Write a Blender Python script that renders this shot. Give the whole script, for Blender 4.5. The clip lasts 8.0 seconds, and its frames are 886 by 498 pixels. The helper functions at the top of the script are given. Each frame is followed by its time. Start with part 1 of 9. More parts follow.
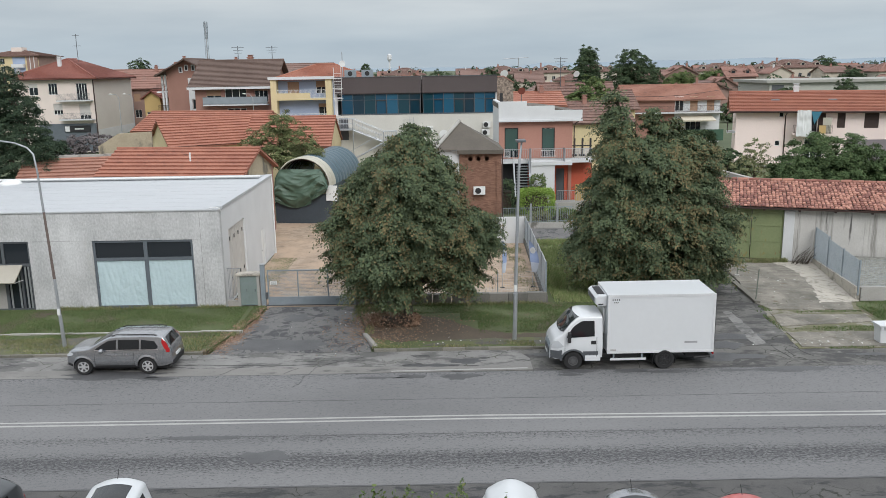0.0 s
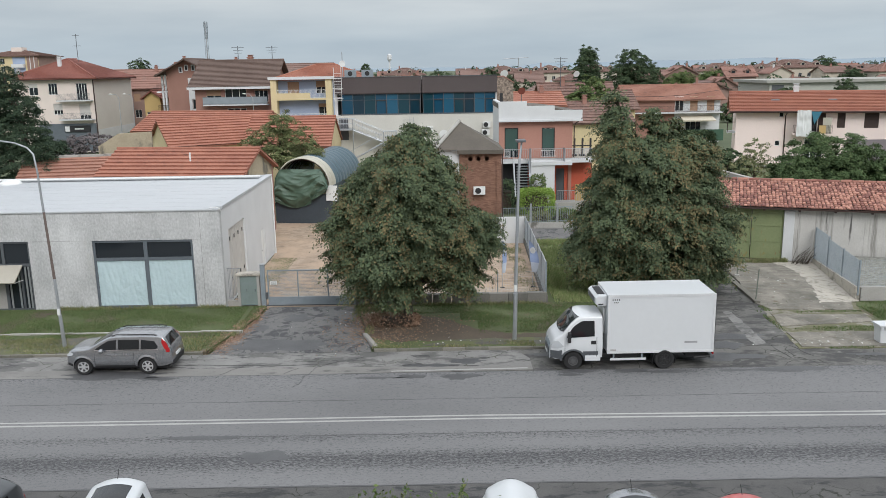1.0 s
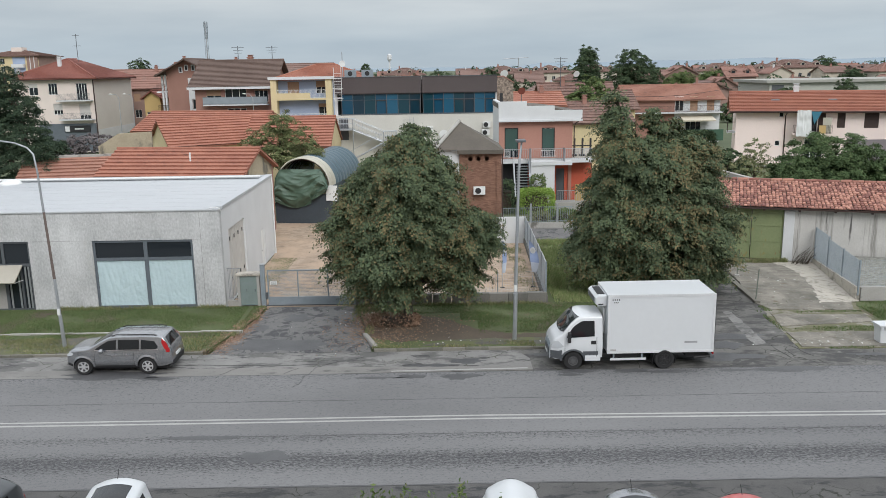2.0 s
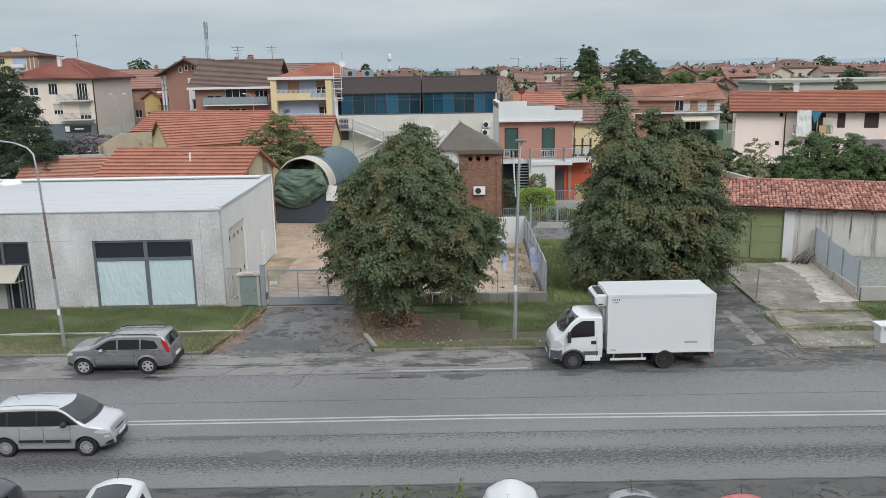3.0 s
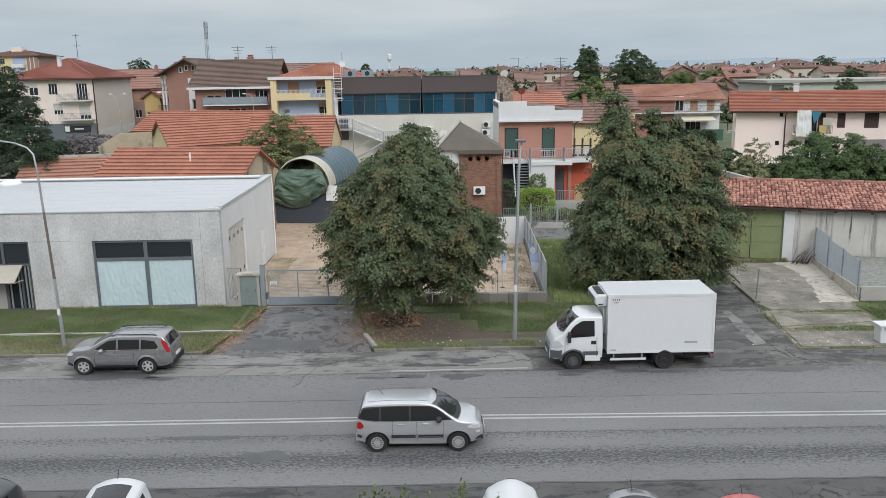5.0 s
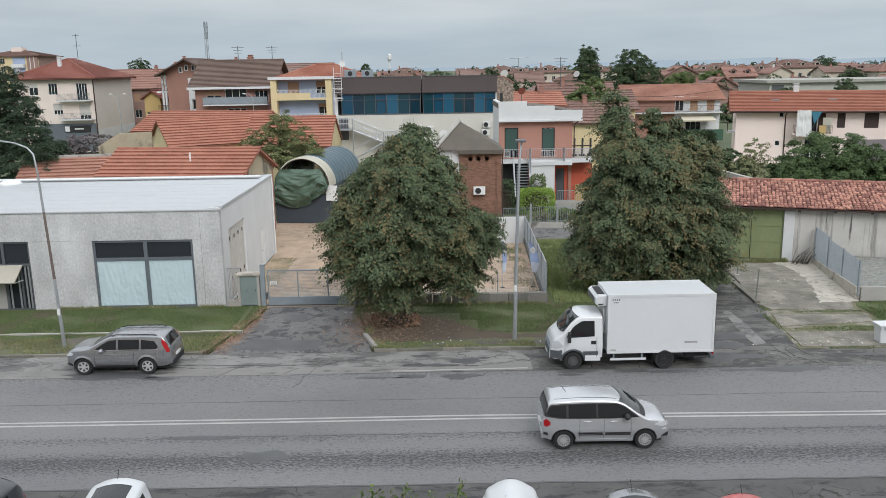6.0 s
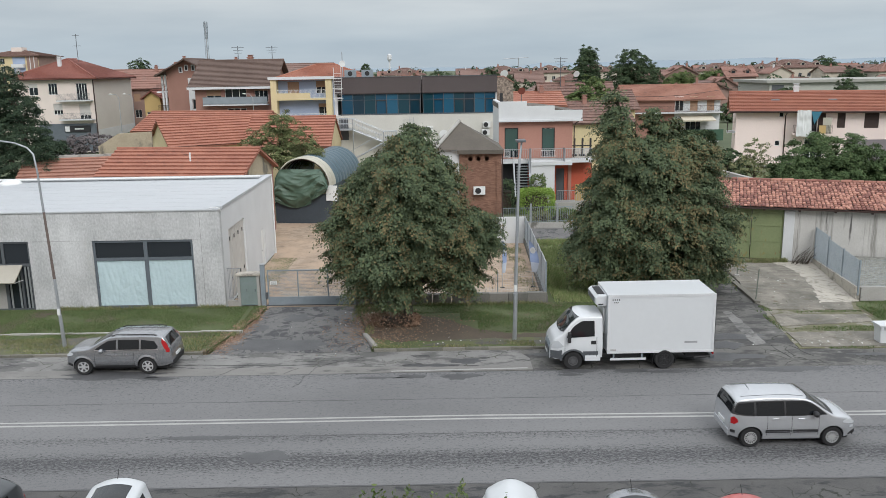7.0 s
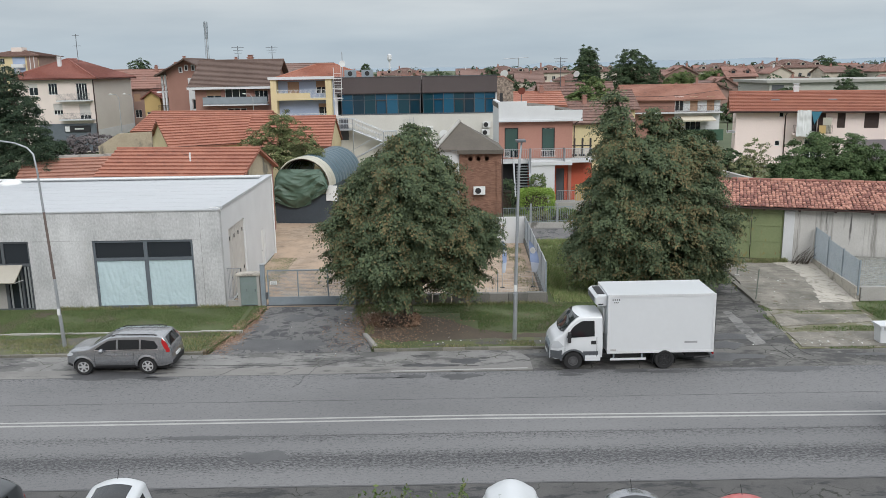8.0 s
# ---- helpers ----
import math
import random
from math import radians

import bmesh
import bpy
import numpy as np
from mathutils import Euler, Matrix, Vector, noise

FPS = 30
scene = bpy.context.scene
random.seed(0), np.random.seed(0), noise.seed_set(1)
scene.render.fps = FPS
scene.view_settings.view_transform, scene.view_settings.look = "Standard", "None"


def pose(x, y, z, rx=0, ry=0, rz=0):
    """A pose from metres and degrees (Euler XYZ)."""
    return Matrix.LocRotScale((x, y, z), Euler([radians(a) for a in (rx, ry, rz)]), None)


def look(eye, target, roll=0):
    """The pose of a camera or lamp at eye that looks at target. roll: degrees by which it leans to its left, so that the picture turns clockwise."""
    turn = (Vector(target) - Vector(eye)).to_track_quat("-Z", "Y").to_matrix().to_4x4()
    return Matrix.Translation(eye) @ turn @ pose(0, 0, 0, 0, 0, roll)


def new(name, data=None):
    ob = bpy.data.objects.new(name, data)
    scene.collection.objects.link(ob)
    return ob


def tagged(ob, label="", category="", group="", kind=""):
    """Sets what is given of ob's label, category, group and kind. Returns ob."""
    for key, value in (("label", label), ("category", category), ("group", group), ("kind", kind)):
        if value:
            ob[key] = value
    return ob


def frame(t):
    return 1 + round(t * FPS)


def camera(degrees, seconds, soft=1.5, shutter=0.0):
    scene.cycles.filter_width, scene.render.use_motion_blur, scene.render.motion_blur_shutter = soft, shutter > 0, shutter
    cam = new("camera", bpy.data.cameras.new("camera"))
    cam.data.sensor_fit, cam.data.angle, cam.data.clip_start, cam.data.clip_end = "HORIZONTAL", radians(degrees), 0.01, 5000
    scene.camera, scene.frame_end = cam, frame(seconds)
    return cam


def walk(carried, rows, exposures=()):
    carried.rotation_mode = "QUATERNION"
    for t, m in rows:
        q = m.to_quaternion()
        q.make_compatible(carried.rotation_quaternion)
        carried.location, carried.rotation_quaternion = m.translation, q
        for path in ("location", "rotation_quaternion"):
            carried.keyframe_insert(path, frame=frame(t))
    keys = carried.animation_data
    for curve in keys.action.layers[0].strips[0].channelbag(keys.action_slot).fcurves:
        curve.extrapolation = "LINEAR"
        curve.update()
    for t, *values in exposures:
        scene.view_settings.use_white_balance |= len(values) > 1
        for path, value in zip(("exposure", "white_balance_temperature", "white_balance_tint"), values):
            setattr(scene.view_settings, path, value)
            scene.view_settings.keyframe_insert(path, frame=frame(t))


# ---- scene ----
cam = camera(56.47, 8.0, soft=0.85, shutter=0.12)
EYE = Vector((0.0, 0.0, 12.1))
VIEW = look(EYE, EYE + Vector((0, math.cos(radians(12.4)), -math.sin(radians(12.4)))), roll=-0.95)
walk(cam, [(0.0, VIEW), (8.0, VIEW)], exposures=[(0.0, 0.0, 6400, 10), (8.0, 0.0, 6400, 10)])

# world: an overcast sky, brighter overhead than at the horizon
world = bpy.data.worlds.new("overcast_sky")
scene.world = world
world.use_nodes = True
wn, wl = world.node_tree.nodes, world.node_tree.links
wn.clear()
sky = wn.new("ShaderNodeTexSky")
sky.sky_type, sky.sun_disc = "NISHITA", False
sky.sun_elevation, sky.sun_rotation, sky.dust_density = radians(38), radians(160), 4.0
wcoord = wn.new("ShaderNodeTexCoord")
wsep = wn.new("ShaderNodeSeparateXYZ")
wl.new(wcoord.outputs["Generated"], wsep.inputs[0])
cloud_map = wn.new("ShaderNodeMapping")
cloud_map.inputs["Scale"].default_value = (2.2, 2.2, 14.0)
wl.new(wcoord.outputs["Generated"], cloud_map.inputs[0])
clouds = wn.new("ShaderNodeTexNoise")
clouds.inputs["Scale"].default_value, clouds.inputs["Detail"].default_value = 1.6, 5.0
wl.new(cloud_map.outputs[0], clouds.inputs["Vector"])
cloud_ramp = wn.new("ShaderNodeValToRGB")
cloud_ramp.color_ramp.elements[0].position, cloud_ramp.color_ramp.elements[1].position = 0.33, 0.68
cloud_ramp.color_ramp.elements[0].color, cloud_ramp.color_ramp.elements[1].color = (0.84, 0.87, 0.90, 1), (1.08, 1.07, 1.06, 1)
wl.new(clouds.outputs["Fac"], cloud_ramp.inputs[0])
height = wn.new("ShaderNodeValToRGB")
height.color_ramp.elements[0].position, height.color_ramp.elements[0].color = 0.0, (0.53, 0.61, 0.665, 1)
height.color_ramp.elements[1].position, height.color_ramp.elements[1].color = 1.0, (1.62, 1.66, 1.70, 1)
for at_, c_ in ((0.03, (0.535, 0.62, 0.68, 1)), (0.08, (0.65, 0.695, 0.72, 1)), (0.35, (1.12, 1.16, 1.19, 1))):
    height.color_ramp.elements.new(at_).color = c_
wl.new(wsep.outputs["Z"], height.inputs[0])
wmul = wn.new("ShaderNodeMixRGB")
wmul.blend_type = "MULTIPLY"
wmul.inputs[0].default_value = 1.0
wl.new(height.outputs[0], wmul.inputs[1])
wl.new(cloud_ramp.outputs[0], wmul.inputs[2])
cloud_bg, sky_bg, both, wout = wn.new("ShaderNodeBackground"), wn.new("ShaderNodeBackground"), wn.new("ShaderNodeAddShader"), wn.new("ShaderNodeOutputWorld")
cloud_bg.inputs["Strength"].default_value = 0.87
sky_bg.inputs["Strength"].default_value = 0.012
wl.new(wmul.outputs[0], cloud_bg.inputs["Color"])
wl.new(sky.outputs[0], sky_bg.inputs["Color"])
wl.new(cloud_bg.outputs[0], both.inputs[0])
wl.new(sky_bg.outputs[0], both.inputs[1])
wl.new(both.outputs[0], wout.inputs["Surface"])

sun = new("sun", bpy.data.lights.new("sun", "SUN"))
sun.data.energy, sun.data.angle, sun.data.color = 1.5, radians(25), (1.0, 0.99, 0.975)
sun.matrix_world = look((0, 0, 60), (-14, 38, 28))

# ---- materials ----
def surf(name, c1, c2=None, rough=0.8, scale=1.5, fine=25.0, bump=0.15, metal=0.0, spread=0.6, island=0.0, stain=None, stain_at=0.62, stain_scale=0.35, stretch=(1, 1, 1), spec=0.5, coat=0.0, objvar=0.0):
    """A surface with variation at two scales, fine relief and, if wanted, stains of their own colour."""
    m = bpy.data.materials.new(name)
    m.use_nodes = True
    n, l = m.node_tree.nodes, m.node_tree.links
    b = n["Principled BSDF"]
    b.inputs["Roughness"].default_value, b.inputs["Metallic"].default_value = rough, metal
    b.inputs["Specular IOR Level"].default_value, b.inputs["Coat Weight"].default_value = spec, coat
    b.inputs["Coat Roughness"].default_value = 0.08
    c2 = c2 or tuple(v * 0.8 for v in c1)
    co = n.new("ShaderNodeTexCoord")
    mp = n.new("ShaderNodeMapping")
    mp.inputs["Scale"].default_value = stretch
    l.new(co.outputs["Object"], mp.inputs[0])
    big, small = n.new("ShaderNodeTexNoise"), n.new("ShaderNodeTexNoise")
    for t, s, d in ((big, scale, 4), (small, fine, 3)):
        t.inputs["Scale"].default_value, t.inputs["Detail"].default_value = s, d
        l.new(mp.outputs[0], t.inputs["Vector"])
    add = n.new("ShaderNodeMath")
    add.operation = "MULTIPLY_ADD"
    add.inputs[1].default_value = 0.45
    l.new(small.outputs["Fac"], add.inputs[0])
    half = n.new("ShaderNodeMath")
    half.operation = "MULTIPLY"
    half.inputs[1].default_value = 0.55
    l.new(big.outputs["Fac"], half.inputs[0])
    l.new(half.outputs[0], add.inputs[2])
    fac = add.outputs[0]
    if island or objvar:
        r = n.new("ShaderNodeObjectInfo" if objvar else "ShaderNodeNewGeometry")
        k = n.new("ShaderNodeMath")
        k.operation = "MULTIPLY_ADD"
        k.inputs[1].default_value = objvar or island
        l.new(r.outputs["Random" if objvar else "Random Per Island"], k.inputs[0])
        sh = n.new("ShaderNodeMath")
        sh.operation = "SUBTRACT"
        sh.inputs[1].default_value = (objvar or island) * 0.5
        l.new(fac, sh.inputs[0])
        l.new(sh.outputs[0], k.inputs[2])
        fac = k.outputs[0]
    ramp = n.new("ShaderNodeValToRGB")
    ramp.color_ramp.elements[0].position, ramp.color_ramp.elements[1].position = 0.5 - spread / 2 * 0.6, 0.5 + spread / 2 * 0.6
    ramp.color_ramp.elements[0].color, ramp.color_ramp.elements[1].color = (*c2, 1), (*c1, 1)
    l.new(fac, ramp.inputs[0])
    col = ramp.outputs[0]
    if stain:
        st = n.new("ShaderNodeTexNoise")
        st.inputs["Scale"].default_value, st.inputs["Detail"].default_value, st.inputs["Roughness"].default_value = stain_scale, 6, 0.65
        l.new(mp.outputs[0], st.inputs["Vector"])
        sr = n.new("ShaderNodeValToRGB")
        sr.color_ramp.elements[0].position, sr.color_ramp.elements[1].position = stain_at, stain_at + 0.07
        l.new(st.outputs["Fac"], sr.inputs[0])
        mx = n.new("ShaderNodeMixRGB")
        mx.inputs[2].default_value = (*stain, 1)
        l.new(sr.outputs[0], mx.inputs[0])
        l.new(col, mx.inputs[1])
        col = mx.outputs[0]
    l.new(col, b.inputs["Base Color"])
    if bump:
        bp = n.new("ShaderNodeBump")
        bp.inputs["Strength"].default_value, bp.inputs["Distance"].default_value = bump, 0.02
        l.new(small.outputs["Fac"], bp.inputs["Height"])
        l.new(bp.outputs[0], b.inputs["Normal"])
    return m


def brickwork(name, c1, c2, mortar, w=0.25, h=0.07, gap=0.010, rough=0.9, plane="xz", offset=0.5):
    """Courses too fine to be told apart, with relief."""
    m = surf(name, c1, c2, rough, 1.0, 20, 0)
    n, l = m.node_tree.nodes, m.node_tree.links
    b = n["Principled BSDF"]
    old = b.inputs["Base Color"].links[0].from_socket
    co, sp, cb = n.new("ShaderNodeTexCoord"), n.new("ShaderNodeSeparateXYZ"), n.new("ShaderNodeCombineXYZ")
    l.new(co.outputs["Object"], sp.inputs[0])
    if plane == "xz":
        s = n.new("ShaderNodeMath")
        l.new(sp.outputs["X"], s.inputs[0])
        l.new(sp.outputs["Y"], s.inputs[1])
        l.new(s.outputs[0], cb.inputs[0])
        l.new(sp.outputs["Z"], cb.inputs[1])
    else:
        l.new(sp.outputs["X"], cb.inputs[0])
        l.new(sp.outputs["Y"], cb.inputs[1])
    br = n.new("ShaderNodeTexBrick")
    br.offset = offset
    for k, v in (("Scale", 1.0), ("Brick Width", w), ("Row Height", h), ("Mortar Size", gap), ("Mortar Smooth", 0.3)):
        br.inputs[k].default_value = v
    br.inputs["Color1"].default_value, br.inputs["Color2"].default_value = (1, 1, 1, 1), (0.62, 0.6, 0.58, 1)
    br.inputs["Mortar"].default_value = (*mortar, 1)
    l.new(cb.outputs[0], br.inputs["Vector"])
    mu = n.new("ShaderNodeMixRGB")
    mu.blend_type = "MULTIPLY"
    mu.inputs[0].default_value = 1
    l.new(old, mu.inputs[1])
    l.new(br.outputs["Color"], mu.inputs[2])
    l.new(mu.outputs[0], b.inputs["Base Color"])
    bp = n.new("ShaderNodeBump")
    bp.inputs["Strength"].default_value, bp.inputs["Distance"].default_value = 0.5, 0.01
    bp.invert = True
    l.new(br.outputs["Fac"], bp.inputs["Height"])
    l.new(bp.outputs[0], b.inputs["Normal"])
    return m


def glass(name, tint=(0.02, 0.025, 0.03), rough=0.05, trans=0.0):
    m = bpy.data.materials.new(name)
    m.use_nodes = True
    b = m.node_tree.nodes["Principled BSDF"]
    b.inputs["Base Color"].default_value = (*tint, 1)
    b.inputs["Roughness"].default_value, b.inputs["IOR"].default_value = rough, 1.5
    b.inputs["Transmission Weight"].default_value = trans
    return m


def paint(name, c, metal=0.0, rough=0.3, coat=0.6, dirt=0.9):
    return surf(name, c, tuple(v * dirt for v in c), rough, 0.9, 6.0, 0.0, metal, 0.8, coat=coat)


def layer(m, colour, scale, stretch, lo, hi, detail=8, bands=None, distort=0.0):
    """One more worn or stained layer over a material; bands: ((y, amount), ...) along which the wear gathers."""
    n, l = m.node_tree.nodes, m.node_tree.links
    b = n["Principled BSDF"]
    old = b.inputs["Base Color"].links[0].from_socket
    co, mp, t, r, mx = n.new("ShaderNodeTexCoord"), n.new("ShaderNodeMapping"), n.new("ShaderNodeTexNoise"), n.new("ShaderNodeValToRGB"), n.new("ShaderNodeMixRGB")
    mp.inputs["Scale"].default_value = stretch
    t.inputs["Scale"].default_value, t.inputs["Detail"].default_value, t.inputs["Roughness"].default_value, t.inputs["Distortion"].default_value = scale, detail, 0.72, distort
    l.new(co.outputs["Object"], mp.inputs[0])
    l.new(mp.outputs[0], t.inputs["Vector"])
    fac = t.outputs["Fac"]
    if bands:
        sp, mr, br, ad = n.new("ShaderNodeSeparateXYZ"), n.new("ShaderNodeMapRange"), n.new("ShaderNodeValToRGB"), n.new("ShaderNodeMath")
        y0, y1 = bands[0][0], bands[-1][0]
        mr.inputs["From Min"].default_value, mr.inputs["From Max"].default_value = y0, y1
        l.new(co.outputs["Object"], sp.inputs[0])
        l.new(sp.outputs["Y"], mr.inputs["Value"])
        e = br.color_ramp.elements
        e[0].color, e[1].color = (*[bands[0][1]] * 3, 1), (*[bands[-1][1]] * 3, 1)
        for y, v in bands[1:-1]:
            e.new((y - y0) / (y1 - y0)).color = (v, v, v, 1)
        l.new(mr.outputs[0], br.inputs[0])
        l.new(br.outputs[0], ad.inputs[0])
        l.new(fac, ad.inputs[1])
        fac = ad.outputs[0]
    r.color_ramp.elements[0].position, r.color_ramp.elements[1].position = lo, hi
    l.new(fac, r.inputs[0])
    l.new(r.outputs[0], mx.inputs[0])
    l.new(old, mx.inputs[1])
    mx.inputs[2].default_value = (*colour, 1)
    l.new(mx.outputs[0], b.inputs["Base Color"])
    return m


def cracked(m, colour, scale, width, keep=0.5):
    """A net of fine cracks, broken up so that it comes and goes."""
    n, l = m.node_tree.nodes, m.node_tree.links
    b = n["Principled BSDF"]
    old = b.inputs["Base Color"].links[0].from_socket
    co, v, t, r, mx, mu, r2 = n.new("ShaderNodeTexCoord"), n.new("ShaderNodeTexVoronoi"), n.new("ShaderNodeTexNoise"), n.new("ShaderNodeValToRGB"), n.new("ShaderNodeMixRGB"), n.new("ShaderNodeMath"), n.new("ShaderNodeValToRGB")
    ws, ad = n.new("ShaderNodeTexNoise"), n.new("ShaderNodeMixRGB")
    ws.inputs["Scale"].default_value, ws.inputs["Detail"].default_value = 1.3, 4
    ad.blend_type, ad.inputs[0].default_value = "ADD", 0.7
    l.new(co.outputs["Object"], ws.inputs["Vector"])
    l.new(co.outputs["Object"], ad.inputs[1])
    l.new(ws.outputs["Color"], ad.inputs[2])
    v.feature = "DISTANCE_TO_EDGE"
    v.inputs["Scale"].default_value = scale
    l.new(ad.outputs[0], v.inputs["Vector"])
    r.color_ramp.elements[0].color, r.color_ramp.elements[1].color = (1, 1, 1, 1), (0, 0, 0, 1)
    r.color_ramp.elements[0].position, r.color_ramp.elements[1].position = width * 0.4, width
    l.new(v.outputs["Distance"], r.inputs[0])
    t.inputs["Scale"].default_value, t.inputs["Detail"].default_value = 0.5, 3
    l.new(co.outputs["Object"], t.inputs["Vector"])
    r2.color_ramp.elements[0].position, r2.color_ramp.elements[1].position = keep - 0.05, keep + 0.05
    l.new(t.outputs["Fac"], r2.inputs[0])
    mu.operation = "MULTIPLY"
    l.new(r.outputs[0], mu.inputs[0])
    l.new(r2.outputs[0], mu.inputs[1])
    l.new(mu.outputs[0], mx.inputs[0])
    l.new(old, mx.inputs[1])
    mx.inputs[2].default_value = (*colour, 1)
    l.new(mx.outputs[0], b.inputs["Base Color"])
    return m


ASPHALT = surf("asphalt", (0.208, 0.207, 0.208), (0.132, 0.132, 0.134), 0.85, 0.3, 30, 0.35, stretch=(0.35, 1, 1), spread=0.7)
layer(ASPHALT, (0.082, 0.083, 0.087), 10.0, (0.3, 1.0, 1), 0.56, 0.74, 10, ((22.4, 0.04), (23.0, 0.0), (23.4, 0.06), (23.8, 0.11), (24.3, 0.13), (24.7, 0.07), (25.1, 0.0), (25.4, 0.02), (25.8, 0.10), (26.1, 0.0), (28.2, 0.0), (28.6, 0.03), (29.4, 0.0), (30.4, 0.04), (31.2, 0.05), (31.7, 0.08)))
layer(ASPHALT, (0.045, 0.045, 0.048), 17.0, (0.5, 1.0, 1), 0.57, 0.66, 8, ((22.4, 0.0), (23.3, 0.02), (23.8, 0.10), (24.3, 0.12), (24.7, 0.06), (25.1, 0.0), (25.9, 0.08), (26.2, 0.0), (30.8, 0.02), (31.7, 0.06)))
OLD_ASPHALT = cracked(layer(surf("old_asphalt", (0.115, 0.112, 0.108), (0.065, 0.064, 0.063), 0.9, 0.9, 26, 0.5), (0.04, 0.041, 0.043), 1.3, (0.5, 1.2, 1), 0.52, 0.60), (0.03, 0.032, 0.025), 0.9, 0.014, 0.52)
APRON = cracked(layer(layer(surf("patched_asphalt", (0.26, 0.255, 0.245), (0.165, 0.162, 0.156), 0.9, 0.8, 28, 0.5), (0.12, 0.118, 0.114), 0.8, (0.5, 1, 1), 0.50, 0.56), (0.062, 0.062, 0.063), 1.1, (0.45, 1.3, 1), 0.56, 0.61, 7), (0.05, 0.055, 0.035), 0.75, 0.014, 0.5)
DRIVE = cracked(layer(surf("driveway_asphalt", (0.185, 0.182, 0.178), (0.115, 0.113, 0.112), 0.9, 0.7, 30, 0.5), (0.064, 0.065, 0.069), 1.3, (1, 0.8, 1), 0.51, 0.57, 10, None, 0.8), (0.05, 0.05, 0.05), 1.1, 0.015, 0.47)
APRON_DARK = cracked(layer(layer(surf("stained_asphalt", (0.165, 0.160, 0.150), (0.10, 0.097, 0.092), 0.9, 0.8, 28, 0.5), (0.062, 0.061, 0.06), 0.9, (0.5, 1, 1), 0.46, 0.54), (0.24, 0.235, 0.22), 1.4, (0.6, 1.3, 1), 0.60, 0.66, 8), (0.03, 0.033, 0.025), 0.6, 0.012, 0.46)
DAMP = surf("damp_patch", (0.105, 0.105, 0.108), (0.066, 0.067, 0.07), 0.65, 1.2, 30, 0.3)
FENCE = surf("pale_fence_steel", (0.37, 0.42, 0.46), (0.30, 0.345, 0.38), 0.5, 2, 20, 0.05)
CONCRETE = surf("concrete", (0.42, 0.41, 0.385), (0.29, 0.28, 0.26), 0.9, 0.7, 22, 0.3, stain=(0.15, 0.145, 0.13), stain_at=0.6, stain_scale=0.6)
SLAB = cracked(layer(layer(layer(surf("weathered_concrete", (0.32, 0.295, 0.25), (0.17, 0.158, 0.137), 0.92, 0.7, 18, 0.6), (0.125, 0.118, 0.10), 0.5, (1, 1, 1), 0.42, 0.62, 10, None, 0.6), (0.14, 0.115, 0.08), 1.6, (1, 1.4, 1), 0.56, 0.68, 10), (0.46, 0.44, 0.395), 3.6, (0.8, 1.3, 1), 0.60, 0.66, 10, None, 0.5), (0.07, 0.075, 0.045), 0.5, 0.008, 0.56)
OVERGROWN = layer(layer(surf("overgrown_asphalt", (0.12, 0.114, 0.10), (0.075, 0.072, 0.064), 0.93, 0.9, 24, 0.5), (0.115, 0.125, 0.055), 1.1, (0.6, 1.2, 1), 0.46, 0.56, 9), (0.17, 0.145, 0.10), 1.5, (0.6, 1.3, 1), 0.57, 0.65, 9)
SEAM = surf("worn_seam", (0.115, 0.115, 0.118), (0.07, 0.07, 0.073), 0.85, 1.2, 20, 0.2)
PALE_SLAB = layer(surf("pale_concrete", (0.50, 0.465, 0.405), (0.40, 0.37, 0.32), 0.92, 0.6, 18, 0.4), (0.22, 0.205, 0.175), 1.5, (1.2, 1, 1), 0.5, 0.64, 10, None, 0.5)
KERB = surf("kerb_stone", (0.22, 0.208, 0.18), (0.12, 0.118, 0.095), 0.9, 1.3, 22, 0.4, objvar=0.3)
LINE = surf("road_line", (0.47, 0.465, 0.45), (0.26, 0.258, 0.25), 0.75, 1.6, 40, 0.15, spread=0.9)
EARTH = layer(surf("grassy_earth", (0.105, 0.130, 0.052), (0.068, 0.082, 0.036), 0.95, 0.6, 9, 0.6, stain=(0.125, 0.10, 0.068), stain_at=0.56, stain_scale=0.5), (0.19, 0.17, 0.095), 1.1, (0.7, 1.3, 1), 0.60, 0.70, 9)
FIELD = surf("distant_ground", (0.10, 0.12, 0.06), (0.07, 0.09, 0.05), 0.95, 0.02, 0.3, 0.2)
CREAM_CLOTH = surf("cream_cloth", (0.62, 0.57, 0.46), (0.5, 0.45, 0.36), 0.9, 1, 6, 0.1)
# distant roofs and walls: air haze is put into these muted colours
HAZED_BROWN_TILE = layer(surf("hazed_brown_tile", (0.235, 0.15, 0.125), (0.175, 0.108, 0.09), 0.9, 0.4, 3, 0.2), (0.16, 0.115, 0.1), 0.8, (1, 1, 1), 0.52, 0.66)
HAZED_RED_TILE = layer(surf("hazed_red_tile", (0.30, 0.165, 0.13), (0.22, 0.118, 0.094), 0.9, 0.4, 3, 0.2), (0.18, 0.125, 0.105), 0.8, (1, 1, 1), 0.54, 0.68)
HAZED_BRICK = surf("hazed_far_brick", (0.30, 0.20, 0.165), (0.23, 0.15, 0.125), 0.9, 0.5, 6, 0.1)
HAZED_CREAM = surf("hazed_cream_render", (0.55, 0.49, 0.41), (0.46, 0.41, 0.34), 0.9, 0.4, 6, 0.1)
SOIL = surf("joint_soil", (0.155, 0.15, 0.09), (0.10, 0.10, 0.055), 0.95, 0.9, 18, 0.6, stain=(0.23, 0.215, 0.18), stain_at=0.5, stain_scale=0.8)
DIRT = surf("dry_earth", (0.125, 0.098, 0.07), (0.07, 0.056, 0.043), 0.95, 0.7, 16, 0.5)
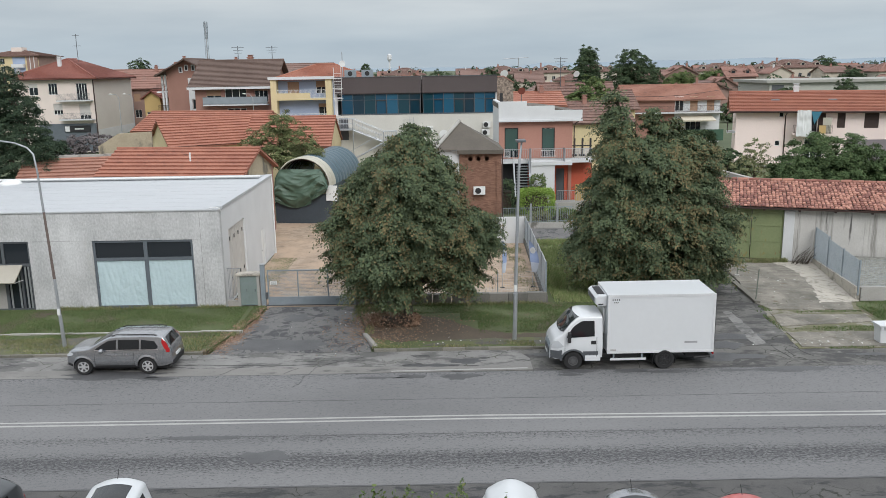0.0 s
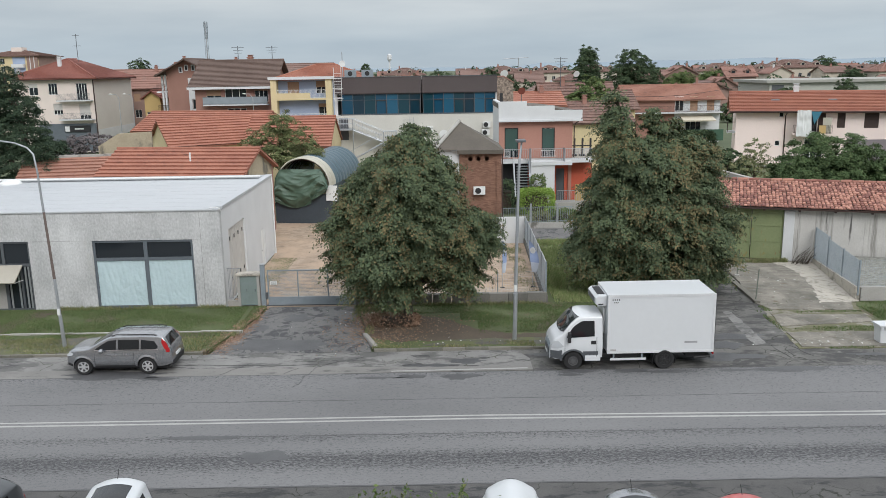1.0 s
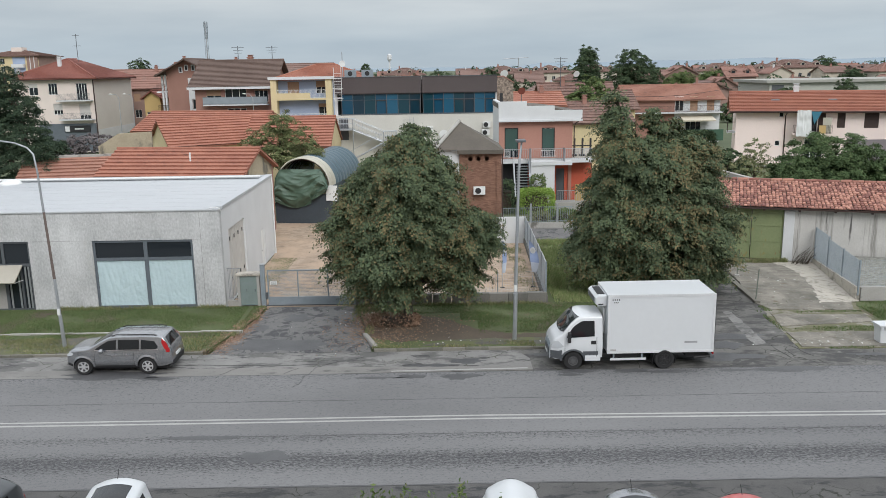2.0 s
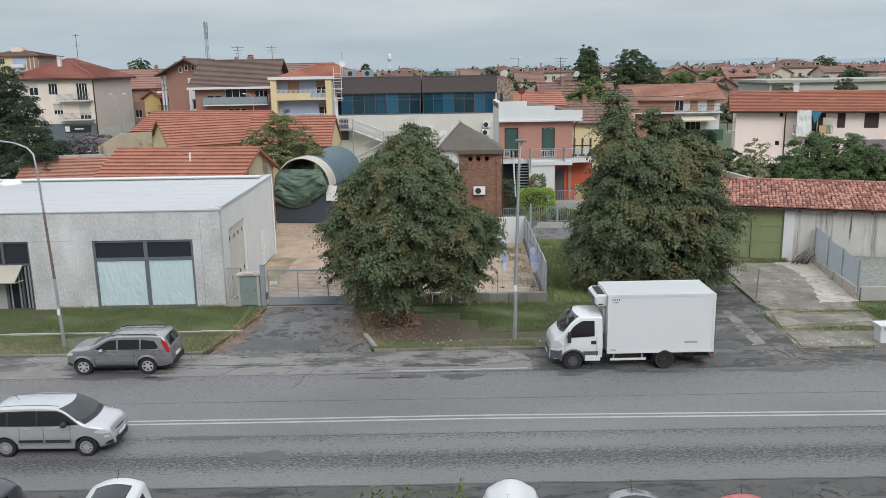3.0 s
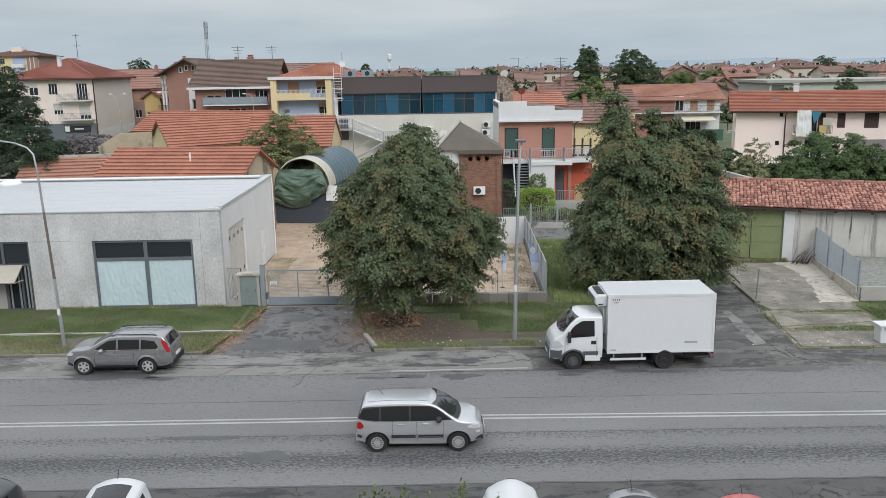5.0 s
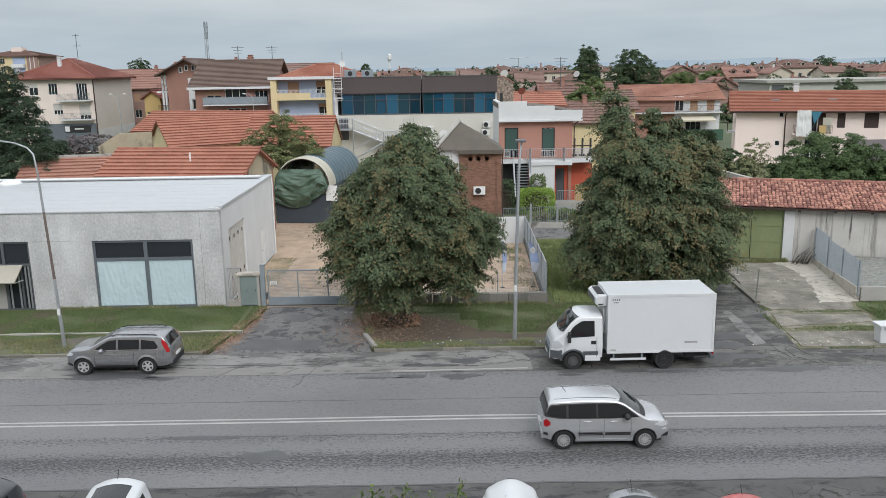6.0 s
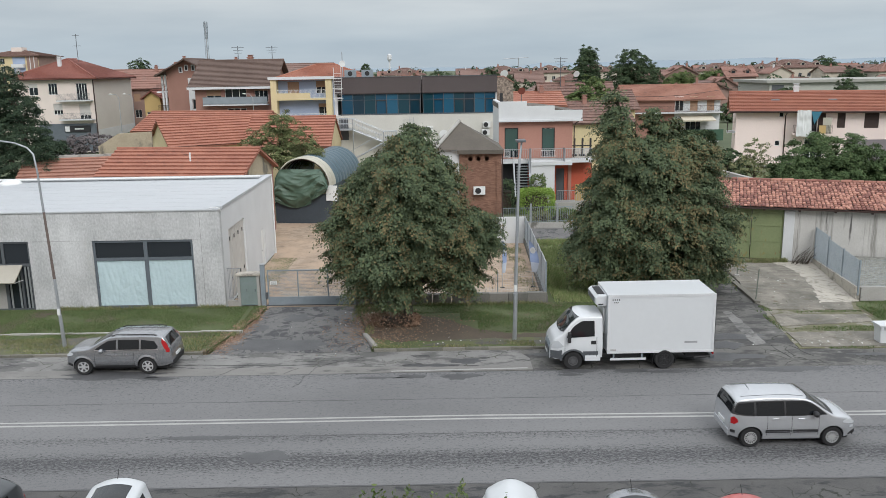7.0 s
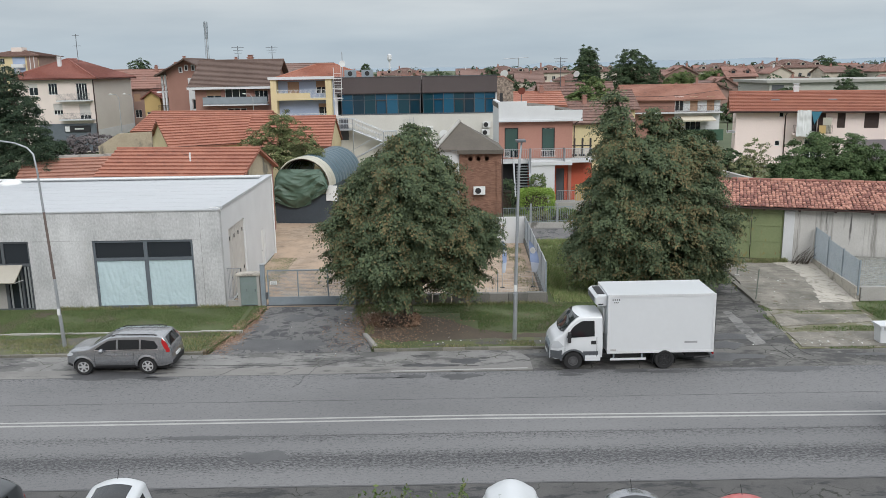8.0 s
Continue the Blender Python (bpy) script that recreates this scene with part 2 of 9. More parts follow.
PAVER = layer(surf("tan_paver", (0.45, 0.37, 0.295), (0.36, 0.29, 0.228), 0.92, 0.8, 18, 0.3, objvar=0.35), (0.30, 0.25, 0.16), 3.0, (1, 1, 1), 0.60, 0.72)
GRAVEL = layer(layer(brickwork("tan_pavers", (0.47, 0.37, 0.285), (0.36, 0.28, 0.212), (0.80, 0.78, 0.74), 0.42, 0.30, 0.03, plane="xy", offset=0.5), (0.44, 0.325, 0.235), 0.35, (1, 1, 1), 0.46, 0.60, 8), (0.25, 0.215, 0.135), 0.8, (1, 0.7, 1), 0.62, 0.72, 9)
PEBBLE = surf("pebbledash", (0.60, 0.605, 0.605), (0.36, 0.365, 0.365), 0.92, 0.7, 11, 0.8, spread=0.5, stain=(0.46, 0.455, 0.44), stain_at=0.64, stain_scale=0.4, stretch=(1, 1, 0.6))
WHITE_WALL = surf("white_render", (0.64, 0.65, 0.655), (0.56, 0.57, 0.575), 0.85, 0.6, 18, 0.15)
MEMBRANE = surf("white_membrane", (0.47, 0.485, 0.50), (0.40, 0.415, 0.43), 0.6, 0.3, 6, 0.08, stretch=(0.4, 1, 1))
OFFICE_WALL = surf("off_white_render", (0.61, 0.595, 0.545), (0.52, 0.505, 0.46), 0.88, 0.5, 14, 0.12, stretch=(1, 1, 0.4))
GALV = surf("galvanised_steel", (0.46, 0.48, 0.50), (0.34, 0.36, 0.38), 0.45, 3, 30, 0.05, 0.6)
GREYPAINT = surf("grey_painted_steel", (0.26, 0.30, 0.33), (0.2, 0.235, 0.26), 0.5, 2, 20, 0.05)
DARKFRAME = surf("dark_grey_frame", (0.10, 0.11, 0.12), (0.075, 0.082, 0.09), 0.5, 2, 20, 0.03)
BLACK = surf("black_plastic", (0.022, 0.022, 0.024), (0.015, 0.015, 0.016), 0.6, 3, 30, 0.05)
RUBBER = surf("tyre_rubber", (0.022, 0.022, 0.023), (0.014, 0.014, 0.015), 0.85, 6, 40, 0.2)
# near-black that stands in for the shade indoors and in recesses
SHADE_DARK = surf("shade_dark", (0.03, 0.03, 0.032), (0.02, 0.02, 0.022), 0.9, 2, 10, 0)
PANE = glass("window_pane")
# blue glass whose tints differ to paint in lighter and darker reflections
REFLECTION_PANES = [glass("blue_tinted_pane", (0.012, 0.065, 0.115), 0.04), glass("dark_reflection_pane", (0.010, 0.035, 0.055), 0.04), glass("bright_reflection_pane", (0.02, 0.10, 0.17), 0.05), glass("teal_reflection_pane", (0.012, 0.05, 0.07), 0.05)]
CARGLASS = glass("car_glass", (0.012, 0.014, 0.016), 0.03)
PAPER = surf("crumpled_paper", (0.51, 0.63, 0.66), (0.44, 0.555, 0.585), 0.6, 1.5, 7, 0.2, spread=0.8)
SHOPFRAME = surf("slate_grey_frame", (0.13, 0.15, 0.17), (0.10, 0.118, 0.135), 0.5, 2, 20, 0.03)
GUTTER = layer(surf("gutter_concrete", (0.235, 0.228, 0.215), (0.165, 0.16, 0.152), 0.9, 0.7, 22, 0.3), (0.11, 0.108, 0.104), 1.6, (0.4, 1.2, 1), 0.55, 0.63)
RED_TILE = layer(surf("orange_roof_tile", (0.385, 0.168, 0.112), (0.265, 0.105, 0.072), 0.85, 0.6, 5.5, 0.3, spread=0.6), (0.19, 0.09, 0.066), 2.2, (0.5, 1, 1), 0.56, 0.70)
FADED_TILE = layer(surf("faded_tile", (0.385, 0.20, 0.145), (0.27, 0.135, 0.10), 0.9, 0.6, 5, 0.3), (0.2, 0.11, 0.085), 1.8, (1, 1, 1), 0.56, 0.66)
OLD_TILE = surf("old_clay_tile", (0.45, 0.23, 0.17), (0.21, 0.09, 0.072), 0.9, 1.2, 12, 0.4, objvar=0.75, spread=0.75)
OLD_TILE_REST = surf("old_clay_tile_rest", (0.45, 0.23, 0.17), (0.21, 0.09, 0.072), 0.9, 1.2, 12, 0.4, island=0.75, spread=0.75)
MAROON_TILE = surf("maroon_roof_tile", (0.27, 0.098, 0.072), (0.185, 0.066, 0.05), 0.85, 0.4, 3, 0.2)
BROWN_TILE = surf("brown_roof_tile", (0.165, 0.115, 0.096), (0.115, 0.078, 0.064), 0.85, 0.4, 3, 0.2)
MOTTLED_TILE = layer(surf("mottled_roof_tile", (0.225, 0.13, 0.105), (0.115, 0.072, 0.060), 0.9, 1.8, 6, 0.3, spread=0.4), (0.30, 0.24, 0.20), 3.4, (1, 1, 1), 0.60, 0.66, 5)
GREY_ROOF = surf("grey_brown_sheet_roof", (0.122, 0.106, 0.086), (0.085, 0.075, 0.064), 0.85, 0.7, 12, 0.2)
CREAM = surf("cream_render", (0.72, 0.63, 0.57), (0.64, 0.56, 0.505), 0.9, 0.35, 6, 0.05)
GREIGE = surf("greige_render", (0.60, 0.565, 0.51), (0.53, 0.495, 0.445), 0.9, 0.35, 6, 0.05)
PINK = surf("pale_pink_render", (0.86, 0.73, 0.68), (0.79, 0.665, 0.615), 0.9, 0.35, 6, 0.05)
TERRA = surf("terracotta_render", (0.43, 0.225, 0.175), (0.37, 0.188, 0.145), 0.9, 0.5, 8, 0.05)
ORANGE_RED = surf("orange_red_render", (0.52, 0.11, 0.06), (0.44, 0.088, 0.05), 0.85, 0.5, 8, 0.05)
BLUE_WALL = surf("pale_blue_render", (0.36, 0.42, 0.56), (0.30, 0.36, 0.48), 0.9, 0.5, 8, 0.05)
YELLOW_WALL = surf("pale_yellow_render", (0.66, 0.55, 0.33), (0.58, 0.47, 0.28), 0.9, 0.5, 8, 0.05)
OCHRE = surf("ochre_render", (0.52, 0.37, 0.16), (0.45, 0.315, 0.135), 0.9, 0.5, 8, 0.05)
BRICK = brickwork("red_brick", (0.30, 0.165, 0.115), (0.21, 0.115, 0.083), (0.75, 0.72, 0.68))
FAR_BRICK = surf("red_brick_far", (0.345, 0.19, 0.15), (0.28, 0.152, 0.12), 0.9, 0.6, 10, 0.1)
STONE = surf("rubble_stone", (0.38, 0.30, 0.24), (0.12, 0.095, 0.08), 0.95, 3.2, 4.5, 0.8, spread=0.35)
BROWN_METAL = surf("dark_brown_sheet_metal", (0.084, 0.066, 0.065), (0.066, 0.052, 0.052), 0.55, 0.4, 8, 0.03)
GREEN_SHUTTER = surf("dark_green_shutter", (0.018, 0.07, 0.055), (0.013, 0.05, 0.04), 0.6, 1, 20, 0.1)
TAN_SHUTTER = surf("tan_shutter", (0.37, 0.235, 0.15), (0.31, 0.19, 0.12), 0.7, 1, 20, 0.1)
GREY_SHUTTER = surf("pale_grey_shutter", (0.55, 0.53, 0.50), (0.48, 0.46, 0.43), 0.7, 1, 20, 0.1)
DARK_WOOD = surf("dark_brown_wood", (0.055, 0.032, 0.026), (0.04, 0.024, 0.02), 0.7, 2, 20, 0.1)
GREEN_METAL = layer(surf("faded_green_metal", (0.235, 0.27, 0.135), (0.175, 0.215, 0.105), 0.75, 0.8, 10, 0.1, stain=(0.26, 0.19, 0.06), stain_at=0.62, stain_scale=1.4), (0.25, 0.155, 0.075), 1.6, (2.5, 2.5, 0.6), 0.60, 0.70, 8)
STREAKED = layer(layer(surf("streaked_concrete", (0.56, 0.545, 0.52), (0.44, 0.43, 0.405), 0.92, 0.8, 12, 0.25), (0.27, 0.26, 0.24), 1.0, (2.2, 2.2, 0.14), 0.52, 0.64, 5), (0.105, 0.10, 0.095), 1.0, (3.2, 3.2, 0.16), 0.62, 0.68, 4)
OLD_PLASTER = layer(surf("old_plaster", (0.46, 0.40, 0.29), (0.33, 0.285, 0.205), 0.92, 0.6, 8, 0.2), (0.16, 0.15, 0.12), 0.7, (1, 1, 0.5), 0.53, 0.62)
TARP = surf("green_tarpaulin", (0.088, 0.142, 0.102), (0.062, 0.104, 0.074), 0.5, 1, 12, 0.1)
TUNNEL = surf("blue_grey_plastic_cover", (0.085, 0.135, 0.165), (0.06, 0.10, 0.125), 0.35, 1.2, 6, 0.05)
TUNNEL_PALE = surf("ivory_plastic_cover", (0.50, 0.48, 0.40), (0.42, 0.40, 0.33), 0.5, 1.2, 6, 0.05)
NAVY = surf("navy_sheet", (0.052, 0.068, 0.085), (0.04, 0.052, 0.066), 0.6, 1, 8, 0.05)
FLAG = surf("pale_blue_cloth", (0.33, 0.41, 0.62), (0.28, 0.36, 0.56), 0.8, 2, 20, 0.05)
FLAG_WHITE = surf("blue_white_cloth", (0.56, 0.61, 0.70), (0.48, 0.53, 0.63), 0.8, 2, 20, 0.05)
WHITE_PLASTIC = surf("white_plastic", (0.72, 0.73, 0.72), (0.64, 0.65, 0.64), 0.45, 2, 20, 0.02)
BEIGE_PLASTIC = surf("beige_plastic", (0.42, 0.39, 0.33), (0.36, 0.335, 0.28), 0.6, 2, 20, 0.02)
SILVER_PAINT = paint("silver_car_paint", (0.54, 0.555, 0.575), 0.5, 0.27)
GREY_PAINT = paint("grey_car_paint", (0.34, 0.347, 0.36), 0.75, 0.24)
WHITE_PAINT = paint("white_vehicle_paint", (0.62, 0.64, 0.655), 0.0, 0.35, 0.4, 0.95)
DARKCAR = paint("dark_grey_car_paint", (0.05, 0.055, 0.06), 0.3, 0.3)
RED_PAINT = paint("faded_red_car_paint", (0.50, 0.10, 0.095), 0.0, 0.35)
ALLOY = surf("alloy_wheel", (0.55, 0.55, 0.56), (0.45, 0.45, 0.46), 0.35, 5, 30, 0.02, 0.2)
SCREEN = glass("windscreen_glass", (0.028, 0.033, 0.034), 0.02)
HUBCAP = surf("grey_hubcap", (0.48, 0.485, 0.49), (0.4, 0.405, 0.41), 0.5, 5, 30, 0.02, 0.3)
STEELRIM = surf("dull_steel_rim", (0.16, 0.16, 0.165), (0.10, 0.10, 0.105), 0.6, 5, 30, 0.1, 0.5)
RED_LAMP = glass("red_lamp", (0.33, 0.012, 0.015), 0.08)
CLEAR_LAMP = glass("clear_lamp", (0.46, 0.48, 0.50), 0.05)
CHROME = surf("chrome", (0.7, 0.7, 0.72), (0.6, 0.6, 0.62), 0.15, 3, 20, 0, 1.0)
BARK = surf("bark", (0.085, 0.066, 0.05), (0.045, 0.036, 0.028), 0.95, 4, 25, 0.7, stretch=(1, 1, 0.25))


def leafmat(name, dark, light, warm, warm_at=0.78):
    m = bpy.data.materials.new(name)
    m.use_nodes = True
    n, l = m.node_tree.nodes, m.node_tree.links
    b = n["Principled BSDF"]
    b.inputs["Roughness"].default_value = 0.8
    b.inputs["Specular IOR Level"].default_value = 0.18
    g = n.new("ShaderNodeNewGeometry")
    r = n.new("ShaderNodeValToRGB")
    e = r.color_ramp.elements
    e[0].position, e[0].color = 0.0, (*dark, 1)
    e[1].position, e[1].color = 1.0, (*warm, 1)
    for p_, c_ in ((warm_at - 0.1, light), (warm_at, tuple((a + c) / 2 for a, c in zip(light, warm)))):
        e.new(p_).color = (*c_, 1)
    l.new(g.outputs["Random Per Island"], r.inputs[0])
    t = n.new("ShaderNodeTexNoise")
    t.inputs["Scale"].default_value = 0.7
    co = n.new("ShaderNodeTexCoord")
    l.new(co.outputs["Object"], t.inputs["Vector"])
    mx = n.new("ShaderNodeMixRGB")
    mx.blend_type = "MULTIPLY"
    mx.inputs[0].default_value = 0.6
    l.new(r.outputs[0], mx.inputs[1])
    l.new(t.outputs["Fac"], mx.inputs[2])
    hv = n.new("ShaderNodeHueSaturation")
    hv.inputs["Value"].default_value = 1.45
    hv.inputs["Saturation"].default_value = 0.9
    l.new(mx.outputs[0], hv.inputs["Color"])
    l.new(hv.outputs[0], b.inputs["Base Color"])
    b.inputs["Subsurface Weight"].default_value = 0.0
    return m


LEAF_LIME = leafmat("linden_leaves", (0.060, 0.088, 0.048), (0.094, 0.129, 0.060), (0.118, 0.140, 0.062), 0.88)
LEAF_BROWN = leafmat("browning_linden_leaves", (0.108, 0.108, 0.047), (0.158, 0.132, 0.058), (0.190, 0.142, 0.064), 0.82)
LEAF_DARK = leafmat("dark_leaves", (0.03, 0.055, 0.028), (0.07, 0.11, 0.05), (0.095, 0.13, 0.06))
LEAF_MID = leafmat("mid_green_leaves", (0.058, 0.098, 0.030), (0.120, 0.180, 0.052), (0.17, 0.19, 0.065))
LEAF_PALE = leafmat("pale_leaves", (0.10, 0.12, 0.05), (0.20, 0.22, 0.10), (0.28, 0.26, 0.13))
LEAF_BRIGHT = leafmat("bright_hedge_leaves", (0.14, 0.25, 0.03), (0.27, 0.42, 0.055), (0.33, 0.45, 0.08))
LEAF_FIR = leafmat("fir_needles", (0.018, 0.036, 0.022), (0.045, 0.075, 0.042), (0.06, 0.09, 0.045))
LEAF_GREEN = leafmat("fresh_green_leaves", (0.042, 0.078, 0.030), (0.092, 0.148, 0.052), (0.11, 0.155, 0.058))
LEAF_OLIVE = leafmat("olive_leaves", (0.075, 0.098, 0.036), (0.155, 0.185, 0.068), (0.20, 0.19, 0.085), 0.9)
LEAF_GREY = leafmat("bare_twigs", (0.10, 0.085, 0.09), (0.17, 0.15, 0.155), (0.2, 0.175, 0.17))
GRASS = leafmat("grass_blades", (0.075, 0.12, 0.038), (0.12, 0.185, 0.060), (0.21, 0.185, 0.09), 0.85)
MEADOW = leafmat("meadow_blades", (0.15, 0.21, 0.065), (0.25, 0.32, 0.11), (0.36, 0.33, 0.17), 0.78)
DRY_GRASS = leafmat("dry_grass_blades", (0.12, 0.155, 0.055), (0.20, 0.225, 0.09), (0.31, 0.265, 0.145), 0.72)
LITTER = leafmat("dry_leaf_litter", (0.15, 0.085, 0.052), (0.26, 0.155, 0.098), (0.37, 0.26, 0.18))


# ---- building blocks ----
def box(bm, x0, y0, z0, x1, y1, z1, m=None):
    vs = [bm.verts.new((x, y, z)) for x in (x0, x1) for y in (y0, y1) for z in (z0, z1)]
    for f in ((0, 1, 3, 2), (4, 6, 7, 5), (0, 4, 5, 1), (2, 3, 7, 6), (0, 2, 6, 4), (1, 5, 7, 3)):
        bm.faces.new([vs[i] for i in f])
    if m is not None:
        for v in vs:
            v.co = m @ v.co
    return vs


def prism(bm, pts, a, b, axis="z"):
    """A polygon pushed from a to b along an axis: its points are (x, y), (x, z) for axis y, or (y, z) for axis x."""
    def at(p, k):
        return {"z": (p[0], p[1], k), "y": (p[0], k, p[1]), "x": (k, p[0], p[1])}[axis]
    lo, hi = [bm.verts.new(at(p, a)) for p in pts], [bm.verts.new(at(p, b)) for p in pts]
    bm.faces.new(lo)
    bm.faces.new(list(reversed(hi)))
    n = len(pts)
    for i in range(n):
        bm.faces.new((lo[i], hi[i], hi[(i + 1) % n], lo[(i + 1) % n]))
    return lo + hi


def tube(bm, path, radii, sides=8, caps=True):
    """A round bar along a path of points."""
    path = [Vector(p) for p in path]
    if not isinstance(radii, (list, tuple)):
        radii = [radii] * len(path)
    rings = []
    for i, p in enumerate(path):
        d = (path[min(i + 1, len(path) - 1)] - path[max(i - 1, 0)]).normalized()
        s = d.orthogonal().normalized() if abs(d.z) > 0.99 else d.cross(Vector((0, 0, 1))).normalized()
        q = d.cross(s)
        rings.append([bm.verts.new(p + (s * math.cos(k) + q * math.sin(k)) * radii[i]) for k in [2 * math.pi * j / sides for j in range(sides)]])
    for r0, r1 in zip(rings, rings[1:]):
        for j in range(sides):
            bm.faces.new((r0[j], r0[(j + 1) % sides], r1[(j + 1) % sides], r1[j]))
    if caps:
        bm.faces.new(list(reversed(rings[0])))
        bm.faces.new(rings[-1])


def lathe(bm, prof, sides=24, m=None):
    """Profile of (radius, y) turned round the y axis."""
    rings = [[bm.verts.new((r * math.cos(k), y, r * math.sin(k))) for k in [2 * math.pi * j / sides for j in range(sides)]] for r, y in prof]
    for a, b in zip(rings, rings[1:]):
        for j in range(sides):
            bm.faces.new((a[j], b[j], b[(j + 1) % sides], a[(j + 1) % sides]))
    bm.faces.new(rings[0])
    bm.faces.new(list(reversed(rings[-1])))
    if m is not None:
        for r in rings:
            for v in r:
                v.co = m @ v.co


def part(name, bm, material, parent=None, label="", smooth=False, bevel=0.0):
    """Links a bmesh as one mesh object under a thing or a part."""
    bmesh.ops.recalc_face_normals(bm, faces=bm.faces)
    if bevel:
        es = [e for e in bm.edges if len(e.link_faces) == 2 and e.calc_face_angle(0) > 0.6]
        bmesh.ops.bevel(bm, geom=es, offset=bevel, segments=2, affect="EDGES", profile=0.6, clamp_overlap=True)
    me = bpy.data.meshes.new(name)
    bm.to_mesh(me)
    bm.free()
    if smooth:
        me.polygons.foreach_set("use_smooth", [True] * len(me.polygons))
        me.set_sharp_from_angle(angle=radians(38))
    me.materials.append(material)
    ob = new(name, me)
    ob.parent = parent
    if label:
        ob["label"] = label
    return ob


def made(name, material, parent, label, fn, *args, smooth=False, bevel=0.0, **kw):
    bm = bmesh.new()
    fn(bm, *args, **kw)
    return part(name, bm, material, parent, label, smooth, bevel)


def thing(name, label, category, m=None, group="", kind=""):
    ob = new(name)
    ob.empty_display_size = 0.3
    if m is not None:
        ob.matrix_basis = m
    return tagged(ob, label, category, group, kind)


def top(ob, label, category="", group="", kind="", m=None):
    if m is not None:
        ob.matrix_basis = m
    return tagged(ob, label, category, group, kind)


def sheet(name, material, pts, z0, z1, label, kind="structure", category="ground"):
    return top(made(name, material, None, "", prism, pts, z0, z1), label, category, kind=kind)


def ragged(pts, amp, seed, step=0.35):
    """The same outline, broken unevenly along its edges."""
    g, out = random.Random(seed), []
    for (a, b), (c, d) in zip(pts, pts[1:] + pts[:1]):
        n = max(1, int(math.hypot(c - a, d - b) / step))
        for k in range(n):
            w = amp if k else amp * 0.3
            out.append((a + (c - a) * k / n + g.uniform(-w, w), b + (d - b) * k / n + g.uniform(-w, w)))
    return out


def wall_cells(bm, length, z0, z1, thick, holes, m):
    """An upright wall from u = 0 to length with holes (u0, u1, v0, v1) through it; its outer face lies at y = 0, its body at y > 0."""
    us = sorted({0, length, *[h[0] for h in holes], *[h[1] for h in holes]})
    for u0, u1 in zip(us, us[1:]):
        mid = (u0 + u1) / 2
        cuts = sorted((h[2], h[3]) for h in holes if h[0] < mid < h[1])
        z = z0
        for c0, c1 in cuts:
            if c0 > z + 1e-4:
                box(bm, u0, 0, z, u1, thick, c0, m)
            z = max(z, c1)
        if z < z1 - 1e-4:
            box(bm, u0, 0, z, u1, thick, z1, m)
    bmesh.ops.remove_doubles(bm, verts=bm.verts, dist=1e-4)


def slatted(bm, u0, u1, y0, y1, z0, z1, n, m):
    """One panel with a face of n overlapping slats."""
    pts = [(y1, z0), (y1, z1)]
    for k in reversed(range(n)):
        a, b = z0 + (z1 - z0) * k / n, z0 + (z1 - z0) * (k + 1) / n
        pts += [(y0 + (y1 - y0) * 0.6, b), (y0, a + (b - a) * 0.12), (y0, a + 1e-4)]
    for v in prism(bm, pts, u0, u1, "x"):
        v.co = m @ v.co


def side_matrix(side, w, d):
    """The pose of a wall on one side of a w by d plan whose front left corner is the origin."""
    return {"front": pose(0, 0, 0), "right": pose(w, 0, 0, 0, 0, 90), "back": pose(w, d, 0, 0, 0, 180), "left": pose(0, d, 0, 0, 0, -90)}[side]


def window(parent, m, u0, u1, v0, v1, frame_mat=None, style="glass", bars=1, shutter=None, depth=0.12, pane=None, drop=1.0):
    """A framed window in an opening; style glass, shut (shutter down) or part (shutter down by the part drop)."""
    bm = bmesh.new()
    b = 0.06
    cuts = [u0 + (u1 - u0) * k / (bars + 1) for k in range(bars + 2)]
    lights = [(c0 - u0 + (b if k == 0 else 0.035), c1 - u0 - (b if k == bars else 0.035), v0 + b, v1 - b) for k, (c0, c1) in enumerate(zip(cuts, cuts[1:]))]
    wall_cells(bm, u1 - u0, v0, v1, 0.06, lights, m @ pose(u0, depth, 0))
    w = part("window", bm, frame_mat or WHITE_PLASTIC, parent)
    made("pane", pane or PANE, w, "", box, u0 + b - 0.01, depth + 0.025, v0 + b - 0.01, u1 - b + 0.01, depth + 0.04, v1 - b + 0.01, m)
    if style != "glass":
        bm = bmesh.new()
        z = v1 - (v1 - v0) * drop
        n = max(3, int((v1 - z) / 0.12))
        slatted(bm, u0 + 0.01, u1 - 0.01, depth - 0.05, depth - 0.012, z, v1 - 0.002, n, m)
        part("shutter", bm, shutter or GREY_SHUTTER, w, "rolled-down slatted shutter")
    return w


def railing(parent, m, u0, u1, z, y, h=1.0, step=0.12, mat=None, rail=0.025, bar=0.012, name="railing"):
    bm = bmesh.new()
    box(bm, u0, y - rail, z + h - 0.04, u1, y + rail, z + h, m)
    box(bm, u0, y - rail, z + 0.08, u1, y + rail, z + 0.12, m)
    n = max(2, int((u1 - u0) / step))
    for k in range(n + 1):
        c = u0 + (u1 - u0) * k / n
        box(bm, c - bar, y - bar, z, c + bar, y + bar, z + h - 0.04, m)
    return part(name, bm, mat or DARKFRAME, parent)


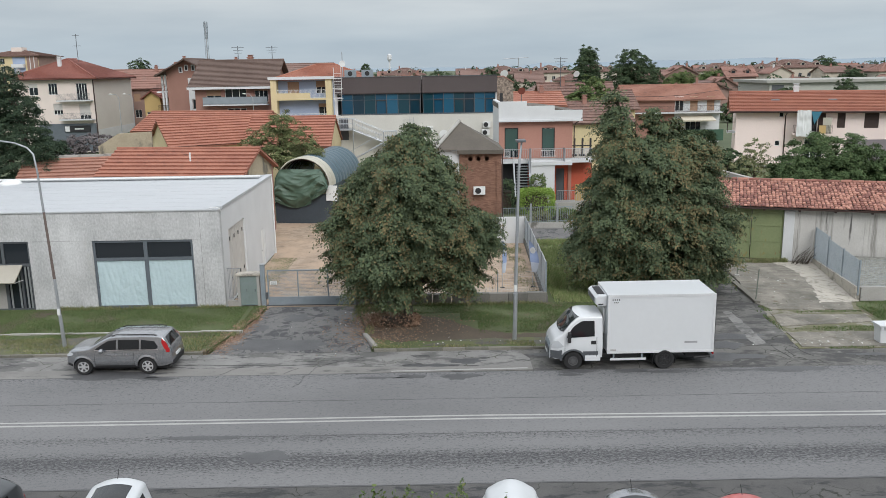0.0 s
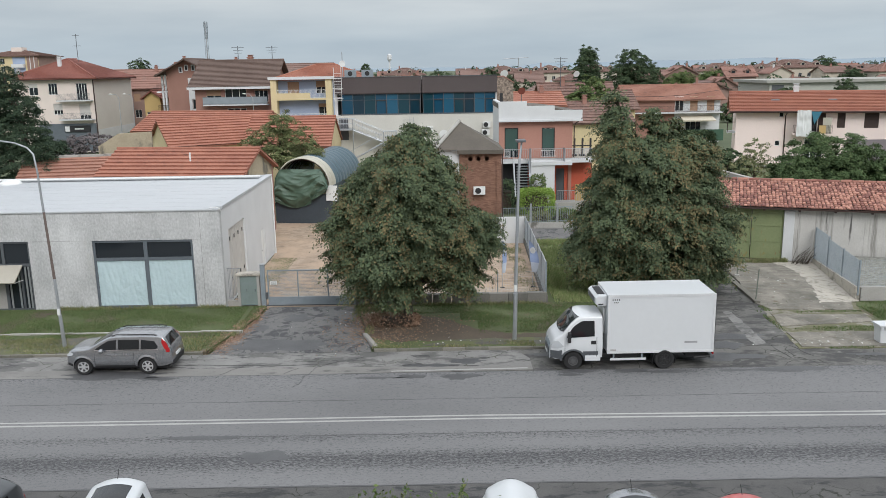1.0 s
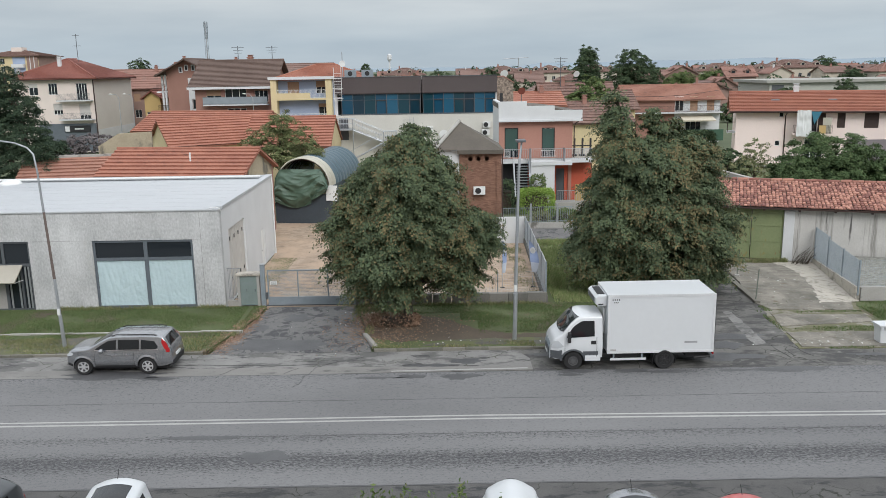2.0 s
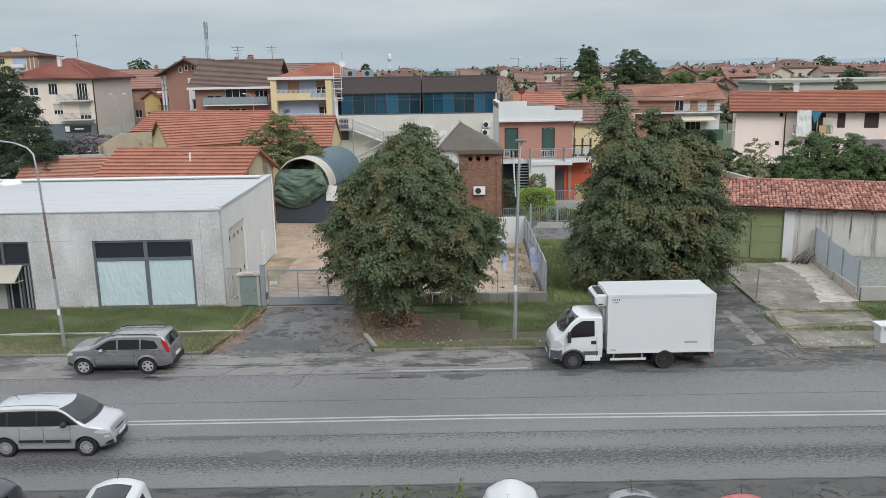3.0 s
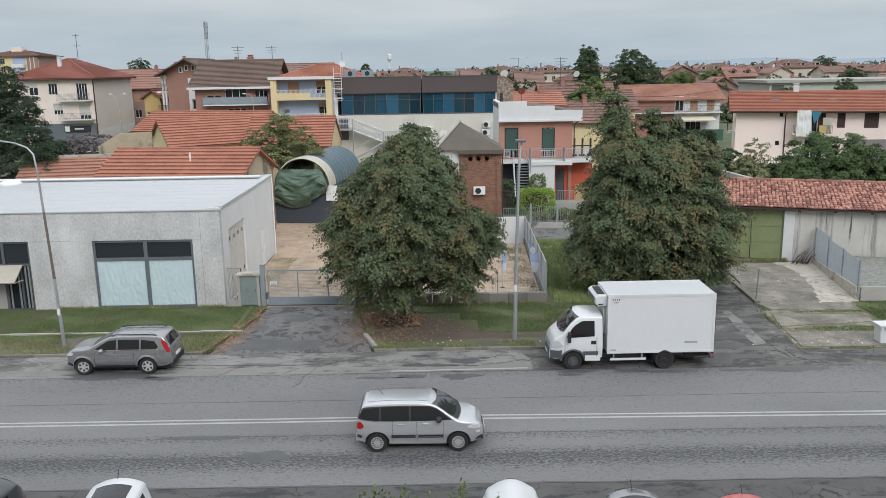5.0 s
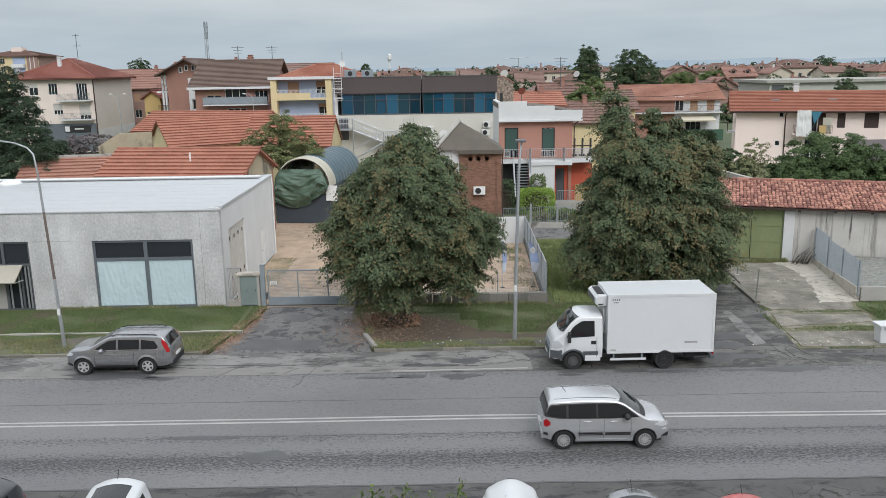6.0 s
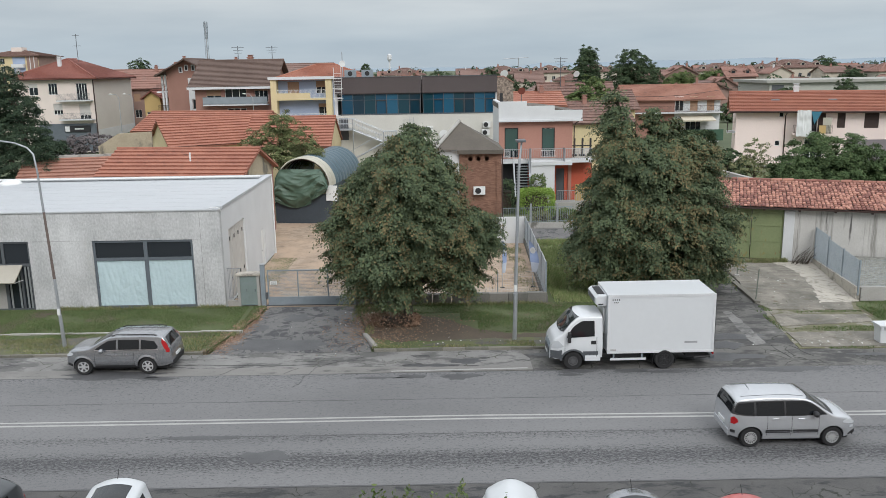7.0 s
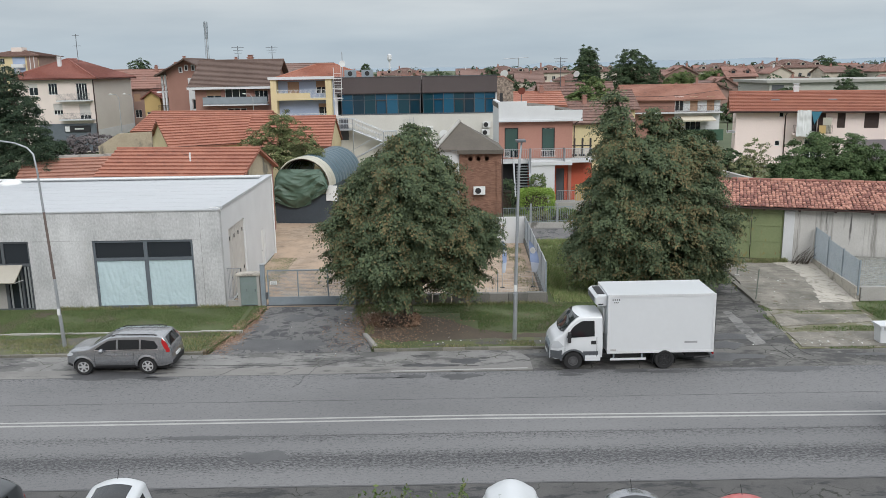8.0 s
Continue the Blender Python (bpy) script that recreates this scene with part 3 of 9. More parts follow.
def roof_slope(bm, a, b, c, d, thick=0.12, course=0.36, wave=0.0, pitch=0.25):
    """A slope of overlapping courses from the eave a-b up to the ridge d-c; each course is a raised strip."""
    a, b, c, d = (Vector(v) for v in (a, b, c, d))
    up = ((d + c) / 2 - (a + b) / 2)
    n = max(2, round(up.length / course))
    nor = (b - a).cross(d - a).normalized()
    if nor.z < 0:
        nor = -nor
    cols = max(1, round((b - a).length / pitch)) if wave else 1
    last = None
    for k in range(n):
        rows_ = []
        for t, lift in ((k / n, 0.115 if wave else 0.085), ((k + 1) / n, 0.012)):
            p, q = a.lerp(d, t), b.lerp(c, t)
            row = []
            for i in range(2 * cols + 1 if wave else 2):
                f = i / (2 * cols) if wave else i
                row.append(bm.verts.new(p.lerp(q, f) + nor * (lift + (wave if i % 2 else 0.0))))
            rows_.append(row)
        if last:
            rows_.insert(0, last)
        for r0, r1 in zip(rows_, rows_[1:]):
            for i in range(len(r0) - 1):
                bm.faces.new((r0[i], r0[i + 1], r1[i + 1], r1[i]))
        last = rows_[-1]
    lo = [bm.verts.new(v - nor * thick) for v in (a, b, c, d)]
    hi = [bm.verts.new(v) for v in (a, b, c, d)]
    bm.faces.new(hi)
    bm.faces.new(list(reversed(lo)))
    for i in range(4):
        bm.faces.new((lo[i], lo[(i + 1) % 4], hi[(i + 1) % 4], hi[i]))


def gable_roof(bm, w, d, eave, rise, over=0.5, along="x", wave=0.0, course=0.36):
    o = over
    if along == "x":
        k = rise * (1 + 2 * o / d)
        e = eave + rise - k
        roof_slope(bm, (-o, -o, e), (w + o, -o, e), (w + o, d / 2, eave + rise), (-o, d / 2, eave + rise), course=course, wave=wave)
        roof_slope(bm, (w + o, d + o, e), (-o, d + o, e), (-o, d / 2, eave + rise), (w + o, d / 2, eave + rise), course=course * 3)
        tube(bm, [(-o, d / 2, eave + rise + 0.04), (w + o, d / 2, eave + rise + 0.04)], 0.13, 6)
    else:
        e = eave - rise * 2 * o / w
        roof_slope(bm, (-o, d + o, e), (-o, -o, e), (w / 2, -o, eave + rise), (w / 2, d + o, eave + rise), course=course, wave=wave)
        roof_slope(bm, (w + o, -o, e), (w + o, d + o, e), (w / 2, d + o, eave + rise), (w / 2, -o, eave + rise), course=course, wave=wave)
        tube(bm, [(w / 2, -o, eave + rise + 0.04), (w / 2, d + o, eave + rise + 0.04)], 0.13, 6)


def hip_roof(bm, w, d, eave, rise, over=0.6, course=0.4, inset=None):
    o = over
    s = min(w, d) / 2 + o if inset is None else inset
    e = eave - 0.1
    c = [(-o, -o, e), (w + o, -o, e), (w + o, d + o, e), (-o, d + o, e)]
    if w >= d:
        r0, r1 = (-o + s, d / 2, eave + rise), (w + o - s, d / 2, eave + rise)
        roof_slope(bm, c[0], c[1], r1, r0, course=course)
        roof_slope(bm, c[1], c[2], r1, r1, course=course)
        roof_slope(bm, c[2], c[3], r0, r1, course=course * 2)
        roof_slope(bm, c[3], c[0], r0, r0, course=course)
    else:
        r0, r1 = (w / 2, -o + s, eave + rise), (w / 2, d + o - s, eave + rise)
        roof_slope(bm, c[0], c[1], r0, r0, course=course)
        roof_slope(bm, c[1], c[2], r1, r0, course=course)
        roof_slope(bm, c[2], c[3], r1, r1, course=course * 2)
        roof_slope(bm, c[3], c[0], r0, r1, course=course)
    for a, b in ((c[0], r0), (c[1], r1 if w >= d else r0), (r0, r1)):
        tube(bm, [Vector(a) + Vector((0, 0, 0.05)), Vector(b) + Vector((0, 0, 0.06))], 0.12, 6)


def house(name, label, x, y, w, d, eave, rise, roof="gable_x", wall=None, tiles=None, holes=None, over=0.5, rz=0, z0=0.0, category="house", wave=0.0, sides=None, course=0.36, group=""):
    """A house whose front left corner stands at (x, y): four walls with their windows, gables, roof. holes: side -> list of (u, v, width, height, style, shutter, bars)."""
    h = thing(name, label, category, pose(x, y, z0, 0, 0, rz), group)
    holes, sides = holes or {}, sides or {}
    for side, length in (("front", w), ("right", d), ("back", w), ("left", d)):
        m = side_matrix(side, w, d)
        t = 0.3
        hs = [(q[0], q[0] + q[2], q[1], q[1] + q[3]) for q in holes.get(side, [])]
        bm = bmesh.new()
        u = Matrix.Identity(4) if side in ("front", "back") else pose(t, 0, 0)
        wall_cells(bm, length - (0 if side in ("front", "back") else 2 * t), 0, eave, t, [(a - (0 if side in ("front", "back") else t), b - (0 if side in ("front", "back") else t), c, e) for a, b, c, e in hs], m @ u)
        if roof == "gable_x" and side in ("left", "right") and rise > 0:
            f0 = rise * 2 / d
            vs = prism(bm, [(t, eave), (d - t, eave), (d - t, eave + t * f0), (d / 2, eave + rise), (t, eave + t * f0)], 0, t, "y")
            for v in vs:
                v.co = m @ v.co
        if roof == "gable_y" and side in ("front", "back"):
            vs = prism(bm, [(0, eave), (w, eave), (w / 2, eave + rise)], 0, t, "y")
            for v in vs:
                v.co = m @ v.co
        part("wall", bm, sides.get(side, wall or CREAM), h)
        for q in holes.get(side, []):
            style = q[4] if len(q) > 4 else "glass"
            drop = 1.0
            if isinstance(style, tuple):
                style, drop = style
            window(h, m, q[0], q[0] + q[2], q[1], q[1] + q[3], style=style, drop=drop, shutter=q[5] if len(q) > 5 else None, bars=q[6] if len(q) > 6 else 1)
    # floor slab in the hollow house; near-black stands for indoor shade
    made("interior_floor", SHADE_DARK, h, "", box, 0.31, 0.31, eave * 0.5, w - 0.31, d - 0.31, eave * 0.5 + 0.1)
    if roof != "flat":
        bm = bmesh.new()
        if roof == "hip":
            hip_roof(bm, w, d, eave, rise, over)
        else:
            gable_roof(bm, w, d, eave, rise, over, roof[-1], wave, course)
        part("roof", bm, tiles or RED_TILE, h)
    return h


def balcony(h, u0, u1, z, depth=1.1, m=None, mat=None, slab=None, solid=None):
    m = m or Matrix.Identity(4)
    made("balcony", slab or WHITE_WALL, h, "", box, u0, -depth, z - 0.16, u1, -0.003, z, m)
    if solid:
        made("parapet", solid, h, "", box, u0, -depth, z + 0.05, u1, -depth + 0.03, z + 0.95, m)
    railing(h, m, u0, u1, z, -depth + 0.06, 1.0, 0.14, mat)


def chimney(h, x, y, z0, z1, mat=None, s=0.5):
    bm = bmesh.new()
    box(bm, x - s / 2, y - s / 2, z0, x + s / 2, y + s / 2, z1)
    box(bm, x - s * 0.65, y - s * 0.65, z1, x + s * 0.65, y + s * 0.65, z1 + 0.1)
    box(bm, x - s * 0.4, y - s * 0.4, z1 + 0.1, x + s * 0.4, y + s * 0.4, z1 + 0.32)
    box(bm, x - s * 0.6, y - s * 0.6, z1 + 0.32, x + s * 0.6, y + s * 0.6, z1 + 0.4)
    return part("chimney", bm, mat or WHITE_WALL, h)


# ---- ground, road, pavements ----
def grid_sheet(bm, x0, y0, x1, y1, nx, ny, z):
    vs = [[bm.verts.new((x0 + (x1 - x0) * i / nx, y0 + (y1 - y0) * j / ny, z)) for i in range(nx + 1)] for j in range(ny + 1)]
    for j in range(ny):
        for i in range(nx):
            bm.faces.new((vs[j][i], vs[j][i + 1], vs[j + 1][i + 1], vs[j + 1][i]))


top(made("ground", FIELD, None, "", box, -2500, -400, -0.6, 2500, 4000, -0.12), "flat open ground reaching the horizon", "ground", kind="structure")
sheet("near_verge", OLD_ASPHALT, [(-60, 4), (60, 4), (60, 22.46), (-60, 22.46)], -0.3, -0.006, "dark worn asphalt parking strip beside the road", category="parking strip")
sheet("road", ASPHALT, [(-90, 22.46), (90, 22.46), (90, 31.7), (-90, 31.7)], -0.3, 0.0, "worn grey asphalt road with long seams", category="road")
sheet("gutter", GUTTER, [(-90, 31.7), (-6.0, 31.7), (3.6, 31.85), (3.6, 32.25), (-6.5, 32.55), (-90, 32.75)], -0.3, 0.004, "pale concrete gutter strip along the road", category="gutter")
sheet("parking_apron", APRON_DARK, [(3.6, 31.7), (90, 31.7), (90, 34.3), (3.1, 34.3), (3.6, 33.2)], -0.3, 0.0, "dark oil-stained asphalt strip where a truck is parked", category="parking strip")
sheet("parking_apron", APRON, [(-90, 32.75), (-6.5, 32.55), (3.6, 32.25), (3.6, 33.2), (3.1, 34.3), (-90, 34.3)], -0.3, 0.0, "cracked patched asphalt strip where vehicles are parked", category="parking strip")
sheet("driveway", DRIVE, [(-10.3, 34.3), (-3.2, 34.3), (-3.7, 36.8), (-4.6, 41.5), (-9.1, 41.5), (-9.35, 38.6)], -0.3, 0.012, "patched asphalt driveway with damp dark areas", category="driveway")
sheet("verge_left", EARTH, [(-60, 34.45), (-10.5, 34.45), (-9.5, 38.6), (-9.25, 41.49), (-60, 41.49)], -0.3, 0.09, "uneven grass verge before the white building", category="verge")
sheet("verge_middle", EARTH, [(-3.1, 34.45), (11.6, 34.45), (12.4, 41.2), (-4.5, 41.2), (-3.6, 36.8)], -0.3, 0.09, "grass verge under the trees", category="verge")
sheet("footpath_left", OVERGROWN, [(-60, 34.46), (-16.2, 34.46), (-15.6, 36.6), (-60, 36.6)], 0.0, 0.1, "broken asphalt footpath overgrown at the edges", category="pavement")
sheet("footpath_middle", OVERGROWN, [(-1.0, 34.75), (11.4, 34.75), (11.5, 36.1), (1.5, 36.3)], 0.0, 0.1, "narrow broken asphalt footpath behind the kerb", category="pavement")
sheet("bare_earth_patch", DIRT, ragged([(-3.5, 36.2), (-2.0, 35.3), (0.5, 35.5), (4.0, 35.7), (8.0, 35.6), (7.6, 36.1), (3.0, 36.3), (1.2, 37.4), (-0.3, 39.0), (-2.8, 39.6), (-3.9, 38.2)], 0.16, 38, 0.4), 0.0, 0.102, "bare brown earth under a tree", category="ground")
YARD = sheet("yard", GRAVEL, [(-11.3, 41.6), (5.2, 41.6), (5.75, 56.4), (3.2, 56.6), (-6, 66), (-16, 67), (-16, 55), (-11.3, 54)], -0.3, 0.02, "tan paved yard with dusty joints", category="yard")
sheet("meadow", EARTH, [(5.35, 41.2), (12.4, 41.2), (12.8, 44), (16.2, 46.5), (16.0, 62), (6, 62)], -0.3, 0.05, "unmown meadow beyond the fence", category="meadow")
sheet("back_lane", DRIVE, [(6, 57.5), (20, 57.5), (20, 62), (6, 62)], 0.0, 0.06, "grey back lane before the garden gate", category="lane")
sheet("side_driveway", APRON_DARK, [(11.6, 34.3), (15.5, 34.3), (15.9, 38.5), (16.3, 41), (16.5, 46.5), (12.8, 44)], -0.3, 0.014, "old asphalt side track with cracks", category="driveway")
sheet("concrete_forecourt", SLAB, ragged([(16.06, 40.6), (16.4, 39.55), (20.3, 39.25), (20.9, 40.6), (22.8, 49.3), (18.1, 50.95), (17.0, 51), (16.8, 46)], 0.06, 31), -0.3, 0.05, "broken concrete forecourt with white scars", category="forecourt")
sheet("forecourt_edge", PALE_SLAB, ragged([(19.2, 40.5), (21.26, 40.75), (22.68, 49.0), (20.2, 49.9), (20.7, 47.4), (20.5, 45.1), (20.1, 43.1), (19.5, 41.6)], 0.12, 32, 0.22), 0.0, 0.06, "smooth pale concrete strip beside the plinth", category="forecourt")
for k, (q, z) in enumerate([([(15.75, 36.85), (20.3, 37.35), (20.5, 38.45), (16.05, 38.85)], 0.05), ([(15.5, 33.95), (21.5, 33.85), (22.6, 35.8), (15.62, 35.95)], 0.05)]):
    sheet("concrete_slab", SLAB, ragged(q, 0.05, 33 + k, 0.3), -0.3, z, "weathered concrete slab with grass in its joints", category="slab", kind="")
sheet("patched_strip", APRON, ragged([(13.6, 34.35), (14.15, 34.5), (14.25, 37.25), (14.3, 39.4), (13.87, 39.6), (13.72, 37.3)], 0.06, 37, 0.3), 0.0, 0.018, "pale patched strip along the side track", category="patch")
sheet("joint_soil", SOIL, ragged([(15.3, 33.75), (22.0, 33.7), (22.0, 40.6), (16.2, 41.0), (15.75, 38.5)], 0.07, 35), -0.3, 0.022, "mossy earth in the joints between the slabs", category="ground")
sheet("verge_right", EARTH, ragged([(22.5, 34.2), (60, 34.2), (60, 41.1), (21.1, 40.7), (20.6, 39.2), (20.7, 37.4), (21.5, 36.2)], 0.08, 36, 0.5), -0.3, 0.03, "short green grass beside the concrete slabs", category="verge")
sheet("garden_ground", EARTH, [(6, 62), (20, 62), (20, 70), (4.4, 70), (4.4, 62)], -0.3, 0.3, "planted garden soil behind the garden gate", category="garden")
sheet("side_ground", EARTH, [(17, 50), (60, 50), (60, 96), (17, 96)], -0.3, 0.02, "rough ground behind the tiled shed", category="ground")

sheet("trodden_path", DIRT, [(-22.6, 36.5), (-21.2, 36.5), (-20.6, 39.2), (-19.6, 41.3), (-20.6, 41.4), (-21.6, 39.4)], 0.0, 0.098, "trodden bare path across the grass", category="path")
sheet("worn_patch", DIRT, [(-17.8, 39.2), (-16.8, 39.0), (-16.2, 39.6), (-16.9, 40.3), (-17.9, 40.0)], 0.0, 0.097, "worn bare patch in the grass", category="ground")
sheet("worn_patch", DIRT, [(-14.2, 36.6), (-12.0, 36.3), (-10.6, 36.7), (-10.9, 37.1), (-13.6, 37.1)], 0.0, 0.097, "worn bare patch beside the driveway", category="ground")
sheet("worn_patch", DIRT, [(4.2, 36.9), (5.6, 36.6), (6.9, 37.4), (6.2, 38.4), (4.8, 38.1)], 0.0, 0.097, "worn bare patch in the verge", category="ground")

rnd = random.Random(4)


def lines():
    for y0, w in ((27.02, 0.11), (27.30, 0.10)):
        bm = bmesh.new()
        x = -90.0
        while x < 90:
            s = 1.5
            dy = lambda q: 0.05 * max(0, min(1, (q + 6) / 7)) - 0.30 * max(0, min(1, (q - 1) / 20))
            prism(bm, [(x, y0 + dy(x)), (x + s, y0 + dy(x + s)), (x + s, y0 + w + dy(x + s)), (x, y0 + w + dy(x))], -0.001, 0.004)
            x += s
        top(part("centre_line", bm, LINE), "worn white painted line along the middle of the road", "road marking", "centre lines", "structure")
    bm = bmesh.new()
    prism(bm, [(-2.2, 31.86), (3.4, 31.98), (3.4, 32.08), (-2.2, 31.94)], 0.0, 0.009)
    top(part("edge_line", bm, LINE), "faded white edge line on the gutter", "road marking", kind="structure")
    # tar seams and cracks
    for y0, x0, x1, w in ((28.95, -30, 40, 0.035), (25.95, -8, 40, 0.05), (22.47, -40, 40, 0.09), (31.7, -40, 40, 0.035), (24.4, -30, 6, 0.02)):
        bm = bmesh.new()
        pts, x = [], x0
        while x < x1:
            pts.append((x, y0 + rnd.uniform(-0.025, 0.025), w * rnd.uniform(0.35, 1.1)))
            x += 0.6
        for (a, b, c), (d, e, f) in zip(pts, pts[1:]):
            prism(bm, [(a, b - c / 2), (d, e - f / 2), (d, e + f / 2), (a, b + c / 2)], -0.004, 0.0045)
        top(part("road_seam", bm, SEAM), "dark tar seam running along the road", "road seam", "road seams", "structure")
    for path in ([(-5.7, 31.7), (-5.75, 30.9), (-5.95, 30.2)], [(-9.2, 31.8), (-8.6, 32.6), (-8.2, 33.1)], [(-6.6, 31.8), (-6.0, 32.6)], [(-5.5, 31.7), (-5.35, 32.5), (-4.6, 33.1), (-3.2, 33.8)],
                 [(-11.5, 33.0), (-9, 32.9), (-7, 32.7), (-5, 32.9), (-3.3, 33.4)], [(13.6, 38.5), (14.1, 36.5), (15.0, 34.4), (15.6, 32.6)], [(12.6, 41), (13.4, 37.5), (14.2, 34.6), (14.6, 32.3)], [(-13.2, 31.8), (-13.15, 32.4), (-13.3, 32.9)], [(18.8, 34.1), (19.3, 33), (19.9, 32)]):
        bm = bmesh.new()
        fine = []
        for p, q in zip(path, path[1:]):
            for k in range(6):
                fine.append((p[0] + (q[0] - p[0]) * k / 6 + rnd.uniform(-0.06, 0.06), p[1] + (q[1] - p[1]) * k / 6 + rnd.uniform(-0.04, 0.04)))
        for p, q in zip(fine, fine[1:]):
            d = Vector((-(q[1] - p[1]), q[0] - p[0])).normalized() * rnd.uniform(0.003, 0.009)
            prism(bm, [(p[0] - d.x, p[1] - d.y), (q[0] - d.x, q[1] - d.y), (q[0] + d.x, q[1] + d.y), (p[0] + d.x, p[1] + d.y)], 0.0, 0.016)
        top(part("pavement_crack", bm, SEAM), "dark ragged crack in the asphalt", "crack", "asphalt cracks", "structure")
    # damp patches with ragged outlines
    for x, y, w, h in ((-5.9, 24.45, 0.75, 0.4), (-8.1, 25.9, 1.3, 0.13), (-7.6, 35.4, 2.0, 0.85), (0.6, 31.2, 0.75, 0.3), (0.9, 33.0, 0.7, 0.35), (-0.6, 32.5, 1.0, 0.16), (-13.6, 31.9, 1.9, 0.45), (-11.6, 31.5, 0.7, 0.2), (-1.3, 31.3, 0.6, 0.22), (5.3, 31.6, 0.7, 0.2), (7.6, 31.5, 0.8, 0.22), (11.6, 33.0, 2.0, 0.5), (14.0, 31.45, 1.5, 0.26), (9.0, 31.35, 0.9, 0.16), (11.6, 31.4, 0.7, 0.14), (12.4, 34.4, 0.7, 0.5), (5.0, 31.2, 0.5, 0.14), (13.1, 35.6, 1.4, 0.5), (-2.6, 31.2, 0.9, 0.1), (-7.3, 39.5, 0.6, 0.7), (-8.8, 38.0, 0.4, 0.5), (4.6, 33.6, 0.9, 0.2), (18.2, 33.0, 1.3, 0.15)):
        bm = bmesh.new()
        pts = []
        for k in range(22):
            a = 2 * math.pi * k / 22
            r = 1 + rnd.uniform(-0.35, 0.3)
            pts.append((x + w * r * math.cos(a), y + h * r * math.sin(a)))
        prism(bm, pts, 0.0, 0.017 if y > 34.3 else 0.007)
        top(part("damp_patch", bm, DAMP), "dark damp repair patch in the asphalt", "asphalt patch", "damp patches", "structure")


lines()


def kerbs():
    def stone(bm, x, y, l, w, h):
        box(bm, x + 0.008, y, -0.1, x + l - 0.008, y + w, h)
    for x0, x1, y, h in ((-40, -10.6, 34.3, 0.115), (-3.1, 11.4, 34.3, 0.125)):
        x = x0
        k = thing("kerb", "weathered stone kerb with grass growing over it", "kerb", kind="structure")
        while x < x1:
            l = min(1.0, x1 - x)
            made("kerb_stone", KERB, k, "", stone, x, y + rnd.uniform(-0.012, 0.012), l, 0.14, h + rnd.uniform(-0.012, 0.008), bevel=0.015)
            x += l
    k = thing("edging", "low pale concrete edging set in the grass", "kerb", kind="structure")
    x = -21.5
    while x < -10.2:
        made("kerb_stone", CONCRETE, k, "", stone, x, 37.15 + rnd.uniform(-0.02, 0.02), 1.0, 0.14, 0.16 + rnd.uniform(-0.03, 0.02), bevel=0.015)
        x += 1.0
    m = made("edging_stone", CONCRETE, None, "", box, -0.09, -0.95, -0.1, 0.09, 0.95, 0.16, bevel=0.02)
    top(m, "pale concrete edging stone beside the driveway", "kerb", m=pose(-3.35, 35.6, 0, 0, 0, 20))


kerbs()


def wall_behind():
    # unseen wall added behind the viewpoint to block the sky light from there
    bm = bmesh.new()
    box(bm, -45, -4.0, -0.1, 45, -3.0, 17)
    top(part("wall_south", bm, CREAM), "plain rendered wall, unseen, added behind the viewpoint", "wall", kind="structure")


wall_behind()


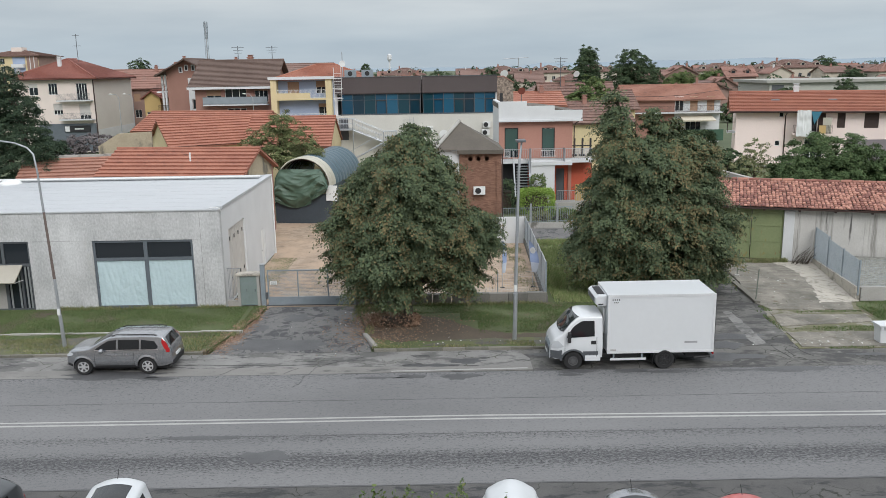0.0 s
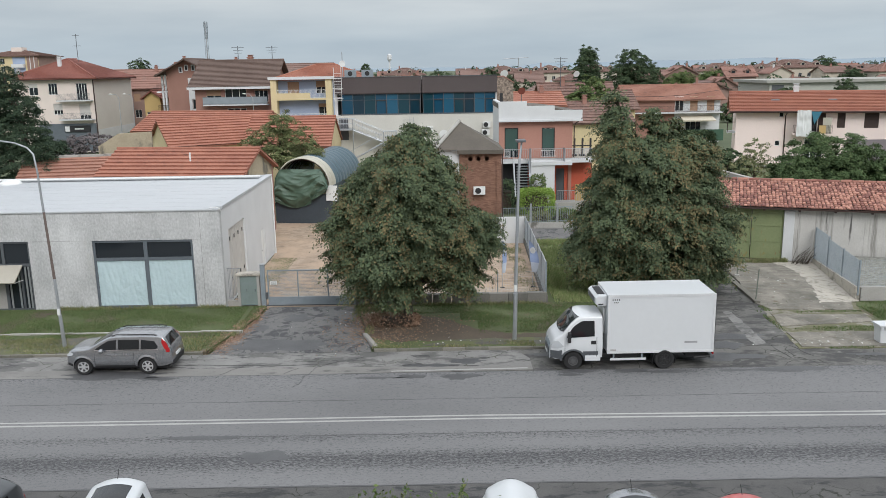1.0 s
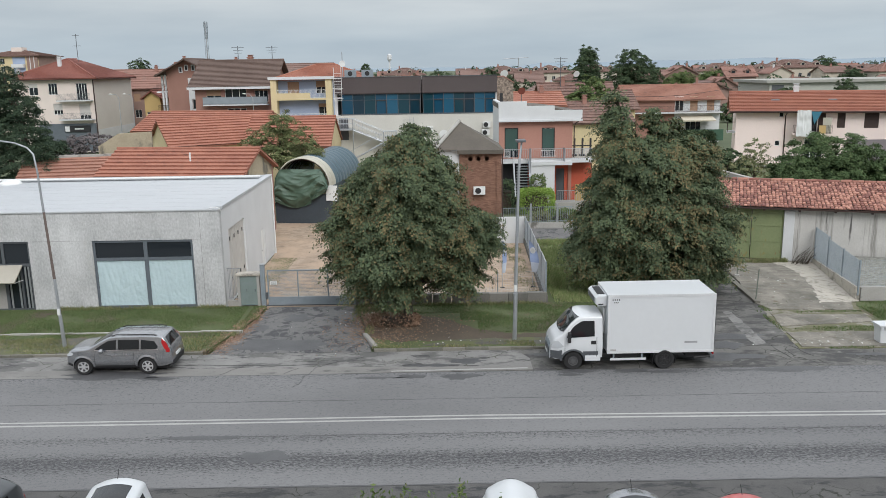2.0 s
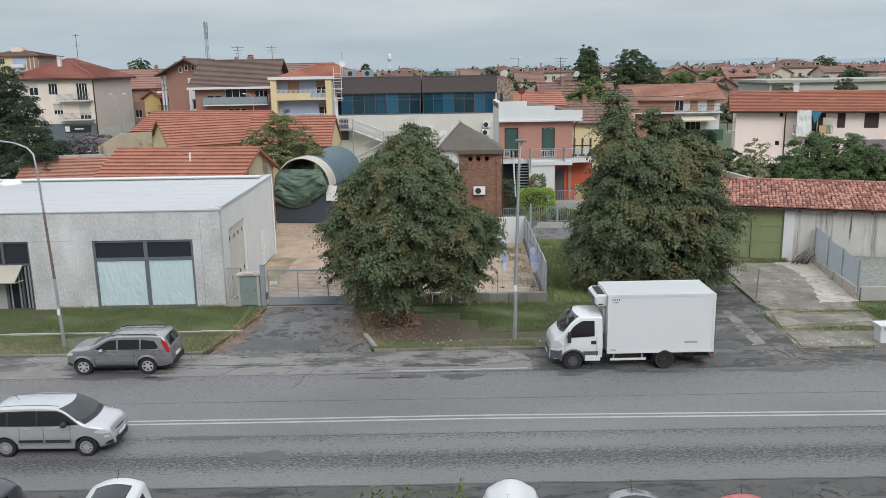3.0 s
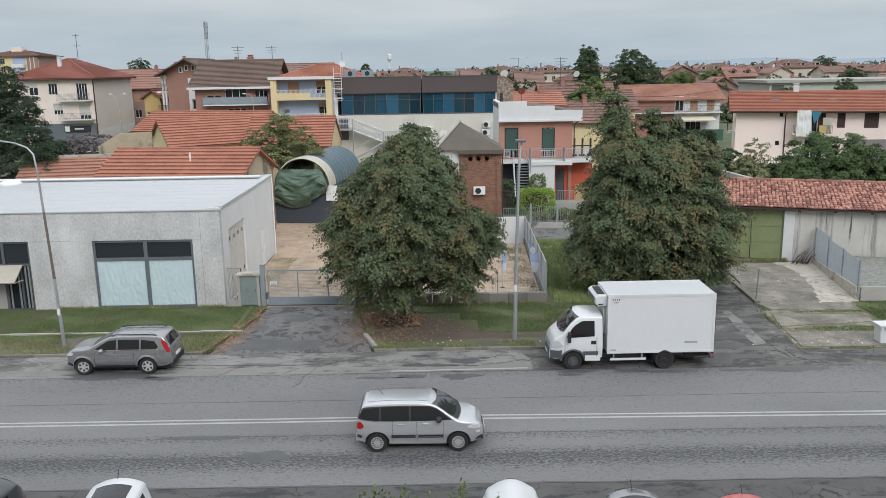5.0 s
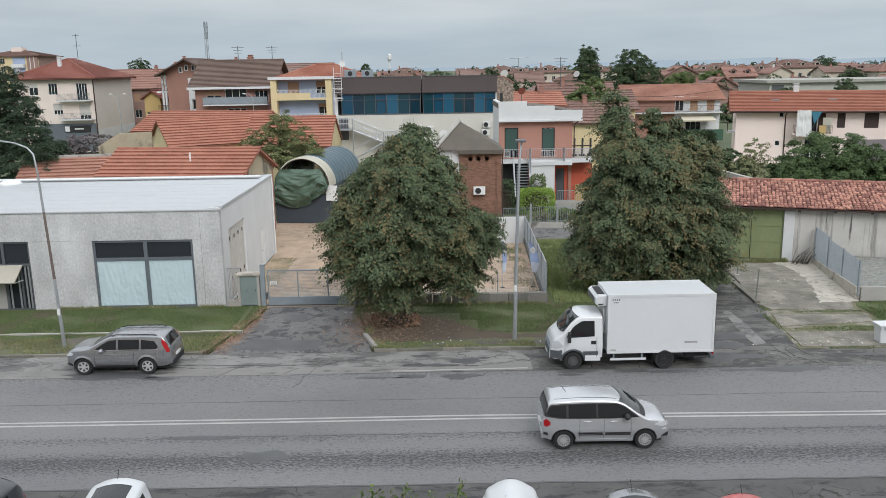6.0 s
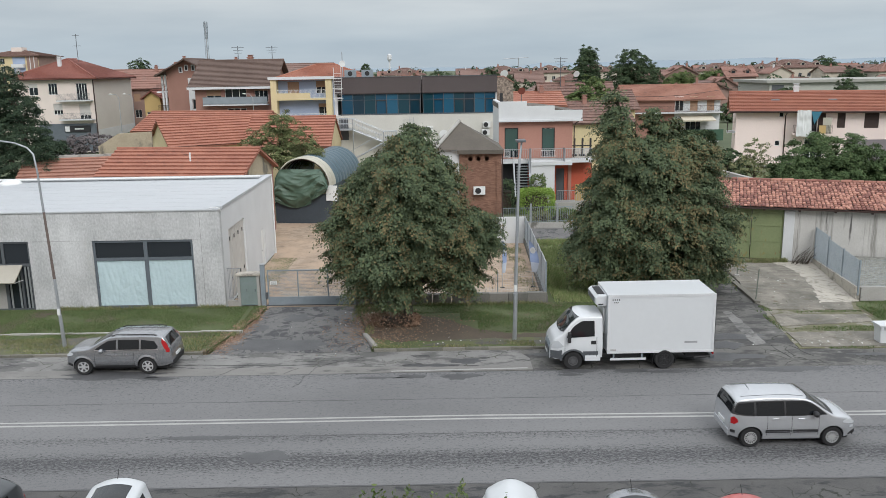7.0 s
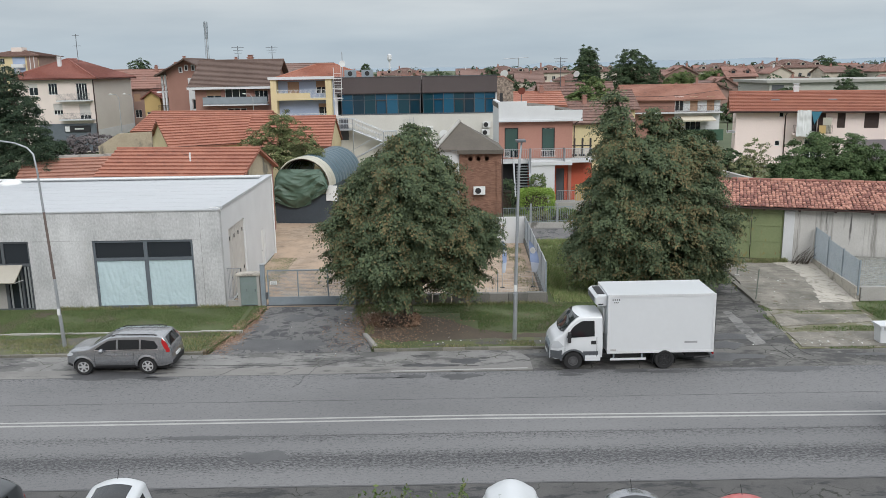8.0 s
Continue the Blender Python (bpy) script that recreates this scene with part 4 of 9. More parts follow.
# ---- white showroom building ----
def showroom():
    h = thing("showroom", "low white pebbledash commercial building with flat white roof", "building", pose(-11.38, 41.5, 0))
    W, D, T = 18.0, 13.3, 0.3
    fr = pose(-W, 0, 0)
    openings = [(W - 6.65, W - 1.48, 0.10, 3.70), (W - 13.2, W - 9.92, 0.05, 3.72)]
    bm = bmesh.new()
    wall_cells(bm, W, 0, 5.16, T, openings, fr)
    part("wall", bm, PEBBLE, h)
    bm = bmesh.new()
    rm = pose(0, 0, 0, 0, 0, 90)
    wall_cells(bm, D - T - 0.004, 0, 5.16, T, [(1.2, 4.9, 0.02, 3.9), (8.9, 9.9, 0.02, 2.3)], rm @ pose(T + 0.002, 0, 0))
    part("wall", bm, WHITE_WALL, h)
    made("wall", WHITE_WALL, h, "", box, -W, D - T, 0, -T - 0.002, D, 5.16)
    made("wall", WHITE_WALL, h, "", box, -W, T + 0.002, 0, -W + T, D - T - 0.002, 5.16)
    # flat roof, a parapet with pale capping
    made("roof", MEMBRANE, h, "white roof membrane with lapped seams", box, -W + 0.05, 0.34, 5.0, -0.34, D - 0.34, 5.12)
    bm = bmesh.new()
    for k in range(1, 9):
        box(bm, -W + 0.4, 0.4 + k * 1.42, 5.12, -0.4, 0.45 + k * 1.42, 5.125)
    part("membrane_lap", bm, MEMBRANE, h)
    made("capping", MEMBRANE, h, "", box, -W - 0.05, -0.06, 5.16, 0.05, 0.36, 5.27, bevel=0.05)
    made("capping", MEMBRANE, h, "", box, -0.36, 0.364, 5.16, 0.05, D + 0.05, 5.34, bevel=0.02)
    made("capping", MEMBRANE, h, "", box, -W - 0.05, D - 0.36, 5.16, -0.364, D + 0.05, 5.32, bevel=0.02)
    made("roof_pipe", WHITE_PLASTIC, h, "", tube, [(-W, D - 0.6, 5.3), (-0.6, D - 0.6, 5.3)], 0.06)
    for x in (-W + 1.2,):
        made("skylight", WHITE_PLASTIC, h, "white domed skylight", tube, [(x, 12.2, 5.12), (x, 12.2, 5.2), (x, 12.2, 5.32), (x, 12.2, 5.37)], [0.7, 0.68, 0.5, 0.1], 20, smooth=True)
    # joints of the facade panels
    gap = surf("joint_gap", (0.3, 0.3, 0.29), None, 0.9)
    for q in ((-1.05, -0.004, 0.15, -1.03, 0.002, 5.1), (-9.8, -0.004, 3.7, -6.66, 0.002, 3.715), (-1.47, -0.004, 3.7, -1.055, 0.002, 3.715)):
        made("panel_joint", gap, h, "", box, *q)
    # shop window
    u0, u1, v0, v1 = -6.65, -1.48, 0.10, 3.70
    w = bmesh.new()
    mid = -3.95
    lights = [(a - u0, b - u0, c, d) for a, b in ((u0 + 0.12, mid - 0.1), (mid + 0.1, u1 - 0.12)) for c, d in ((v0 + 0.12, 2.62), (2.78, v1 - 0.12))]
    wall_cells(w, u1 - u0, v0, v1, 0.14, lights, pose(u0, 0.06, 0))
    win = part("shop_window", w, SHOPFRAME, h, "grey metal shop window papered over inside")
    for a, b in ((u0 + 0.12, mid - 0.1), (mid + 0.1, u1 - 0.12)):
        made("pane", PANE, win, "", box, a, 0.12, 2.78, b, 0.13, v1 - 0.12)
        bm = bmesh.new()
        nx, nz = 72, 72
        vs = [[bm.verts.new((a + (b - a) * i / nx, 0.13 - 0.03 * abs(noise.noise(Vector((a + i * 0.13 + j * 0.015, j * 0.02, 3)))) - 0.035 * abs(noise.noise(Vector((i * 0.06 - j * 0.05, a + j * 0.03 + i * 0.045, 8)))) - 0.016 * abs(noise.noise(Vector((i * 0.11 + j * 0.09, j * 0.07 - i * 0.02, a)))) + 0.006 * noise.noise(Vector((i * 0.5, j * 0.5, a))), v0 + 0.12 + (2.50) * j / nz)) for i in range(nx + 1)] for j in range(nz + 1)]
        for j in range(nz):
            for i in range(nx):
                bm.faces.new((vs[j][i], vs[j][i + 1], vs[j + 1][i + 1], vs[j + 1][i]))
        part("paper_sheet", bm, PAPER, win, "crumpled pale blue paper over the glass")
    made("sill", SHOPFRAME, win, "", box, u0 - 0.05, -0.05, v0 - 0.06, u1 + 0.05, 0.058, v0)
    # entrance with awning
    a, b = -13.2, -9.92
    w = bmesh.new()
    wall_cells(w, b - a, 0.05, 3.72, 0.14, [(x0 - a, x1 - a, z0, z1) for x0, x1, z0, z1 in ((a + 0.1, -11.4, 0.15, 2.4), (a + 0.1, -11.4, 2.55, 3.62), (-11.25, -10.55, 0.15, 2.4), (-10.45, b - 0.1, 0.15, 2.4), (-11.25, b - 0.1, 2.55, 3.62))], pose(a, 0.06, 0))
    win = part("entrance", w, DARKFRAME, h, "dark framed glass entrance")
    made("pane", PANE, win, "", box, a + 0.1, 0.12, 2.55, b - 0.1, 0.13, 3.62)
    made("pane", PANE, win, "", box, -11.25, 0.12, 0.15, b - 0.1, 0.13, 2.4)
    # pale strips added before the opaque pane, standing for blinds inside
    for x0 in (-11.18, -10.72, -10.34, -10.16):
        made("door_stile", GALV, win, "pale upright blind strip set before the pane", box, x0, 0.095, 0.16, x0 + 0.09, 0.118, 2.38)
    made("panel", CONCRETE, win, "", box, a + 0.1, 0.10, 0.15, -11.4, 0.14, 2.4)
    made("awning", BEIGE_PLASTIC, win, "small beige awning", prism, [(-1.0, 1.75), (-0.02, 2.42), (-0.02, 2.5), (-1.04, 1.8)], -12.6, -10.35, "x")
    for x in (-12.55, -10.4):
        made("awning_arm", WHITE_PLASTIC, win, "", tube, [(x, -0.02, 1.7), (x, -0.95, 1.76)], 0.02)
    # folding doors and a small door in the side wall
    for k in range(4):
        y0 = 1.52 + k * 0.922
        fd = made("door_leaf", GREY_SHUTTER, h, "tall pale grey folding door leaf", box, -0.16, y0, 0.05, -0.10, y0 + 0.90, 3.86)
        made("stile", GREY_SHUTTER, fd, "", box, -0.10, y0 + 0.02, 0.07, -0.085, y0 + 0.08, 3.84)
        for z in (1.0, 3.2):
            made("hinge", BLACK, fd, "", box, -0.085, y0 + 0.43, z, -0.06, y0 + 0.53, z + 0.2)
    d = part("side_door", (lambda q: (box(q, -0.12, 9.22, 0.03, -0.04, 10.18, 2.28), q)[1])(bmesh.new()), WHITE_PLASTIC, h, "white flush side door")
    made("handle", DARKFRAME, d, "", box, -0.04, 9.3, 1.0, -0.005, 9.42, 1.04)
    made("downpipe", WHITE_PLASTIC, h, "", tube, [(0.06, D - 0.2, 0), (0.06, D - 0.2, 5.2)], 0.05)
    made("cable", WHITE_PLASTIC, h, "", tube, [(-0.5, -0.02, 5.3), (-0.15, -0.07, 5.36), (0.05, -0.07, 5.3), (0.08, 0.1, 5.05)], 0.025)
    made("foundation", CONCRETE, h, "", box, -W, -0.02, -0.1, 0.02, -0.002, 0.06)


showroom()


# ---- houses behind ----
def glass_building():
    h = thing("office_building", "two-storey office with blue glass band and brown fascia", "building", pose(-10.9, 86, 0))
    W, D = 16.7, 10
    z1, z2, z3 = 7.45, 9.62, 11.25
    made("wall", OFFICE_WALL, h, "off-white rendered lower wall", wall_cells, W, 0, z1, 0.3, [(0.4, 1.35, 4.9, 7.2)], pose(0, 0, 0))
    made("wall", WHITE_WALL, h, "", box, W - 0.3, 0.302, 0, W, D, z3 - 0.1)
    made("wall", WHITE_WALL, h, "", box, 0, 0.302, 0, 0.3, D, z3 - 0.1)
    made("wall", WHITE_WALL, h, "", box, 0.302, D - 0.3, 0, W - 0.302, D, z3 - 0.1)
    made("door", DARKFRAME, h, "dark door at the top of the stair", box, 0.4, 0.1, 4.9, 1.35, 0.16, 7.2)
    made("roof", GREY_ROOF, h, "", box, 0.31, 0.31, z3 - 0.5, W - 0.31, D - 0.31, z3 - 0.3)
    for x0, x1 in ((0.0, 8.94), (9.0, W)):
        made("fascia", BROWN_METAL, h, "dark brown sheet metal fascia", box, x0, -0.25, z2, x1, 0.28, z3, bevel=0.02)
        made("cornice", DARKFRAME, h, "", box, x0, -0.3, z3 + 0.003, x1, 0.3, z3 + 0.06)
        bm = bmesh.new()
        box(bm, x0 + (0.6 if x0 == 0 else 0), -0.02, z1, x1, 0.12, z1 + 0.12)
        box(bm, x0 + (0.6 if x0 == 0 else 0), -0.02, z2 - 0.08, x1, 0.12, z2 - 0.003)
        n = 7
        xs = [x0 + (0.75 if x0 == 0 else 0.1) + k * (x1 - x0 - (0.85 if x0 == 0 else 0.3)) / n for k in range(n + 1)]
        for x in xs:
            box(bm, x - 0.03, -0.015, z1 + 0.12, x + 0.03, 0.115, z2 - 0.08)
        for a, b in zip(xs, xs[1:]):
            box(bm, a + 0.03, -0.015, z1 + 1.5, b - 0.03, 0.115, z1 + 1.54)
        fr = part("window_band", bm, DARKFRAME, h)
        for k, (a, b) in enumerate(zip(xs, xs[1:])):
            made("pane", REFLECTION_PANES[(k * 5 + int(x0) * 3 + k // 2) % 4], fr, "blue glass pane tinted for its reflection", box, a + 0.03, 0.03 + 0.004 * (k % 3), z1 + 0.12, b - 0.03, 0.05 + 0.004 * (k % 3), z2 - 0.08)
            if k in (3, 6) or (x0 > 1 and k in (1, 4)):
                bm = bmesh.new()
                for p in ((a + 0.03, -0.04, z1 + 0.12, a + 0.1, 0.028, z1 + 1.5), (b - 0.1, -0.04, z1 + 0.12, b - 0.03, 0.028, z1 + 1.5), (a + 0.1, -0.04, z1 + 1.42, b - 0.1, 0.028, z1 + 1.5)):
                    box(bm, *p)
                part("casement", bm, BLACK, fr)
    # slab behind the glass band, coloured near-black in place of room shade
    made("interior_floor", SHADE_DARK, h, "", box, 0.31, 0.31, z1 - 0.2, W - 0.31, D - 0.31, z1 - 0.1)
    # ladder to the roof
    bm = bmesh.new()
    for x in (0.1, 0.85):
        tube(bm, [(x, -0.45, 8.9), (x, -0.45, 12.3)], 0.03, 6)
    for k in range(11):
        tube(bm, [(0.1, -0.45, 9.0 + k * 0.27), (0.85, -0.45, 9.0 + k * 0.27)], 0.02, 6)
    for z in (9.2, 10.2, 11.2):
        tube(bm, [(0.1, -0.45, z), (-0.05, -0.7, z), (0.1, -1.05, z), (0.85, -1.05, z), (1.0, -0.7, z), (0.85, -0.45, z)], 0.022, 6)
    part("ladder", bm, WHITE_PLASTIC, h, "white caged ladder to the roof")
    # outside stair with landings
    bm = bmesh.new()
    box(bm, 0.1, -1.5, 4.75, 2.0, -0.05, 4.87)
    box(bm, 5.0, -1.5, 3.5, 6.4, -0.05, 3.62)
    for k in range(8):
        x = 2.0 + k * 0.38
        box(bm, x, -1.4, 4.7 - k * 0.16, x + 0.34, -0.3, 4.74 - k * 0.16)
        x = 4.7 - k * 0.38
        box(bm, x, -2.7, 3.4 - k * 0.2, x + 0.34, -1.6, 3.44 - k * 0.2)
    for x, y in ((0.15, -1.45), (1.95, -1.45), (6.35, -1.45), (5.05, -1.45)):
        tube(bm, [(x, y, 0), (x, y, 5.9 if x < 3 else 4.6)], 0.06, 6)
    for s in (-1.45, -0.35):
        tube(bm, [(0.1, s, 5.9), (2.0, s, 5.9), (5.05, s, 4.6), (6.4, s, 4.6)], 0.03, 6)
        tube(bm, [(0.1, s, 5.4), (2.0, s, 5.4), (5.05, s, 4.1), (6.4, s, 4.1)], 0.025, 6)
        tube(bm, [(2.0, s, 4.75), (5.05, s, 3.5)], 0.06, 6)
    tube(bm, [(5.0, -2.7, 4.5), (1.8, -2.7, 2.8)], 0.03, 6)
    tube(bm, [(5.0, -2.7, 3.5), (1.8, -2.7, 1.8)], 0.06, 6)
    for k in range(7):
        tube(bm, [(0.1 + k * 0.31, -1.45, 4.87), (0.1 + k * 0.31, -1.45, 5.9)], 0.014, 5)
        tube(bm, [(2.1 + k * 0.42, -1.45, 4.75 - k * 0.17), (2.1 + k * 0.42, -1.45, 5.85 - k * 0.18)], 0.014, 5)
        tube(bm, [(5.05 + k * 0.2, -1.45, 3.62), (5.05 + k * 0.2, -1.45, 4.6)], 0.014, 5)
    st = part("outside_stair", bm, GALV, h, "galvanised steel outside stair with landings")
    st.location.z = 1.25
    # outdoor units
    for x, z in ((15.6, 6.0), (15.5, 5.2), (9.7, 5.6)):
        u = made("outdoor_unit", WHITE_PLASTIC, h, "white air-conditioning outdoor unit", box, x - 0.4, -0.36, z, x + 0.4, -0.06, z + 0.6, bevel=0.03)
        made("fan_grille", BLACK, u, "", lathe, [(0.24, 0), (0.24, 0.02), (0.05, 0.03)], 16, pose(x - 0.08, -0.385, z + 0.3))
    made("dish", WHITE_PLASTIC, h, "white satellite dish", lathe, [(0.5, 0.0), (0.36, 0.1), (0.1, 0.16)], 18, pose(11.2, -0.35, 5.35), smooth=True)
    bm = bmesh.new()
    for x in (7.1, 7.7, 8.1):
        tube(bm, [(x, -0.12, 5.9), (x, -0.12, 7.2)], 0.02, 5)
    for z in (6.3, 6.9):
        tube(bm, [(7.1, -0.12, z), (8.1, -0.12, z)], 0.015, 5)
    part("wall_bracket", bm, GALV, h)
    # plant on the roof
    for x in (1.4, 3.2):
        u = made("roof_unit", GREYPAINT, h, "grey roof-top cooling unit", box, x - 0.6, 3, z3 - 0.3, x + 0.6, 3.8, z3 + 0.75, bevel=0.03)
        made("fan_grille", BLACK, u, "", lathe, [(0.25, 0), (0.25, 0.02), (0.05, 0.03)], 16, pose(x, 2.975, z3 + 0.38))
    made("mast", GALV, h, "", tube, [(0.9, 0.6, z3 - 0.3), (0.9, 0.6, z3 + 2.6)], 0.04)
    made("mast_dish", WHITE_PLASTIC, h, "", lathe, [(0.32, 0.0), (0.22, 0.07), (0.05, 0.1)], 16, pose(0.9, 0.5, z3 + 1.4))


glass_building()


def terracotta_house():
    h = thing("villa", "terracotta flat-roofed house with green shutters and white parapet", "house", pose(4.95, 71, 0))
    W, D = 6.3, 8
    made("wall", TERRA, h, "terracotta rendered upper wall", wall_cells, W, 4.35, 7.62, 0.3, [(0.48, 1.66, 4.45, 6.98), (3.66, 4.78, 4.45, 6.95)], pose(0, 0, 0))
    made("wall", TERRA, h, "", box, W - 0.3, 0.302, 0, W, D, 7.62)
    made("wall", WHITE_WALL, h, "", box, 0, 0.302, 0, 0.3, D, 9.1)
    made("wall", ORANGE_RED, h, "orange-red ground floor wall", wall_cells, W + 1.8, 0.3, 4.1, 0.3, [(5.0, 5.7, 0.3, 3.4)], pose(0, 0.4, 0))
    for a, b in ((0.48, 1.66), (3.66, 4.78)):
        bm = bmesh.new()
        for p in ((a, 0.05, 4.45, a + 0.08, 0.14, 6.96), (b - 0.08, 0.05, 4.45, b, 0.14, 6.96), (a + 0.08, 0.05, 6.88, b - 0.08, 0.14, 6.96)):
            box(bm, *p)
        w = part("balcony_door", bm, BLACK, h)
        bm = bmesh.new()
        slatted(bm, a + 0.08, b - 0.08, 0.07, 0.11, 5.0, 6.87, 30, Matrix.Identity(4))
        part("shutter", bm, GREEN_SHUTTER, w, "dark green roller shutter mostly down")
        made("pane", PANE, w, "", box, a + 0.08, 0.12, 4.45, b - 0.08, 0.13, 5.0)
    # parapet stepping down to the right
    bm = bmesh.new()
    for x0, x1, z in ((-0.05, 2.35, 9.2), (2.35, 4.7, 8.8), (4.7, 7.05, 8.42)):
        box(bm, x0, -0.35, 7.66, x1, -0.05, z)
    part("parapet", bm, WHITE_WALL, h, "white stepped parapet")
    made("roof", GREY_ROOF, h, "", prism, [(-0.05, 9.0), (4.7, 8.6), (7.0, 8.2), (7.0, 8.05), (-0.05, 8.6)], -0.04, D, "y")
    made("eave", WHITE_WALL, h, "", box, -0.05, -0.55, 7.5, 7.05, -0.004, 7.658)
    made("downpipe", DARK_WOOD, h, "", tube, [(7.0, -0.5, 7.7), (6.55, -0.1, 7.3), (6.42, -0.06, 7.0), (6.42, -0.06, 4.4)], 0.05)
    made("chimney", BLACK, h, "", box, 0.1, 0.3, 9.0, 0.35, 0.55, 9.9)
    # balcony, canopy and terrace
    made("balcony", WHITE_WALL, h, "white balcony slab", box, -0.1, -1.1, 4.05, 7.9, -0.004, 4.32)
    made("terrace", PALE_SLAB, h, "paved terrace", box, W + 0.02, 0.0, 4.1, W + 4.5, D, 4.36)
    railing(h, pose(0, 0, 0), 0.1, 7.8, 4.32, -1.02, 0.95, 0.16, GALV)
    for x0, x1 in ((0.0, 0.9), (3.6, 4.9)):
        railing(h, pose(0, 0, 0), x0, x1, 4.42, -0.03, 0.62, 0.14, WHITE_PLASTIC)
    made("porch_wall", WHITE_WALL, h, "white porch wall", box, 2.55, -1.9, 0.3, 4.55, -1.12, 3.95)
    made("porch_roof", WHITE_WALL, h, "", box, 2.55, -2.0, 3.953, 6.0, -1.11, 4.25)
    made("screen", GALV, h, "grey metal balcony screen", box, 5.35, -2.0, 4.253, 5.4, -1.12, 5.35)
    made("screen", GALV, h, "", box, 2.5, -2.0, 4.253, 2.55, -1.12, 5.35)
    bm = bmesh.new()
    for k in range(12):
        box(bm, 1.2 + k * 0.02, -2.9 + k * 0.16, 1.6 + k * 0.22, 2.4, -2.65 + k * 0.16, 1.65 + k * 0.22)
    for x in (1.15, 2.45):
        tube(bm, [(x, -3.0, 1.5), (x, -1.1, 4.2)], 0.06, 6)
        tube(bm, [(x, -3.0, 2.4), (x, -1.1, 5.1)], 0.025, 6)
    part("stair", bm, GALV, h, "galvanised steel stair to the balcony")
    # flat dark panel before the wall, painted shade of the void behind the stair
    made("porch_recess", SHADE_DARK, h, "dark panel for the shade under the balcony", box, 0.02, 0.3, 0.3, 2.5, 0.39, 4.04)
    made("door", DARKFRAME, h, "", box, 5.0, 0.5, 0.3, 5.7, 0.56, 3.4)
    made("column", BLACK, h, "", box, 4.58, -0.2, 0.3, 4.75, 0.1, 3.9)
    bm = bmesh.new()
    for k in range(3):
        box(bm, 6.6 + k * 0.7, 1.2, 4.36, 6.75 + k * 0.7, 1.35, 5.9)
        box(bm, 6.45 + k * 0.7, 1.05, 4.36, 6.9 + k * 0.7, 1.5, 4.5)
    box(bm, 6.4, 1.15, 5.2, 8.2, 1.25, 5.3)
    part("terrace_post", bm, BLACK, h, "dark posts standing on the terrace")
    made("yellow_screen", OCHRE, h, "yellow slatted screen beside the porch", box, 6.2, -2.6, 1.003, 7.8, -2.5, 2.4)
    railing(h, pose(0, 0, 0), 4.6, 7.8, 1.0, -3.2, 1.0, 0.14, GALV)
    made("porch_floor", CONCRETE, h, "", box, 2.55, -3.4, 0.25, 7.9, -1.95, 1.0)


terracotta_house()


def brick_cabin():
    h = thing("brick_cabin", "tall brown brick outbuilding with grey pyramid roof", "outbuilding", pose(1.35, 60, 0))
    W, D = 2.95, 5.5
    made("wall", BRICK, h, "", wall_cells, W, 0, 5.95, 0.3, [(0.55, 0.95, 5.4, 5.75), (1.15, 1.55, 5.4, 5.75), (1.75, 2.15, 5.4, 5.75)], pose(0, 0, 0))
    made("wall", BRICK, h, "", box, W - 0.3, 0.302, 0, W, D, 5.95)
    made("wall", WHITE_WALL, h, "", box, 0, 0.302, 0, 0.3, D, 5.95)
    made("pilaster", BRICK, h, "", box, -0.06, -0.08, 0, 0.32, -0.003, 5.95)
    made("pilaster", BRICK, h, "", box, W - 0.32, -0.08, 0, W + 0.06, -0.003, 5.95)
    for x in (0.75, 1.35, 1.95):
        made("vent", BRICK, h, "round brick vent hole", lathe, [(0.26, 0.0), (0.26, 0.2), (0.16, 0.2), (0.16, 0.0)], 18, pose(x, 0.02, 5.575))
        made("vent_back", BLACK, h, "", box, x - 0.2, 0.22, 5.4, x + 0.2, 0.24, 5.75)
    made("eave", GREY_ROOF, h, "", box, -0.2, -0.35, 5.953, W + 0.2, D + 0.1, 6.25)
    bm = bmesh.new()
    b = [(-1.9, -0.3, 6.25), (W + 0.15, -0.3, 6.25), (W + 0.15, D, 6.25), (-1.9, D, 6.25), (0.05, 2.4, 8.15)]
    vs = [bm.verts.new(p) for p in b]
    for f in ((0, 1, 4), (1, 2, 4), (2, 3, 4), (3, 0, 4), (3, 2, 1, 0)):
        bm.faces.new([vs[i] for i in f])
    part("roof", bm, GREY_ROOF, h, "grey-brown pyramid roof")
    made("hip_cap", CONCRETE, h, "", tube, [(-1.85, -0.25, 6.35), (0.05, 2.4, 8.2)], 0.14, 6)
    made("side_wall", WHITE_WALL, h, "", box, -1.7, 0.1, 0, -0.07, 0.4, 6.2)
    u = made("outdoor_unit", WHITE_PLASTIC, h, "white air-conditioning outdoor unit", box, 0.95, -0.42, 3.0, 1.8, -0.1, 3.58, bevel=0.03)
    made("fan_grille", BLACK, u, "", lathe, [(0.22, 0), (0.22, 0.02), (0.05, 0.03)], 16, pose(1.28, -0.445, 3.29))
    made("downpipe", DARK_WOOD, h, "", tube, [(W + 0.12, -0.1, 0), (W + 0.12, -0.1, 6.0)], 0.045)


brick_cabin()


